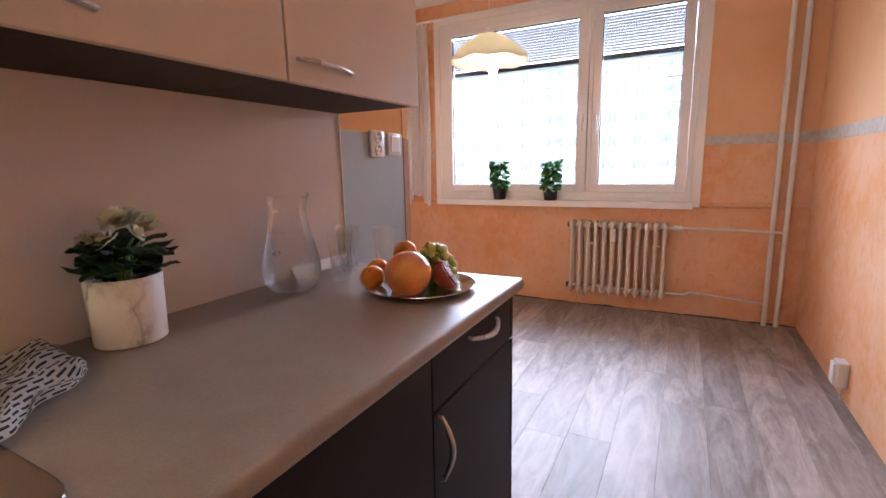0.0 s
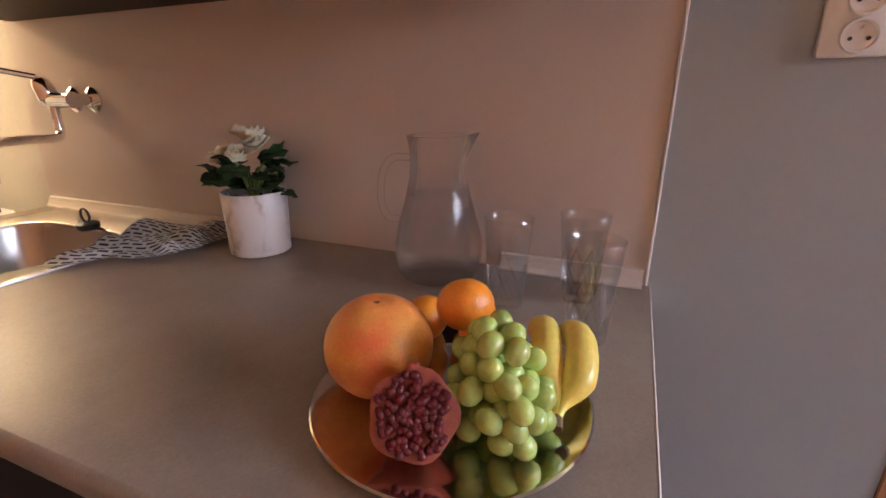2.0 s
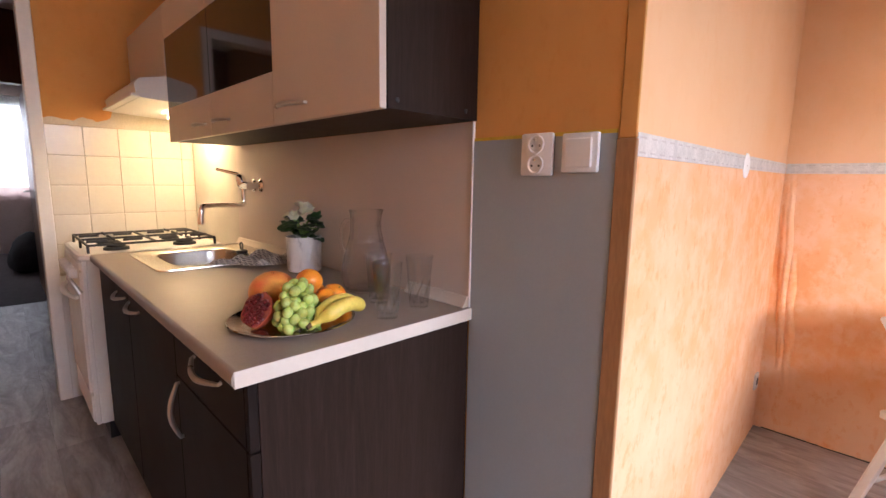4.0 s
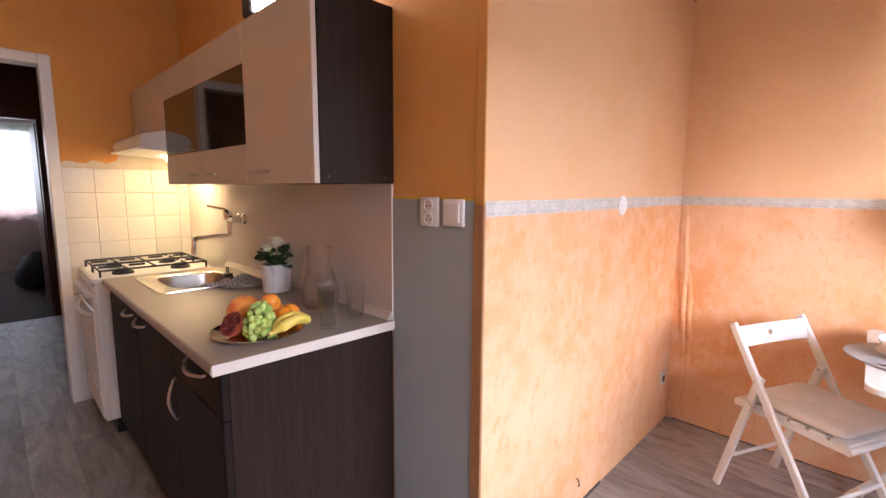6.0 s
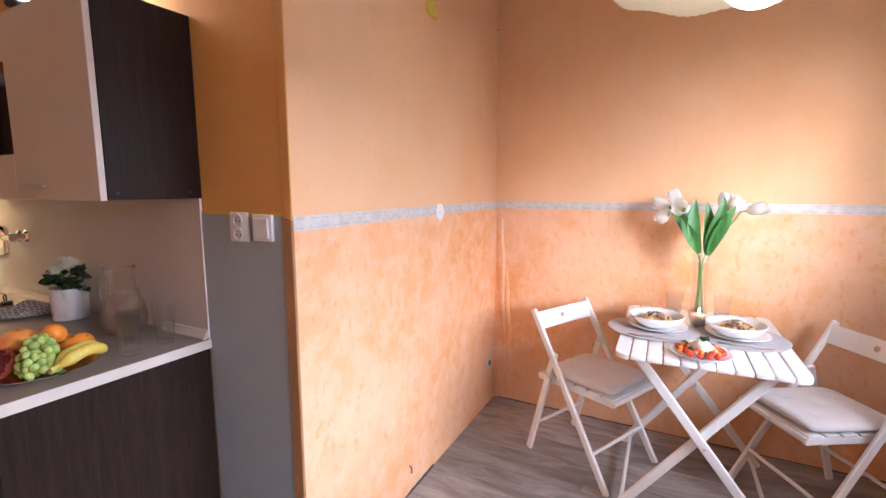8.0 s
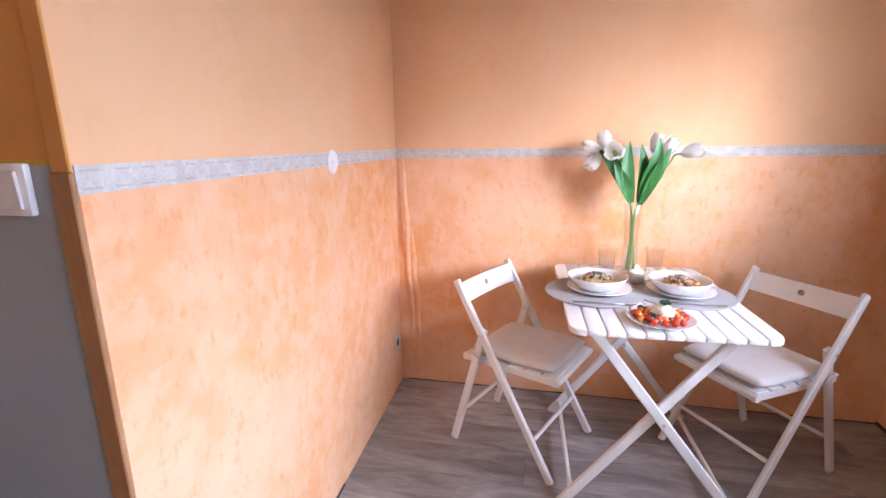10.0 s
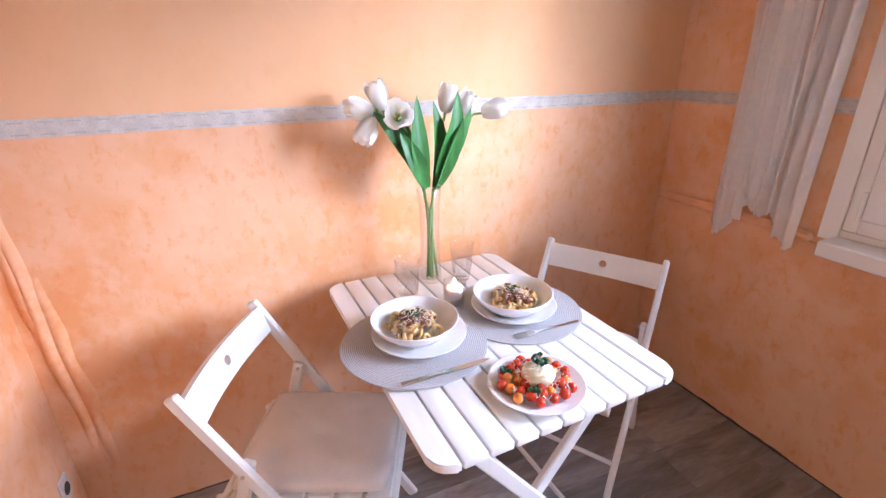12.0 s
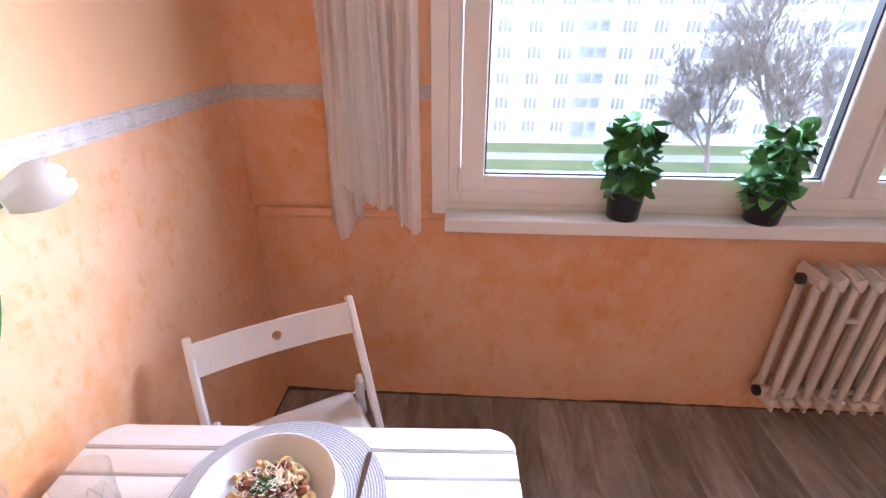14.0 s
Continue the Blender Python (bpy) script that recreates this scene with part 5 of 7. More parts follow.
def tumbler(label, at, r0, r1, h, group, facets=0):
    g = thing("drinking_glass", label, "glass", at, 0, group)

    def cut(a, r, z):
        if facets and 0.006 < z < h * 0.62:
            return r * (1 - 0.035 * abs(math.sin(a * facets / 2 + z * 60))), z
        return r, z
    bm = bmesh.new()
    zs = [0.0, 0.003, 0.010] + [h * k / 10 for k in range(2, 10)] + [h]
    outer = [(r0 + (r1 - r0) * (z / h) ** 0.9, z) for z in zs]
    lathe(bm, glass_wall(outer, 0.0021, 0.012), 40, cut)
    part("tumbler", bm, THIN_GLASS, g, smooth="all")
    if facets:
        bm = bmesh.new()
        for k in range(facets):
            for way in (-1, 1):
                a0 = 2 * math.pi * k / facets
                pts = []
                for i in range(7):
                    z = h * (0.10 + 0.42 * i / 6)
                    a = a0 + way * (i / 6 - 0.5) * 2 * math.pi / facets
                    r = r0 + (r1 - r0) * (z / h) ** 0.9
                    pts.append((r * math.cos(a), r * math.sin(a), z))
                tube(bm, pts, 0.0007, 4)
        part("cut_pattern", bm, RIM_GLASS, g, "cut criss-cross pattern", "all")
    return g


tumbler("clear cut drinking glass on the table", (-2.517, 2.620, TOP), 0.027, 0.040, 0.125, "table glasses", 9)
tumbler("clear cut drinking glass beside the vase", (-2.566, 2.828, TOP), 0.027, 0.040, 0.125, "table glasses", 9)


def candle():
    c = thing("candle", "lit pale pink candle in a glass cup", "candle", (-2.408, 2.727, TOP))
    bm = bmesh.new()
    lathe(bm, [(0, 0), (0.029, 0), (0.032, 0.004), (0.035, 0.078), (0.0335, 0.078), (0.030, 0.008), (0, 0.007)], 36)
    part("cup", bm, THIN_GLASS, c, smooth="all")
    bm = bmesh.new()
    lathe(bm, [(0, 0.008), (0.0290, 0.009), (0.0318, 0.056), (0.0300, 0.058), (0.012, 0.055), (0, 0.0545)], 32)
    part("wax", bm, WAX, c, "pale pink wax", "all")
    bm = bmesh.new()
    tube(bm, [(0, 0, 0.054), (0.001, 0, 0.064)], 0.0011, 6)
    part("wick", bm, BLACK, c)
    bm = bmesh.new()
    lathe(bm, [(0, 0.062), (0.003, 0.066), (0.0038, 0.071), (0.0022, 0.079), (0, 0.086)], 12)
    part("flame", bm, FLAME, c, "small yellow flame", "all")


candle()


def cutlery():
    k = thing("knife", "steel table knife on the placemat", "knife", (-2.106, 2.568, TOP + 0.0091), 1)
    bm = bmesh.new()
    box(bm, -0.0065, 0.0065, -0.115, -0.010, 0, 0.005, 0.002, 2)
    part("knife_handle", bm, CUTLERY, k)
    bm = bmesh.new()
    prism(bm, [(-0.008, -0.010), (0.007, -0.010), (0.008, 0.06), (0.005, 0.095), (-0.001, 0.112), (-0.007, 0.10)], 0.001, 0.0025)
    part("blade", bm, CUTLERY, k)
    f = thing("fork", "steel table fork on the placemat", "fork", (-2.166, 2.892, TOP + 0.0046), -1)
    bm = bmesh.new()
    for v0, v1, w0 in ((0.012, 0.105, 0.010),):
        prism(bm, [(-0.0025, -0.03), (0.0025, -0.03), (0.0055, 0.09), (0.004, 0.10), (-0.004, 0.10), (-0.0055, 0.09)], 0.001, 0.0035)
    part("fork_handle", bm, CUTLERY, f)
    bm = bmesh.new()
    prism(bm, [(-0.003, -0.03), (-0.011, -0.05), (-0.0115, -0.066), (0.0115, -0.066), (0.011, -0.05), (0.003, -0.03)], 0.001, 0.003)
    for i in range(4):
        x = -0.0115 + i * 0.0066
        prism(bm, [(x, -0.066), (x, -0.100), (x + 0.0032, -0.100), (x + 0.0032, -0.066)], 0.001, 0.003)
    part("tines", bm, CUTLERY, f)
    g = thing("fork", "steel table fork half under the bowl", "fork", (-2.440, 2.556, TOP + 0.0091), 12)
    bm = bmesh.new()
    prism(bm, [(-0.0045, -0.10), (0.0045, -0.10), (0.0025, 0.06), (-0.0025, 0.06)], 0.001, 0.0035)
    part("fork_handle", bm, CUTLERY, g)


cutlery()


def petal(bm, base, direction, side, length, width, cup, n=6, m=4):
    """A cupped petal or leaf from base along direction; cup bends its edges and tip inwards."""
    d, s = Vector(direction).normalized(), Vector(side).normalized()
    up = s.cross(d)
    rows = []
    for i in range(n + 1):
        t = i / n
        w = width * (math.sin(math.pi * min(1, 0.12 + 0.88 * t) ** 0.8) ** 0.75 if t < 1 else 0.02)
        row = []
        for j in range(-m, m + 1):
            u = j / m
            p = Vector(base) + d * length * t + s * (u * w / 2) + up * (cup * (0.9 * math.sin(math.pi * t * 0.9) - 0.5 * u * u * w / max(width, 1e-6)))
            row.append(bm.verts.new(p))
        rows.append(row)
    for a, b in zip(rows, rows[1:]):
        for j in range(2 * m):
            bm.faces.new((a[j], a[j + 1], b[j + 1], b[j]))


def leaf_blade(bm, line, width, fold=0.3, twist=0.0):
    """A long leaf along a smooth line, folded along its midrib."""
    pts = spline(line, 5)
    n = len(pts) - 1
    rows = []
    for i, p in enumerate(pts):
        t = i / n
        d = (pts[min(i + 1, n)] - pts[max(i - 1, 0)]).normalized()
        s = d.cross(Vector((math.sin(twist), math.cos(twist), 0.15))).normalized()
        nrm = s.cross(d)
        w = width * (math.sin(math.pi * (0.06 + 0.94 * t) ** 0.85) ** 0.8 if t < 1 else 0.01)
        rows.append([bm.verts.new(p + s * (u * w / 2) + nrm * (abs(u) * w * fold)) for u in (-1, -0.5, 0, 0.5, 1)])
    for a, b in zip(rows, rows[1:]):
        for j in range(4):
            bm.faces.new((a[j], a[j + 1], b[j + 1], b[j]))


def tulips():
    v = thing("vase", "tall clear glass vase on the table", "vase", (-2.594, 2.727, TOP))
    bm = bmesh.new()
    lathe(bm, glass_wall([(0.032, 0), (0.036, 0.004), (0.036, 0.03), (0.033, 0.08), (0.031, 0.13), (0.031, 0.19), (0.033, 0.25), (0.039, 0.315)], 0.0024, 0.012), 40)
    part("body", bm, THIN_GLASS, v, smooth="all")
    b = thing("tulip_bouquet", "white tulips with broad green leaves in a vase", "flowers", (-2.594, 2.727, TOP + 0.013))
    heads = [((-0.02, -0.190, 0.545), (0.15, -0.85, 0.25)), ((0.00, -0.180, 0.492), (0.3, -0.5, -0.75)), ((-0.04, -0.132, 0.575), (0.15, -0.35, 0.85)), ((0.040, -0.102, 0.530), (0.85, -0.25, 0.25)),
             ((-0.03, 0.080, 0.560), (0.1, 0.15, 0.9)), ((0.0, 0.122, 0.545), (0.3, 0.45, 0.75)), ((0.03, 0.205, 0.530), (0.4, 0.85, 0.25))]
    heads = [(Vector(h) - Vector(d).normalized() * 0.036, d) for h, d in heads]
    rnd = random.Random(4)
    for k, (h, axis) in enumerate(heads):
        h, axis = Vector(h), Vector(axis).normalized()
        foot = Vector((rnd.uniform(-0.014, 0.014), rnd.uniform(-0.016, 0.016), 0.0))
        foot.y -= 0.35 * math.copysign(0.03, h.y)
        bm = bmesh.new()
        tube(bm, spline([foot, (0.004 * (k - 3), 0.012 * math.copysign(1, h.y), 0.29), h * 0.72 + Vector((0, 0, 0.10)), h - axis * 0.03, h], 7), 0.0040, 8)
        stem = part("stem", bm, TULIP_STEM, b, "", True)
        side = axis.orthogonal().normalized()
        other = axis.cross(side)
        bm = bmesh.new()
        open_up = 0.35 if k == 3 else 0.0
        for ring, (rad, n0) in enumerate(((0.025, 0.0), (0.030, math.pi / 3))):
            for i in range(3):
                a = n0 + 2 * math.pi * i / 3
                out = side * math.cos(a) + other * math.sin(a)
                tang = axis.cross(out)
                rows = []
                L, W = 0.080 * rnd.uniform(0.94, 1.06), 0.062
                for p in range(9):
                    t = p / 8
                    rr = rad * (math.sin(math.pi * (0.10 + 0.62 * t)) ** 0.8) * (1 + open_up * t * 1.6) + 0.002
                    w = W * math.sin(math.pi * (0.14 + 0.80 * t) ** 0.9) ** 0.7
                    row = []
                    for q in range(-3, 4):
                        ang = (q / 3) * (w / 2) / max(rr, 0.012) * 0.85
                        vec = out * math.cos(ang) + tang * math.sin(ang)
                        row.append(bm.verts.new(h + axis * (L * t) + vec * rr * (1 + 0.05 * noise.noise((t * 4, q, k)))))
                    rows.append(row)
                for r0, r1 in zip(rows, rows[1:]):
                    for q in range(6):
                        bm.faces.new((r0[q], r0[q + 1], r1[q + 1], r1[q]))
        part("blossom", bm, TULIP_WHITE, b, "white tulip blossom", "all")
        bm = bmesh.new()
        for i in range(5):
            a = 2 * math.pi * i / 5
            o = (side * math.cos(a) + other * math.sin(a)) * 0.007
            tube(bm, [h + axis * 0.01, h + axis * 0.036 + o], [0.002, 0.003], 6)
        part("heart", bm, TULIP_HEART, b, "yellow-green heart")
    leaves = [([(0.01, -0.014, 0.31), (0.025, -0.052, 0.400), (0.005, -0.104, 0.480), (-0.01, -0.160, 0.540)], 0.060, 0.25), ([(0.01, -0.014, 0.31), (0.040, -0.040, 0.40), (0.040, -0.046, 0.49), (0.03, -0.042, 0.580)], 0.058, 0.05),
              ([(-0.01, -0.012, 0.31), (-0.01, -0.045, 0.40), (-0.02, -0.075, 0.49), (-0.02, -0.092, 0.575)], 0.056, -0.2), ([(0.02, -0.012, 0.31), (0.045, -0.046, 0.38), (0.050, -0.074, 0.435), (0.045, -0.100, 0.485)], 0.052, 0.3),
              ([(0.01, 0.018, 0.31), (0.030, 0.024, 0.40), (0.040, 0.018, 0.48), (0.035, 0.006, 0.565)], 0.058, -0.1), ([(0.015, 0.022, 0.31), (0.045, 0.042, 0.40), (0.06, 0.064, 0.49), (0.05, 0.076, 0.590)], 0.066, 0.1), ([(0.01, 0.022, 0.30), (0.04, 0.052, 0.40), (0.050, 0.086, 0.475), (0.045, 0.124, 0.545)], 0.066, -0.4)]
    for line, w, tw in leaves:
        bm = bmesh.new()
        leaf_blade(bm, line, w, 0.16, tw + 1.35)
        part("leaf", bm, TULIP_LEAF, b, "", "all")
    bm = bmesh.new()
    tube(bm, spline([(0.019 * math.cos(0.5 * k), 0.022 * math.sin(0.5 * k), 0.292 + 0.0012 * k) for k in range(17)] + [(0.03, 0.02, 0.318), (0.034, 0.034, 0.312)], 2), 0.0009, 5)
    part("binding_wire", bm, SATIN, b, "thin binding wire", True)


tulips()


# ---- fittings on the dining walls ----
def junction_cover():
    c = thing("junction_box_cover", "round white plastic junction box cover", "wall cover", (-1.985, 1.5862, 1.278), 1.6)
    bm = bmesh.new()
    lathe(bm, [(0, 0.006), (0.034, 0.006), (0.041, 0.004), (0.043, 0.0)], 36)
    part("cover", bm, WHITE_PLASTIC, c, "", True, pose(0, 0, 0, -90, 0, 0))
    bm = bmesh.new()
    lathe(bm, [(0, 0.0075), (0.003, 0.007), (0.004, 0.0058)], 12)
    part("screw", bm, SATIN, c, "", True, pose(0.012, 0, 0, -90, 0, 0))


junction_cover()


def low_socket():
    s = thing("wall_socket", "small grey socket low in the corner", "wall socket", (-2.665, 1.570, 0.275), 1.4)
    bm = bmesh.new()
    box(bm, -0.03, 0.03, 0, 0.010, -0.04, 0.04, 0.004)
    part("plate", bm, BORDER, s)
    bm = bmesh.new()
    lathe(bm, [(0, 0.002), (0.018, 0.002), (0.02, 0)], 20)
    part("outlet", bm, DARK_BASE, s, "", False, pose(0, 0.010, 0, -90, 0, 0))


low_socket()
bm = bmesh.new()
tube(bm, spline([(0, 0, 0.02), (0.004, 0.012, 0.016), (0.004, 0.016, 0.0), (0, 0.010, -0.014)], 4), 0.003, 6)
solo("wall_hook", bm, BLACK_IRON, "small dark bent wire stub near the floor", "wire", m=pose(-1.665, 1.597, 0.115))
bm = bmesh.new()
lathe(bm, [(0, 0.004), (0.05, 0.003), (0.055, 0)], 20, lambda a, r, z: (r * (1 + 0.2 * math.sin(3 * a)), z))
solo("wall_patch", bm, surface("yellow_filler", (0.70, 0.55, 0.06), (0.76, 0.62, 0.10), 0.8), "yellow painted patch high on the wall", "paint patch", kind="structure", m=pose(-1.918, 1.5885, 2.20, -90, 0, 2))

# ---- window ----
GY = WY + 0.030                            # plane of the panes
window = thing("window_1", "white plastic two-sash window with external blind", "window", kind="structure")
part("casing", boxes((-2.118, WX0, WY - 0.008, WY, 0.87, 2.50), (WX1, 0.115, WY - 0.008, WY, 0.845, 2.50), (WX0, WX1, WY - 0.008, WY, WZ1, 2.50), bev=0.002), WHITE_PLASTIC, window, "flat white casing")
part("window_frame", boxes((WX0, -2.018, WY - 0.002, 4.06, WZ0, WZ1), (0.012, WX1, WY - 0.002, 4.06, WZ0, WZ1), (-2.018, 0.012, WY - 0.002, 4.06, WZ0, 0.955), (-2.018, 0.012, WY - 0.002, 4.06, 2.385, WZ1), (-0.722, -0.690, WY - 0.001, 4.06, 0.955, 2.385), bev=0.003), WHITE_PLASTIC, window)


def sash(x0, x1, gx0, gx1, hinge):
    z0, z1, gz0, gz1 = 0.957, 2.383, 1.018, 2.322
    s = part("sash", boxes((x0, gx0, WY - 0.014, WY + 0.055, z0, z1), (gx1, x1, WY - 0.014, WY + 0.055, z0, z1), (gx0, gx1, WY - 0.014, WY + 0.055, z0, gz0), (gx0, gx1, WY - 0.014, WY + 0.055, gz1, z1), bev=0.004), WHITE_PLASTIC, window)
    part("glazing_bead", boxes((gx0, gx0 + 0.006, WY + 0.002, GY, gz0, gz1), (gx1 - 0.006, gx1, WY + 0.002, GY, gz0, gz1), (gx0 + 0.006, gx1 - 0.006, WY + 0.002, GY, gz0, gz0 + 0.006), (gx0 + 0.006, gx1 - 0.006, WY + 0.002, GY, gz1 - 0.006, gz1)), BLACK, s, "dark rubber seal")
    pane = part("pane", boxes((gx0, gx1, GY, GY + 0.004, gz0, gz1)), PANE, s, "clear glass pane")
    pane.visible_shadow = False
    for z in (1.0, 2.33):
        bm = bmesh.new()
        tube(bm, [(hinge, WY - 0.018, z - 0.045), (hinge, WY - 0.018, z + 0.045)], 0.007, 10)
        part("hinge_cover", bm, WHITE_PLASTIC, s, smooth=True)
    return s


left_sash = sash(-2.016, -0.724, -1.935, -0.805, -2.020)
right_sash = sash(-0.688, 0.010, -0.628, -0.058, 0.014)
for parent, x in ((left_sash, -0.765), (right_sash, -0.655)):
    bm = bmesh.new()
    box(bm, x - 0.014, x + 0.014, WY - 0.022, WY - 0.014, 1.51, 1.58, 0.003)
    beam(bm, (x, WY - 0.030, 1.555), (x, WY - 0.040, 1.445), 0.016, 0.010, 0.004, up=(0, 1, 0))
    part("handle", bm, WHITE_PLASTIC, parent, "white lever handle")
part("window_sill", boxes((-2.067, 0.068, 3.841, WY + 0.0, 0.838, 0.888), bev=0.004), WHITE_PLASTIC, window, "white laminated inner sill")
part("sill_upstand", boxes((-2.06, 0.05, WY - 0.004, WY, 0.888, WZ0), bev=0.001), WHITE_PLASTIC, window)
part("outer_reveal", boxes((WX0, WX1, 4.061, 4.30, WZ0 - 0.03, WZ0), bev=0.003), STEEL, window, "outer metal sill")


def blind(x0, x1):
    """The raised external blind: tilted slats over a dark bottom bar."""
    b = thing("venetian_blind", "grey slatted blind half raised outside the pane", "blind", (0, 4.12, 0), 0, "window blinds")
    for i in range(13):
        z = 2.335 - i * 0.0215
        bm = bmesh.new()
        beam(bm, (x0, 0, z), (x1, 0, z), 0.022, 0.0012, 0.0, up=(0, 0.9, 1))
        part("slat", bm, surfaces_blind, b)
    part("bottom_bar", boxes((x0, x1, -0.015, 0.015, 2.010, 2.050), bev=0.003), BLACK, b, "dark bottom bar")
    for x in (x0 + 0.12, x1 - 0.12):
        bm = bmesh.new()
        tube(bm, [(x, 0.014, 2.03), (x, 0.014, 2.40)], 0.0012, 5)
        part("cord", bm, WHITE_PLASTIC, b)


surfaces_blind = surface("grey_blind_enamel", (0.085, 0.085, 0.09), (0.11, 0.11, 0.115), 0.45, 0, 6, 80, 0.02)
blind(-2.00, -0.80)
blind(-0.69, 0.0)


def lace_curtain():
    """A gathered lace panel: overlapping loose folds with a ragged hem."""
    c = thing("lace_curtain", "white sheer lace curtain gathered beside the window", "curtain")
    # setback, side edges, phase, hem heights from edge to edge
    layers = ((0.0, -2.470, -2.362, 0.0, (0.82, 0.78, 0.80, 0.88, 0.86)), (0.030, -2.425, -2.265, 2.0, (1.00, 0.98, 0.96, 0.965, 1.06)), (0.012, -2.360, -2.240, 4.1, (0.93, 0.91, 0.905, 0.93)), (-0.004, -2.262, -2.155, 5.3, (0.93, 0.85, 0.845, 0.80, 0.83)))
    for dy, xa, xb, ph, hems in layers:
        bm = bmesh.new()
        nu, nv = 44, 44
        grid = []
        for i in range(nu + 1):
            u = i / nu
            s = u * (len(hems) - 1)
            k = min(int(s), len(hems) - 2)
            hem = hems[k] + (hems[k + 1] - hems[k]) * (s - k) + 0.014 * noise.noise((u * 14, ph, 0)) + 0.006 * noise.noise((u * 50, ph, 3))
            col = []
            for j in range(nv + 1):
                v = j / nv
                z = 2.46 + (hem - 2.46) * v
                x = (xa + xb) / 2 + (xb - xa) * (u - 0.5) * (0.80 + 0.20 * v) + 0.020 * noise.noise((u * 2, v * 2.2, ph)) + 0.012 * (1 - v)
                fold = 0.020 * math.sin(u * 13 + ph + 2.2 * noise.noise((u * 3, v * 1.2, ph))) + 0.012 * noise.noise((u * 9, v * 2.5, ph + 7)) + 0.004 * noise.noise((u * 24, v * 9, ph))
                col.append(bm.verts.new((x, 3.885 - dy + fold, z)))
            grid.append(col)
        for a, b in zip(grid, grid[1:]):
            for j in range(nv):
                bm.faces.new((a[j], a[j + 1], b[j + 1], b[j]))
        part("fabric_fold", bm, LACE, c, smooth="all")
    bm = bmesh.new()
    tube(bm, [(-2.70, 3.885, 2.475), (0.70, 3.885, 2.475)], 0.010, 12)
    part("rod", bm, WHITE_PLASTIC, c, "white curtain rod", True)
    for x in (-2.6, -1.0, 0.6):
        bm = bmesh.new()
        beam(bm, (x, 3.885, 2.475), (x, WY, 2.490), 0.014, 0.014, 0.003)
        part("bracket", bm, WHITE_PLASTIC, c)


lace_curtain()


# ---- radiator and pipes ----
def radiator():
    r = thing("radiator", "cream cast-iron column radiator under the window", "radiator", (-0.822, 3.842, 0))
    n, pitch = 12, 0.0625
    section = bmesh.new()
    for dy in (-0.040, 0.040):
        tube(section, [(0, dy * 1.08, 0.165), (0, dy, 0.20), (0, dy, 0.66), (0, dy * 1.08, 0.70)], [0.016, 0.0145, 0.0145, 0.016], 10)
    for z, k in ((0.695, 1), (0.185, -1)):
        tube(section, [(0, -0.064, z - 0.012 * k), (0, -0.052, z + 0.012 * k), (0, 0, z + 0.018 * k), (0, 0.052, z + 0.012 * k), (0, 0.064, z - 0.012 * k)], [0.006, 0.022, 0.026, 0.022, 0.006], 10)
        tube(section, [(-pitch / 2, 0, z), (pitch / 2, 0, z)], 0.019, 10)
        box(section, -0.006, 0.006, -0.066, 0.066, z + (0.026 if k > 0 else -0.052), z + (0.040 if k > 0 else -0.026), 0.004)
    mesh = mesh_of("section", section, RAD_PAINT, True)
    for i in range(n):
        ob = new("section", mesh)
        ob.parent = r
        ob.matrix_local = pose(pitch * (i + 0.5), 0, 0)
    for z in (0.695, 0.185):
        bm = bmesh.new()
        tube(bm, [(-0.012, 0, z), (0.004, 0, z)], 0.021, 14)
        part("end_plug", bm, BLACK_IRON, r, "dark end plug")
    part("heat_meter", boxes((0.335, 0.375, -0.080, -0.055, 0.575, 0.675), bev=0.006), WHITE_PLASTIC, r, "white heat meter box")
    for x in (0.155, 0.635):
        part("spacer", boxes((x, x + 0.06, -0.052, -0.035, 0.545, 0.562), bev=0.003), RAD_PAINT, r)
    bm = bmesh.new()
    tube(bm, [(0.750, 0, 0.695), (0.775, 0, 0.695)], 0.012, 12)
    tube(bm, [(0.775, 0, 0.695), (0.785, 0, 0.695), (0.825, 0, 0.695), (0.835, 0, 0.695)], [0.016, 0.022, 0.022, 0.014], 16)
    part("valve", bm, WHITE_PLASTIC, r, "white thermostatic valve", True)
    for x in (0.12, 0.63):
        part("foot_bracket", boxes((x, x + 0.02, -0.02, 0.095, 0.10, 0.125)), RAD_PAINT, r)


radiator()


def heating_pipe(name, label, line, r):
    bm = bmesh.new()
    tube(bm, spline(line, 3) if len(line) > 2 else line, r, 12)
    return solo(name, bm, WHITE_PAINT, label, "pipe", "heating pipes", smooth=True)


heating_pipe("heating_pipe", "white vertical heating pipe by the window wall", [(0.578, 3.905, 0.0), (0.562, 3.905, CEIL_Z)], 0.0165)
heating_pipe("heating_pipe", "white vertical heating pipe in the corner", [(0.652, 3.905, 0.0), (0.645, 3.905, CEIL_Z)], 0.0165)
heating_pipe("heating_pipe", "thin white feed pipe to the radiator", [(-0.01, 3.87, 0.695), (0.10, 3.875, 0.695), (0.45, 3.880, 0.69), (0.640, 3.885, 0.685)], 0.009)
heating_pipe("heating_pipe", "thin white return pipe from the radiator", [(-0.09, 3.85, 0.185), (0.06, 3.855, 0.185), (0.09, 3.87, 0.200), (0.30, 3.88, 0.19), (0.555, 3.885, 0.165)], 0.008)


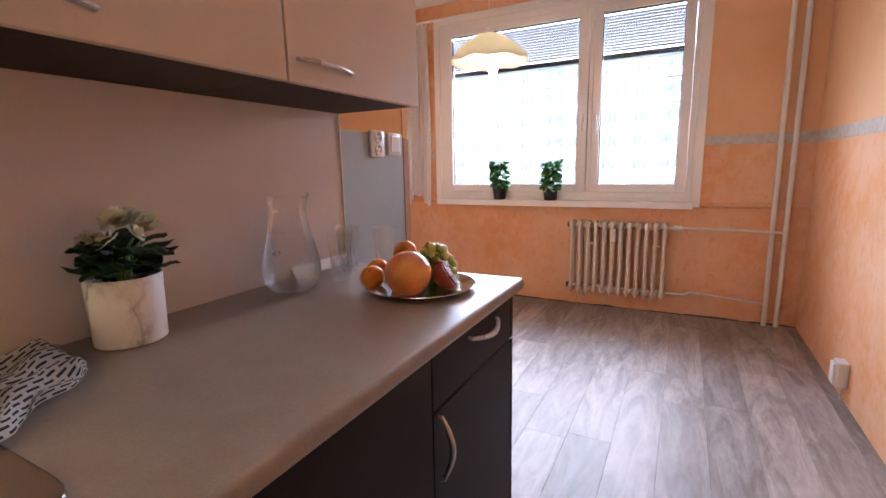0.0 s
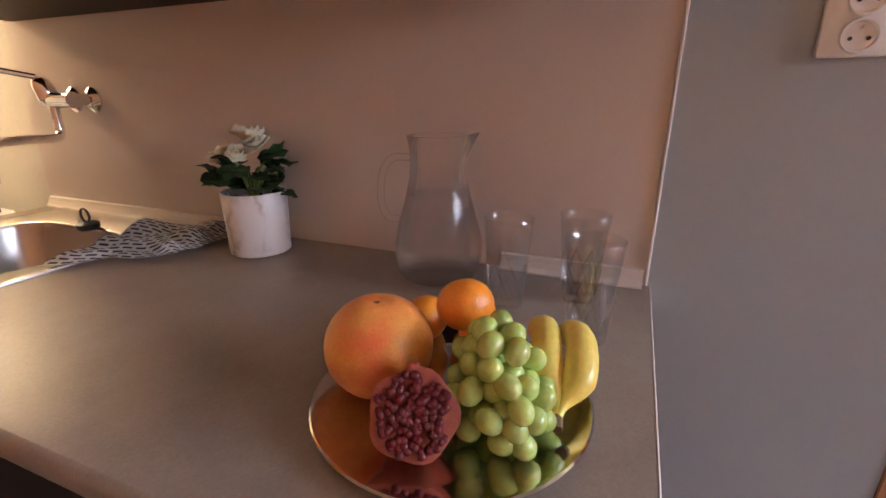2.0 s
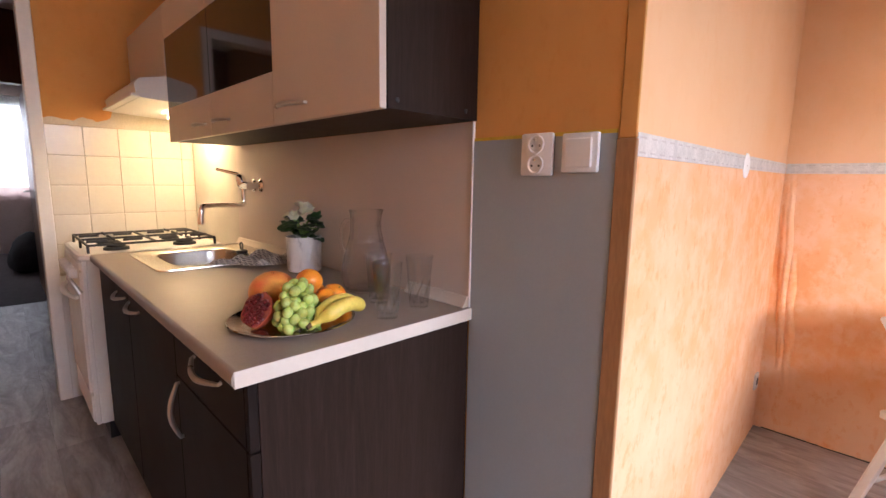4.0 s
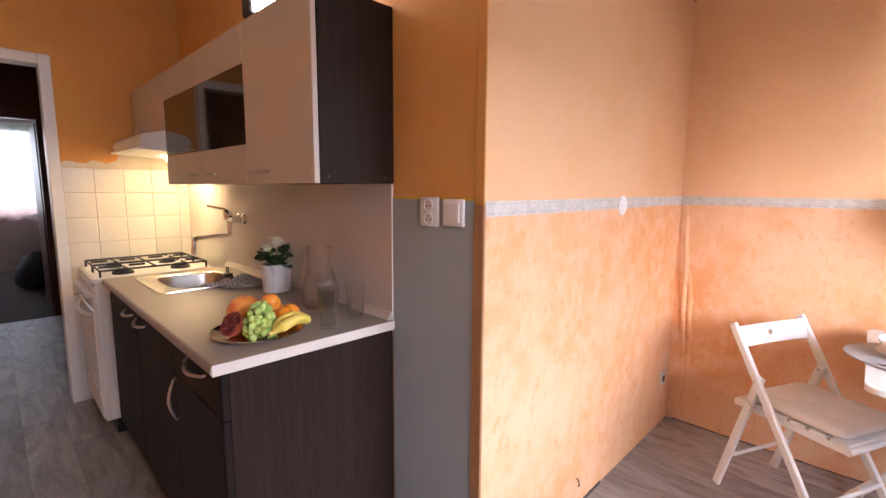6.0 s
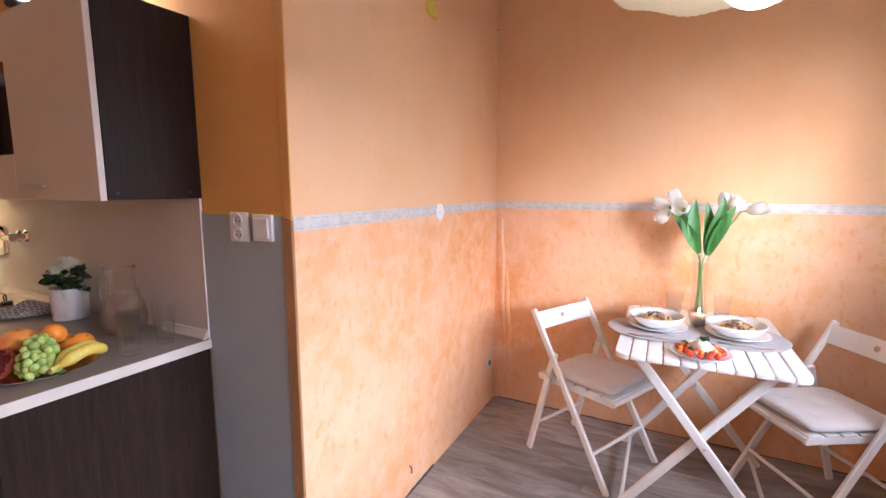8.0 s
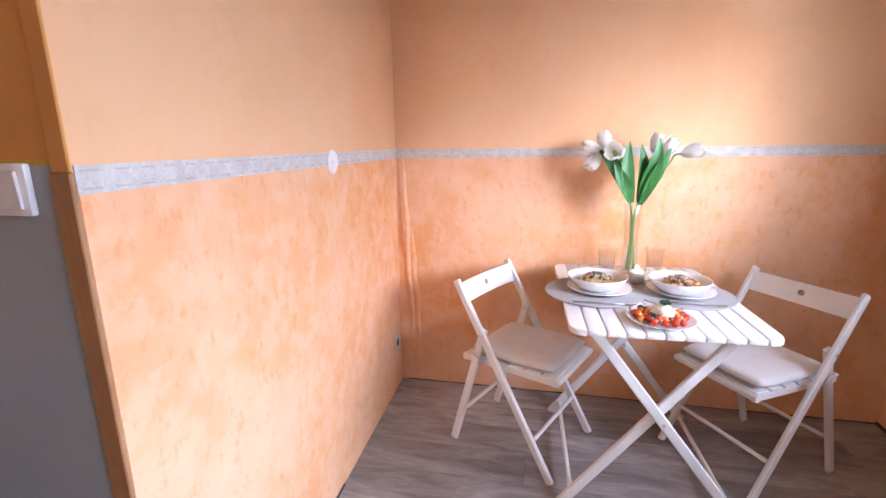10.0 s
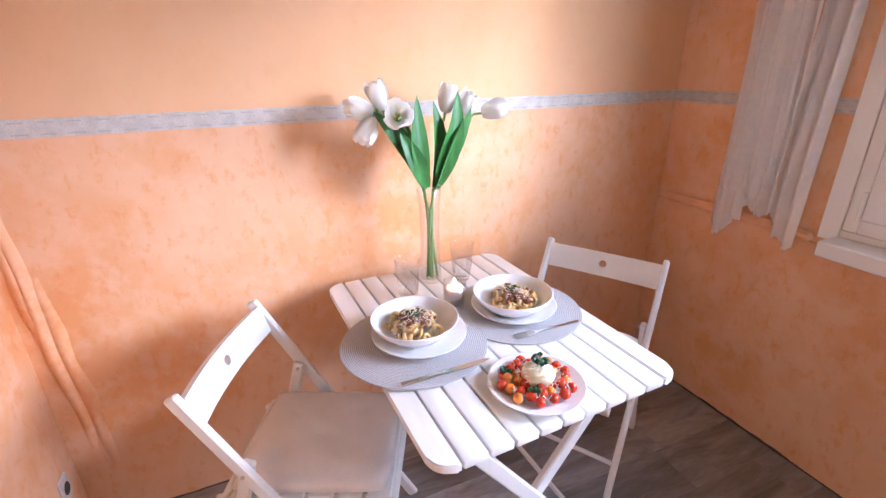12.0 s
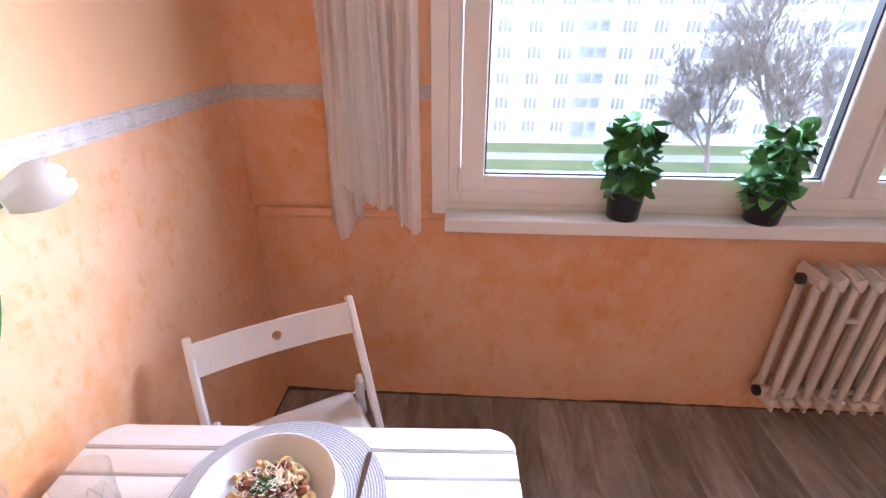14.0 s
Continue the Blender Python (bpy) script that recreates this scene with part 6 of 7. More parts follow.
def floor_socket():
    s = thing("surface_socket", "white surface-mounted socket above the floor", "wall socket", (RX, 2.79, 0.0))
    part("housing", boxes((-0.050, 0, -0.040, 0.040, 0.075, 0.205), bev=0.006), WHITE_PLASTIC, s)
    part("lid", boxes((-0.062, -0.050, -0.034, 0.034, 0.085, 0.195), bev=0.005), WHITE_PLASTIC, s)
    bm = bmesh.new()
    tube(bm, [(-0.012, 0.0, 0.0), (-0.012, 0.0, 0.075)], 0.006, 8)
    part("cable", bm, WHITE_PLASTIC, s)


floor_socket()


# ---- pendant lamp ----
def pendant():
    p = thing("pendant_lamp", "cream glass pendant lamp with lit ring tube", "lamp", (-1.080, 2.715, 0.006))

    def scallop(a, r, z):
        k = max(0.0, (r - 0.12) / 0.115)
        return r * (1 + 0.012 * k * math.cos(8 * a)), z + 0.006 * k * math.cos(8 * a) + 0.0010 * math.cos(72 * a)
    bm = bmesh.new()
    lathe(bm, [(0.028, 1.955), (0.075, 1.940), (0.130, 1.905), (0.180, 1.862), (0.222, 1.815), (0.235, 1.792), (0.231, 1.790), (0.176, 1.856), (0.127, 1.898), (0.074, 1.933), (0.028, 1.948)], 144, scallop)
    part("shade", bm, SHADE_GLASS, p, "ribbed cream glass shade", "all")
    bm = bmesh.new()
    lathe(bm, [(0, 1.99), (0.014, 1.985), (0.030, 1.96), (0.030, 1.90), (0.022, 1.88), (0, 1.88)], 20)
    part("holder", bm, WHITE_PLASTIC, p, "", True)
    bm = bmesh.new()
    tube(bm, [(0, 0, 1.98), (0, 0, CEIL_Z)], 0.003, 8)
    part("cord", bm, WHITE_PLASTIC, p)
    bm = bmesh.new()
    lathe(bm, [(0, CEIL_Z), (0.045, CEIL_Z), (0.04, CEIL_Z - 0.025), (0.01, CEIL_Z - 0.045), (0, CEIL_Z - 0.045)], 24)
    part("ceiling_rose", bm, WHITE_PLASTIC, p, "", True)
    bm = bmesh.new()
    tube(bm, [(0.01, 0.03 + 0.052 * math.cos(a), 1.772 + 0.052 * math.sin(a)) for a in (2 * math.pi * k / 28 for k in range(29))], 0.0105, 10)
    tube(bm, [(0.005, 0.01, 1.88), (0.01, 0.03, 1.80)], 0.010, 8)
    part("ring_tube", bm, TUBE_GLOW, p, "glowing white ring tube", True)


pendant()


# ---- plants on the sill ----
def leafy_plant(label, at, seed):
    rnd = random.Random(seed)
    pot = thing("plant_pot", "small black plastic plant pot on the sill", "plant pot", at, 0, "sill pots")
    bm = bmesh.new()
    lathe(bm, [(0, 0), (0.048, 0), (0.052, 0.004), (0.060, 0.092), (0.061, 0.100), (0.0575, 0.100), (0.056, 0.088), (0, 0.084)], 32)
    part("body", bm, BLACK, pot, smooth=True)
    bm = bmesh.new()
    lathe(bm, [(0, 0.088), (0.055, 0.087)], 24, lambda a, r, z: (r, z + 0.003 * math.sin(5 * a)))
    part("soil", bm, CERAMIC, pot, "pale gravel filling")
    p = thing("potted_plant", label, "plant", (at[0], at[1], at[2] + 0.088), 0, "sill plants")
    for k in range(7):
        a = rnd.uniform(0, 6.28)
        tip = Vector((0.055 * math.cos(a), 0.05 * math.sin(a), rnd.uniform(0.10, 0.19)))
        bm = bmesh.new()
        tube(bm, spline([(0.008 * math.cos(a), 0.008 * math.sin(a), 0.0), tip * 0.5 + Vector((0, 0, 0.02)), tip], 4), 0.0018, 6)
        part("stem", bm, TULIP_STEM, p)
    for k in range(115):
        a = rnd.uniform(0, 6.28)
        z = rnd.uniform(0.0, 0.235)
        rmax = 0.098 * (1 - ((z - 0.12) / 0.17) ** 2) ** 0.5
        r = rmax * rnd.uniform(0.45, 1.05)
        base = Vector((r * math.cos(a) * 0.62, r * math.sin(a) * 0.55, z))
        d = Vector((math.cos(a) * 0.7, math.sin(a) * 0.7, rnd.uniform(-1.3, 0.5)))
        s = d.cross(Vector((rnd.uniform(-0.8, 0.8), rnd.uniform(-0.8, 0.8), 1)))
        bm = bmesh.new()
        petal(bm, base, d, s, rnd.uniform(0.050, 0.072), rnd.uniform(0.044, 0.060), rnd.uniform(-0.014, 0.012), 5, 3)
        for v in bm.verts:
            v.co += Vector((0, 0, 0.007 * noise.noise(v.co * 60)))
        part("leaf", bm, PLANT_LEAF, p, "", "all")


leafy_plant("dense dark green leafy plant in black pot", (-1.457, 3.893, 0.8885), 11)
leafy_plant("bushy dark green leafy plant in black pot", (-0.998, 3.885, 0.8885), 29)

# ---- things on the worktop ----
CT = 0.8755


def jug():
    g = thing("water_jug", "clear glass water jug, more than half full", "jug", (-0.900, 0.868, CT))

    def spout(a, r, z):
        k = max(0.0, (z - 0.205) / 0.045) * max(0.0, math.cos(a - 1.60)) ** 6
        return r + 0.020 * k, z + 0.006 * k
    outer = [(0.047, 0.0), (0.058, 0.004), (0.068, 0.018), (0.0745, 0.042), (0.0750, 0.068), (0.068, 0.102), (0.0555, 0.145), (0.0470, 0.182), (0.0455, 0.208), (0.0475, 0.231), (0.0505, 0.246)]
    bm = bmesh.new()
    lathe(bm, glass_wall(outer, 0.003, 0.011), 56, spout)
    part("body", bm, GLASS, g, smooth="all")
    bm = bmesh.new()
    d = Vector((0.32, -0.95, 0))
    tube(bm, spline([d * 0.047 + Vector((0, 0, 0.212)), d * 0.075 + Vector((0, 0, 0.210)), d * 0.092 + Vector((0, 0, 0.185)), d * 0.096 + Vector((0, 0, 0.140)), d * 0.086 + Vector((0, 0, 0.112)), d * 0.066 + Vector((0, 0, 0.108))], 6), 0.0062, 12)
    part("handle", bm, GLASS, g, "curved glass handle", "all")
    w = thing("water", "still water in the glass jug", "water", (-0.900, 0.868, CT + 0.0108))
    bm = bmesh.new()
    lathe(bm, [(0, 0), (0.060, 0.0008), (0.0655, 0.0072), (0.0720, 0.0312), (0.0725, 0.0572), (0.0655, 0.0912), (0.0530, 0.1342), (0.0510, 0.1412), (0, 0.1412)], 48)
    part("water_body", bm, WATER, w, smooth=True)


jug()
tumbler("tall clear drinking glass on the worktop", (-0.848, 1.003, CT), 0.025, 0.037, 0.138, "worktop glasses", 8)
tumbler("tall clear drinking glass on the worktop", (-0.781, 1.130, CT), 0.025, 0.037, 0.138, "worktop glasses", 8)
tumbler("tall clear drinking glass near the splashback", (-0.905, 1.106, CT), 0.025, 0.037, 0.138, "worktop glasses", 8)


def flower_pot():
    p = thing("flower_pot", "white marbled ceramic pot on the worktop", "flower pot", (-0.908, 0.462, CT))
    bm = bmesh.new()
    lathe(bm, [(0, 0), (0.056, 0), (0.060, 0.003), (0.0635, 0.125), (0.0625, 0.127), (0.0595, 0.126), (0.058, 0.11), (0, 0.105)], 48)
    part("body", bm, MARBLE, p, smooth=True)
    bm = bmesh.new()
    lathe(bm, [(0, 0.110), (0.058, 0.109)], 30, lambda a, r, z: (r, z + 0.003 * math.sin(7 * a)))
    part("soil", bm, SOIL, p, "dark potting soil")
    f = thing("flowering_plant", "green begonia with cream double blossoms", "plant", (-0.908, 0.462, CT + 0.109))
    rnd = random.Random(17)
    for k in range(9):
        a = 2 * math.pi * k / 9 + rnd.uniform(-0.2, 0.2)
        tip = Vector((0.05 * math.cos(a), 0.05 * math.sin(a), rnd.uniform(0.04, 0.10)))
        bm = bmesh.new()
        tube(bm, spline([(0.005 * math.cos(a), 0.005 * math.sin(a), 0), tip * 0.5 + Vector((0, 0, 0.02)), tip], 4), 0.0025, 6)
        part("stem", bm, TULIP_STEM, f)
    for k in range(34):
        a = rnd.uniform(0, 6.28)
        z = rnd.uniform(0.004, 0.085)
        r = rnd.uniform(0.018, 0.048)
        d = Vector((math.cos(a), math.sin(a), rnd.uniform(-0.35, 0.45)))
        if d.x < 0:
            d.x *= 0.35
        s = d.cross(Vector((rnd.uniform(-0.4, 0.4), rnd.uniform(-0.4, 0.4), 1)))
        bm = bmesh.new()
        petal(bm, (r * math.cos(a) * (0.6 if math.cos(a) < 0 else 1), r * math.sin(a), z), d, s, rnd.uniform(0.046, 0.066), rnd.uniform(0.046, 0.060), rnd.uniform(-0.014, 0.012), 6, 4)
        for v in bm.verts:
            v.co += Vector((0, 0, 0.010 * noise.noise(v.co * 80)))
        part("leaf", bm, BEGONIA_LEAF, f, "", "all")
    spots = [(0.035, -0.035, 0.085, 1.0), (0.000, 0.020, 0.120, 1.1), (0.010, -0.010, 0.128, 0.9), (0.012, 0.045, 0.108, 1.0), (-0.02, 0.0, 0.115, 0.9), (0.04, 0.01, 0.095, 0.8), (0.0, -0.05, 0.090, 0.7)]
    for x, y, z, size in spots:
        bm = bmesh.new()
        for ring, (n, tilt, length) in enumerate(((6, 0.15, 0.021), (5, 0.55, 0.018), (4, 1.0, 0.014), (3, 1.3, 0.010))):
            for i in range(n):
                a = 2 * math.pi * i / n + ring * 0.5
                d = Vector((math.cos(a) * math.cos(tilt), math.sin(a) * math.cos(tilt), math.sin(tilt)))
                petal(bm, (0, 0, 0.002 * ring), d, d.cross(Vector((0, 0, 1))), length * size * 1.35, length * size * 1.28, -0.004, 4, 2)
        part("blossom", bm, BLOSSOM, f, "cream double blossom", "all", pose(x, y, z, rnd.uniform(-40, 40), rnd.uniform(0, 60), rnd.uniform(0, 360)))


flower_pot()


def tea_towel():
    """A crumpled towel between sink and pot."""
    bm = bmesh.new()
    uv = bm.loops.layers.uv.new("UVMap")
    nu, nv = 60, 40
    a0, a1, b0, b1 = Vector((-0.655, 0.165)), Vector((-0.800, 0.345)), Vector((-0.905, 0.120)), Vector((-0.965, 0.375))
    grid = []
    for i in range(nu + 1):
        u = i / nu
        row = []
        for j in range(nv + 1):
            v = j / nv
            p = (a0.lerp(a1, u)).lerp(b0.lerp(b1, u), v)
            wig = 0.012 * noise.noise((u * 5, v * 3, 1.7))
            edge = min(1, 6 * min(u, 1 - u, v, 1 - v) + 0.15)
            ridge = 0.014 * abs(math.sin(v * 9 + 2.2 * noise.noise((u * 2, v * 2, 0.3)))) + 0.018 * max(0, noise.noise((u * 3.2, v * 3.4, 5.1)) + 0.25) + 0.012 * v
            row.append((bm.verts.new((p.x + wig, p.y + wig, 0.8845 + ridge * edge)), u * 0.26, v * 0.34))
        grid.append(row)
    for i in range(nu):
        for j in range(nv):
            quad = (grid[i][j], grid[i + 1][j], grid[i + 1][j + 1], grid[i][j + 1])
            f = bm.faces.new([q[0] for q in quad])
            for loop, q in zip(f.loops, quad):
                loop[uv].uv = (q[1], q[2])
    bmesh.ops.solidify(bm, geom=bm.faces[:], thickness=0.002)
    solo("tea_towel", bm, CLOTH, "crumpled white tea towel with dark dashes", "towel", smooth="all")


tea_towel()


# ---- fruit tray ----
TRAY = Vector((-0.590, 1.011, CT))


def fruit_tray():
    t = thing("serving_tray", "round polished steel tray holding fruit", "tray", TRAY)
    bm = bmesh.new()
    lathe(bm, [(0, 0.002), (0.106, 0.002), (0.116, 0.0035), (0.139, 0.0125), (0.143, 0.0135), (0.145, 0.012), (0.142, 0.010), (0.118, 0.001), (0.104, 0.0), (0, 0.0)], 72)
    part("dish", bm, surface("polished_steel", (0.60, 0.58, 0.56), (0.66, 0.64, 0.62), 0.11, 1.0, 3, 60, 0.0, rough_var=0.03), t, smooth=True)


fruit_tray()
FZ = CT + 0.0025


def round_fruit(name, label, category, at, r, material, squash=0.94, group="", turn=(0, 0, 0)):
    f = thing(name, label, category, at, 0, group)
    bm = bmesh.new()

    def lump(a, rr, z):
        k = 1 + 0.018 * noise.noise((math.cos(a) * 1.5, math.sin(a) * 1.5, z / r + at[0] * 50))
        return rr * k, z * k
    prof = []
    for i in range(25):
        th = math.pi * i / 24
        dip = 0.10 * math.exp(-(th / 0.16) ** 2)
        prof.append((r * math.sin(th), r * squash * (math.cos(th) - dip)))
    lathe(bm, prof, 40, lump)
    part("fruit_body", bm, material, f, "", "all", pose(0, 0, 0, *turn))
    bm = bmesh.new()
    lathe(bm, [(0, r * squash * 0.93), (0.0028, r * squash * 0.925), (0.0045, r * squash * 0.895)], 8)
    part("stalk_end", bm, STEM_BROWN, f, "small brown stalk end", False, pose(0, 0, 0, *turn))
    return f


round_fruit("grapefruit", "large orange grapefruit with pink blush", "fruit", (-0.580, 0.933, FZ + 0.054), 0.058, GRAPEFRUIT_PEEL)
round_fruit("orange", "bright orange mandarin on top of the pile", "fruit", (-0.636, 1.010, FZ + 0.090), 0.0315, ORANGE_PEEL, 0.9, "mandarins", (20, -25, 0))
round_fruit("orange", "bright orange mandarin low in the pile", "fruit", (-0.690, 0.936, FZ + 0.0330), 0.0315, ORANGE_PEEL, 0.9, "mandarins", (40, 10, 0))
round_fruit("orange", "bright orange mandarin low in the pile", "fruit", (-0.713, 0.994, FZ + 0.0390), 0.0315, ORANGE_PEEL, 0.9, "mandarins", (-30, -20, 0))
round_fruit("orange", "bright orange mandarin low in the pile", "fruit", (-0.668, 1.022, FZ + 0.040), 0.0300, ORANGE_PEEL, 0.9, "mandarins", (10, 40, 0))


def pomegranate():
    p = thing("pomegranate_half", "cut pomegranate half showing dark red seeds", "fruit", (-0.505, 1.009, FZ + 0.042), 0)
    m = look((0, 0, 0), (-0.80, -0.35, -0.55))
    r = 0.040
    rnd = random.Random(6)
    bm = bmesh.new()
    lathe(bm, [(r * math.cos(math.pi / 2 * i / 10), -r * 1.02 * math.sin(math.pi / 2 * i / 10)) for i in range(11)], 32, lambda a, rr, z: (rr * (1 + 0.05 * math.cos(5 * a)), z))
    part("skin", bm, POM_SKIN, p, "", "all", m)
    bm = bmesh.new()
    lathe(bm, [(r * 1.0, 0.0), (r * 0.93, 0.001), (r * 0.5, -0.001), (0, 0.0)], 32, lambda a, rr, z: (rr * (1 + 0.05 * math.cos(5 * a)), z))
    part("pith", bm, POM_FLESH, p, "pink pith", "all", m)
    for sector in range(5):
        for k in range(34):
            a = 2 * math.pi * (sector + rnd.uniform(0.09, 0.91)) / 5
            rr = r * rnd.uniform(0.12, 0.88)
            bm = bmesh.new()
            bmesh.ops.create_icosphere(bm, subdivisions=2, radius=0.0042 * rnd.uniform(0.8, 1.15))
            part("seed", bm, ARIL, p, "", "all", m @ pose(rr * math.cos(a), rr * math.sin(a), rnd.uniform(0, 0.002)))
    bm = bmesh.new()
    tube(bm, [m @ Vector((0, r * 0.95, -0.008)), m @ Vector((0, r * 1.12, -0.006))], [0.008, 0.005], 10)
    part("crown", bm, POM_SKIN, p, "", True)


pomegranate()


def grapes():
    g = thing("grape_bunch", "bunch of plump green grapes", "fruit", (-0.577, 1.064, FZ))
    rnd = random.Random(12)
    base = bmesh.new()
    bmesh.ops.create_uvsphere(base, u_segments=16, v_segments=10, radius=0.0118)
    for v in base.verts:
        v.co.z *= 1.18
    mesh = mesh_of("grape", base, GRAPE, "all")
    spots, tries = [], 0
    while len(spots) < 84 and tries < 20000:
        tries += 1
        u, v, h = rnd.uniform(-1, 1), rnd.uniform(-1, 1), rnd.random()
        if u * u + v * v > 1:
            continue
        top = 0.096 * (1 - 0.72 * (u * u + v * v)) + 0.012
        q = Vector((0.055 * u, 0.044 * v, 0.012 + h * (top - 0.012)))
        q = Vector((q.x * 0.75 - q.y * 0.66, q.x * 0.66 + q.y * 0.75, q.z))
        if all((q - o).length > 0.0185 for o in spots):
            spots.append(q)
    for q in spots:
        ob = new("grape", mesh)
        ob.parent = g
        ob.matrix_local = pose(*q, rnd.uniform(-70, 70), rnd.uniform(-70, 70), rnd.uniform(0, 360))
    bm = bmesh.new()
    tube(bm, spline([(-0.02, -0.01, 0.06), (-0.025, -0.005, 0.085), (-0.036, 0.0, 0.096)], 5), 0.002, 6)
    part("stalk", bm, STEM_BROWN, g, "thin brown stalk")


grapes()


def bananas():
    for dy, side in ((-0.016, -1), (0.014, 1)):
        b = thing("banana", "small ripe yellow banana on the tray", "fruit", (-0.652, 1.110 + dy, FZ + 0.004), 0, "bananas")
        line = spline([(0.078, 0.012 - dy * 0.95, 0.014), (0.058, 0.014 - dy * 0.75, 0.022), (0.036, 0.012, 0.034), (0.004, 0.008 + side * 0.003, 0.046), (-0.030, 0.0 + side * 0.003, 0.046), (-0.056, -0.010 + side * 0.002, 0.034), (-0.068, -0.016, 0.024)], 5)
        n = len(line) - 1
        rs = [0.0042 + 0.0132 * min(1, max(0, i / n - 0.10) * 4.2) ** 1.1 if i / n < 0.5 else 0.004 + 0.013 * min(1, (1 - i / n) * 5) ** 0.7 for i in range(n + 1)]
        bm = bmesh.new()
        tube(bm, line, rs, 12)
        part("skin", bm, BANANA, b, smooth="all")
        bm = bmesh.new()
        tube(bm, [line[0] + Vector((0.008, 0.002, -0.003)), line[0], line[1]], [0.0055, 0.006, 0.0052], 8)
        part("stalk_end", bm, BANANA_TIP, b, "dark brown stalk end", True)


bananas()

# ---- outside ----
GROUND_Z = -12.2
struct("ground", surface("winter_grass", (0.11, 0.15, 0.05), (0.18, 0.21, 0.08), 0.9, 0, 0.3, 8, 0.3), "grassy ground between the blocks", "ground", (-600, 600, -600, 700, GROUND_Z - 0.2, GROUND_Z))
struct("pavement", surface("pale_paving", (0.30, 0.30, 0.29), (0.38, 0.37, 0.36), 0.9, 0, 0.5, 10, 0.2), "pale paved path before the block", "pavement", (-80, 80, 53.0, 56.0, GROUND_Z, GROUND_Z + 0.02))


def block_of_flats():
    """A long panel block opposite: storeys, loggias and three-light windows."""
    b = thing("apartment_building", "long white panel block with rows of windows", "building", (0, 61.0, GROUND_Z))
    wall = surface("pale_facade", (0.60, 0.59, 0.58), (0.66, 0.65, 0.64), 0.85, 0, 0.4, 6, 0.1)
    dark = surface("facade_window_glass", (0.16, 0.16, 0.18), (0.34, 0.34, 0.36), 0.4, 0, 1, 20, 0.0)
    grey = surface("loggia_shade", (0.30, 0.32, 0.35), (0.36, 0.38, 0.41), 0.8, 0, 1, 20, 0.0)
    part("wall", boxes((-60, 60, 0, 12, 0.0, 25.4)), wall, b)
    part("roof_edge", boxes((-60.3, 60.3, -0.3, 12.3, 25.4, 25.9)), grey, b)
    pane = bmesh.new()
    for i in range(3):
        box(pane, -0.80 + i * 0.56, -0.80 + i * 0.56 + 0.40, -0.04, 0.02, 0.0, 1.30)
    window_mesh = mesh_of("window", pane, dark)
    # flat panel without a recess; the loggia's shade is put into its grey
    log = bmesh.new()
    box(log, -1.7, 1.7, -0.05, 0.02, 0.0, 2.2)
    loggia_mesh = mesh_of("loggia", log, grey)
    rail = bmesh.new()
    box(rail, -1.75, 1.75, -0.45, -0.38, 0.0, 1.0)
    rail_mesh = mesh_of("balcony_front", rail, wall)
    glazing = bmesh.new()
    box(glazing, -1.2, 0.2, -0.10, -0.06, 0.3, 2.0)
    box(glazing, 0.5, 1.5, -0.10, -0.06, 0.9, 2.0)
    glazing_mesh = mesh_of("window", glazing, dark)
    for storey in range(9):
        z = 0.5 + storey * 2.8
        for bay in range(-4, 5):
            x0 = bay * 14.0 - 2.0
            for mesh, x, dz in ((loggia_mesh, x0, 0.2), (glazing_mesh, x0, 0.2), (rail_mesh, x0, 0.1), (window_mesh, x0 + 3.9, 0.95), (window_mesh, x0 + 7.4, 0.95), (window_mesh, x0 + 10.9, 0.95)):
                if mesh is rail_mesh and storey == 0:
                    continue
                ob = new(mesh.name, mesh)
                ob.parent = b
                ob.matrix_local = pose(x, 0, z + dz)


block_of_flats()


def bare_tree(at, height, seed):
    """A leafless tree: a tapered trunk with limbs and many thin twigs."""
    rnd = random.Random(seed)
    t = thing("tree", "tall bare winter tree with fine twigs", "tree", at)
    trunk, twigs = bmesh.new(), bmesh.new()

    def grow(p, d, length, r, level):
        n = 4
        pts = [p]
        for i in range(n):
            d = (d + Vector((rnd.uniform(-1, 1), rnd.uniform(-1, 1), rnd.uniform(-0.3, 0.6))) * 0.13).normalized()
            pts.append(pts[-1] + d * length / n)
        tube(trunk if level < 2 else twigs, pts, [max(0.011, r * (1 - 0.55 * i / n)) for i in range(n + 1)], 6 if level < 2 else 3, False)
        if level >= 6:
            return
        for k in range(4 if level < 4 else 3):
            q = pts[rnd.randint(1, n)]
            a = rnd.uniform(0, 6.28)
            out = (d + Vector((math.cos(a), math.sin(a), rnd.uniform(-0.1, 0.7))) * rnd.uniform(0.6, 1.1)).normalized()
            grow(q, out, length * rnd.uniform(0.5, 0.72), r * 0.42, level + 1)
        grow(pts[-1], d, length * 0.7, r * 0.42, level + 1)
    grow(Vector((0, 0, 0)), Vector((0, 0, 1)), height * 0.38, height * 0.022, 0)
    bark = surface("grey_bark", (0.16, 0.13, 0.11), (0.24, 0.20, 0.17), 0.9, 0, 2, 20, 0.3)
    part("trunk", trunk, bark, t)
    tagged(part("crown", twigs, bark, t, "fine bare twigs"), kind="stuff")


bare_tree((20.0, 35.0, GROUND_Z), 19.0, 3)
bare_tree((20.5, 46.0, GROUND_Z), 14.0, 7)

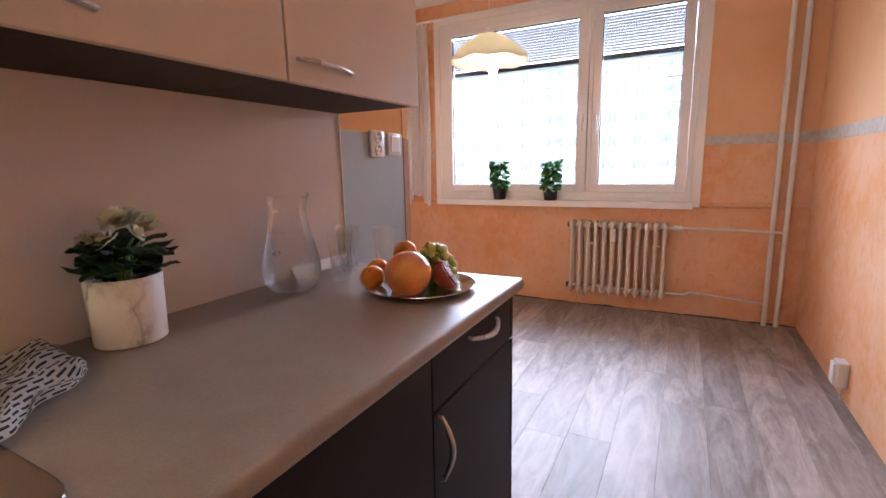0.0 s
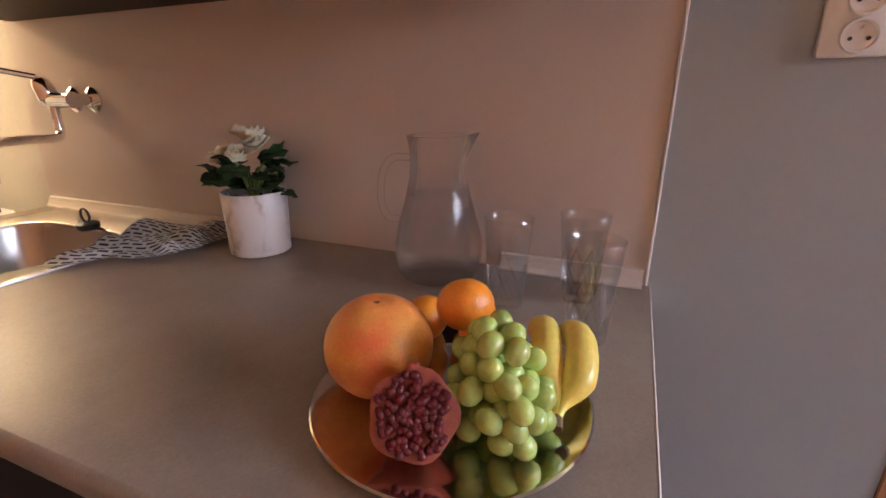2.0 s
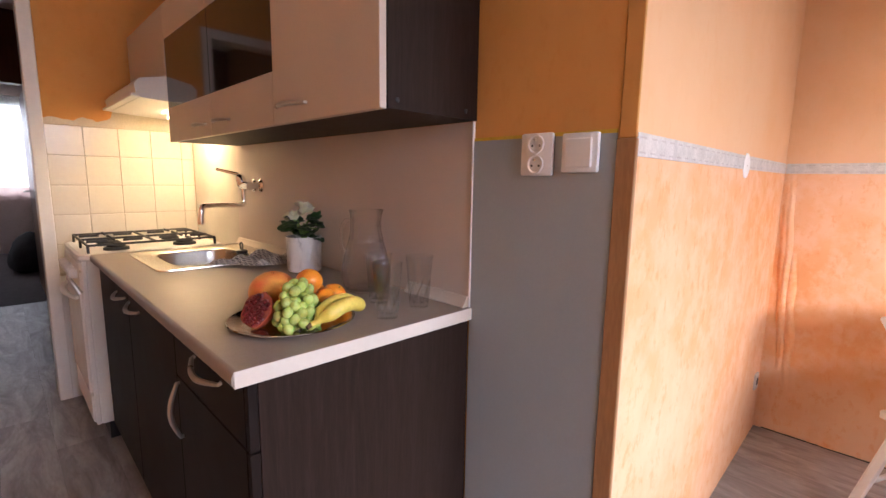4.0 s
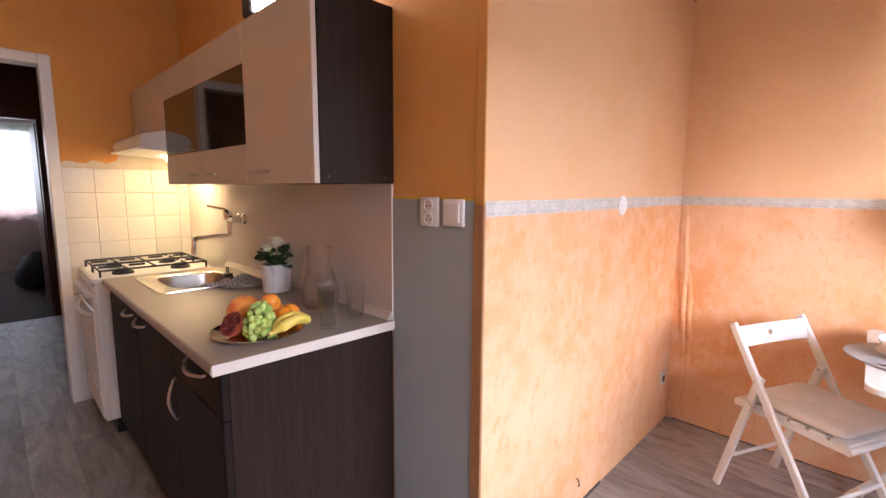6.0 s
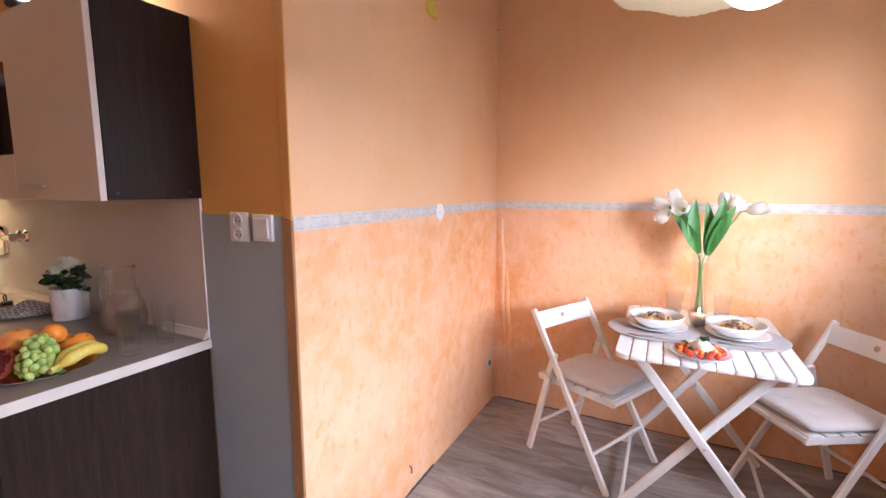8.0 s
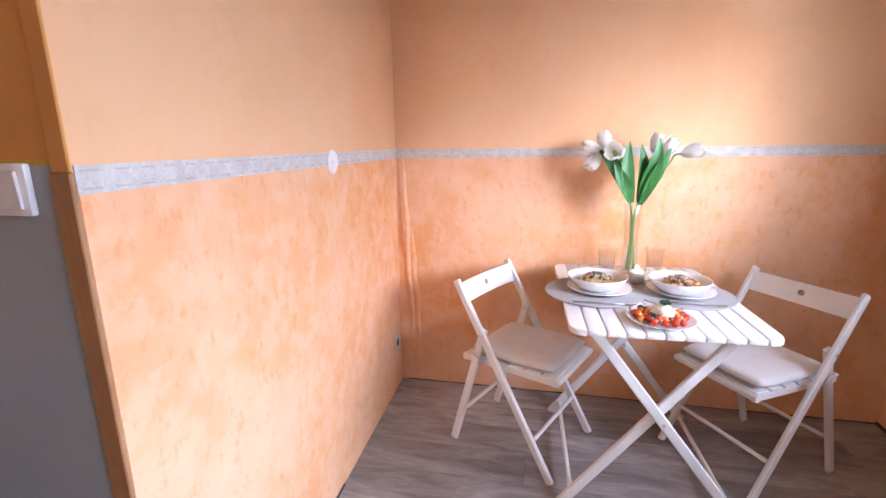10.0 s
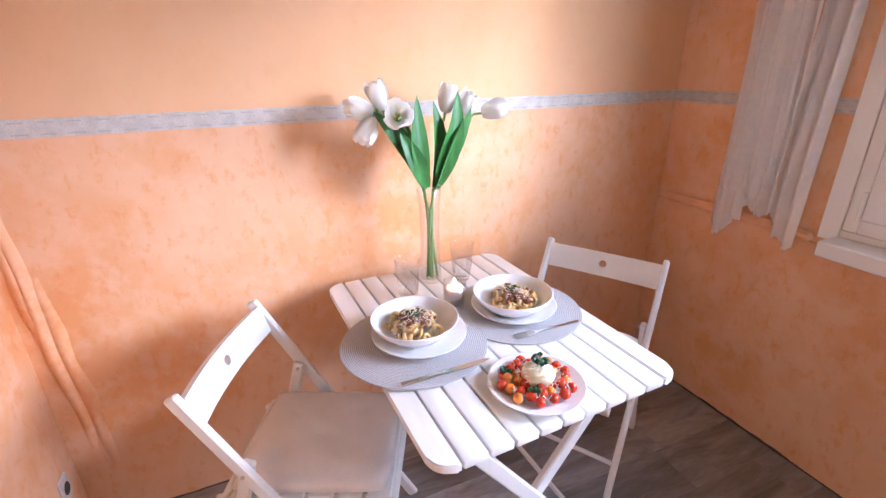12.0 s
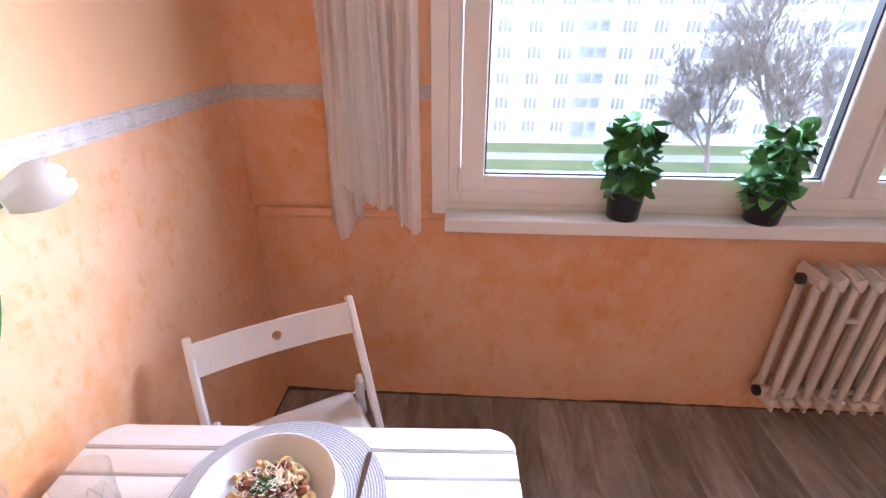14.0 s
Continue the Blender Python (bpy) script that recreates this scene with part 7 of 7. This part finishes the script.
# ---- far room seen through the doorway ----
far_window = thing("window_2", "bright far window with sheer curtain", "window", kind="structure")
part("window_frame", boxes((-0.9, -0.84, -7.50, -7.44, 0.85, 2.25), (1.34, 1.4, -7.50, -7.44, 0.85, 2.25), (-0.84, 1.34, -7.50, -7.44, 0.85, 0.91), (-0.84, 1.34, -7.50, -7.44, 2.19, 2.25), (0.30, 0.36, -7.50, -7.44, 0.91, 2.19)), WHITE_PLASTIC, far_window)
far_pane = part("pane", boxes((-0.84, 0.30, -7.48, -7.476, 0.91, 2.19), (0.36, 1.34, -7.48, -7.476, 0.91, 2.19)), PANE, far_window)
far_pane.visible_shadow = False


def far_curtain():
    c = thing("sheer_curtain", "sheer white curtain with pinkish hem, far window", "curtain")

    def hang(top, low, wave):
        bm = bmesh.new()
        nu, nv = 200, 6
        grid = []
        for i in range(nu + 1):
            u = i / nu
            grid.append([bm.verts.new((-1.0 + 2.5 * u, -7.38 + 0.02 * math.sin(u * 70), top + (low + wave * math.sin(u * 31) - top) * j / nv)) for j in range(nv + 1)])
        for a, b in zip(grid, grid[1:]):
            for j in range(nv):
                bm.faces.new((a[j], a[j + 1], b[j + 1], b[j]))
        return bm
    part("fabric", hang(2.3, 1.0, 0.0), sheer("far_sheer", (0.90, 0.90, 0.92), 0.25), c, smooth="all")
    part("hem", hang(1.0, 0.80, 0.015), sheer("far_hem", (0.62, 0.46, 0.42), 0.05), c, "pinkish gathered hem", smooth="all")
    bm = bmesh.new()
    tube(bm, [(-1.4, -7.38, 2.31), (1.7, -7.38, 2.31)], 0.012, 8)
    part("rod", bm, WHITE_PLASTIC, c)


far_curtain()


def brown_door():
    """The hall door standing open against the hall wall."""
    d = thing("brown_door", "dark brown varnished door standing open", "door", (-0.41, -3.83, 0), 0)
    part("leaf", boxes((-0.02, 0.02, -0.80, 0.0, 0.01, 1.98), bev=0.003), BROWN_DOOR, d)
    bm = bmesh.new()
    tube(bm, [(0.02, -0.72, 1.02), (0.065, -0.72, 1.02), (0.068, -0.70, 1.02), (0.068, -0.60, 1.02)], 0.009, 8)
    part("handle", bm, SATIN, d, "metal lever handle", True)


brown_door()
bm = bmesh.new()
bmesh.ops.create_icosphere(bm, subdivisions=3, radius=0.22)
for v in bm.verts:
    v.co = Vector((v.co.x * 0.9, v.co.y * 1.2, max(-0.19, v.co.z * (1.3 if v.co.z > 0 else 1)))) * (1 + 0.3 * noise.noise(v.co * 5))
solo("dark_bag", bm, FABRIC_DARK, "dark cloth bag slumped on the carpet", "bag", smooth="all", m=pose(-0.35, -5.6, 0.20))

# ---- dark strips for the open joint where the wallpaper ends above the floor ----
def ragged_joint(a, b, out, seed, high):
    """A dark uneven strip along the foot of a wall, from a to b; its colour stands for the shade in an open gap."""
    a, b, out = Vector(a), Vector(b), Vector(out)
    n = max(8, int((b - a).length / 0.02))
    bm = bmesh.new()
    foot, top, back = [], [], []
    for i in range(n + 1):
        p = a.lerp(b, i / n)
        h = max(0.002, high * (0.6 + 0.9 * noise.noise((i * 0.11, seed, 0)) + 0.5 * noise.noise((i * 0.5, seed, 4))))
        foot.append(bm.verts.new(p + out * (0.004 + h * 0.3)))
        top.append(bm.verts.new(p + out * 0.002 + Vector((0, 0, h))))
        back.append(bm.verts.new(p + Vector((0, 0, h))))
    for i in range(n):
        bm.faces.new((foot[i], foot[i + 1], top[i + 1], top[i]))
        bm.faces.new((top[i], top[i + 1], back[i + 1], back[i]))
    solo("dark_gap_strip", bm, DARK_BASE, "dark ragged strip for the gap under the torn wallpaper", "wall joint", kind="structure")


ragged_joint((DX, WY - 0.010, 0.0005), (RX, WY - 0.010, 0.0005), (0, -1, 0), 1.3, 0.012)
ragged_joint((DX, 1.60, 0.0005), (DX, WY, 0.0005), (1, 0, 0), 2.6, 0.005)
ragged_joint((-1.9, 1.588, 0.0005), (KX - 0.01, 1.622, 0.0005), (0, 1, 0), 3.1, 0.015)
bm = bmesh.new()
tube(bm, [(0, 0, 0), (0.0, 0.025, 0.003)], [0.0016, 0.0016], 6)
lathe(bm, [(0, 0.001), (0.0035, 0.001), (0.0035, 0), (0, 0)], 10, at=(0, 0.025, 0.003))
solo("nail", bm, BLACK_IRON, "small dark nail high in the wall corner", "nail", m=pose(-2.755, 1.5605, 2.34))

# ---- tiles and floor planks ----
TW = 0.1535
tile_meshes = {}
for col in range(5):
    x1 = -0.318 - col * TW
    x0 = max(x1 - TW, -1.0)
    for row in range(5):
        z1 = 1.461 - row * TW
        if x1 - x0 < 0.02:
            continue
        key = round(x1 - x0, 4)
        if key not in tile_meshes:
            bm = bmesh.new()
            box(bm, 0.0015, key - 0.0015, 0, 0.0055, 0.0015, TW - 0.0015, 0.0018)
            tile_meshes[key] = mesh_of("tile", bm, TILE)
        ob = new("tile", tile_meshes[key])
        ob.parent = wall_tiled
        ob.matrix_local = pose(x0, TY + 0.0045, z1 - TW, random.uniform(-0.25, 0.25), 0, random.uniform(-0.25, 0.25))

PW, PL = 0.184, 1.22
plank_meshes = {}
prng = random.Random(2)
cols = int((0.80 - DX) / PW) + 1
for c in range(cols):
    x0 = DX + c * PW
    x1 = min(x0 + PW, RX)
    y = HALL_END - prng.uniform(0, PL)
    while y < WY:
        ya, yb = max(y, HALL_END, (1.50 if x1 < KX - 0.02 else HALL_END)), min(y + PL, WY)
        y += PL
        if yb - ya < 0.03 or x1 - x0 < 0.02:
            continue
        key = (round(x1 - x0, 3), round(yb - ya, 3))
        if key not in plank_meshes:
            bm = bmesh.new()
            box(bm, 0.0004, key[0] - 0.0004, 0.0004, key[1] - 0.0004, -0.004, 0.0, 0.0006)
            plank_meshes[key] = mesh_of("plank", bm, FLOOR_WOOD)
        ob = new("plank", plank_meshes[key])
        ob.parent = floor
        ob.matrix_local = pose(x0, ya, 0.0)
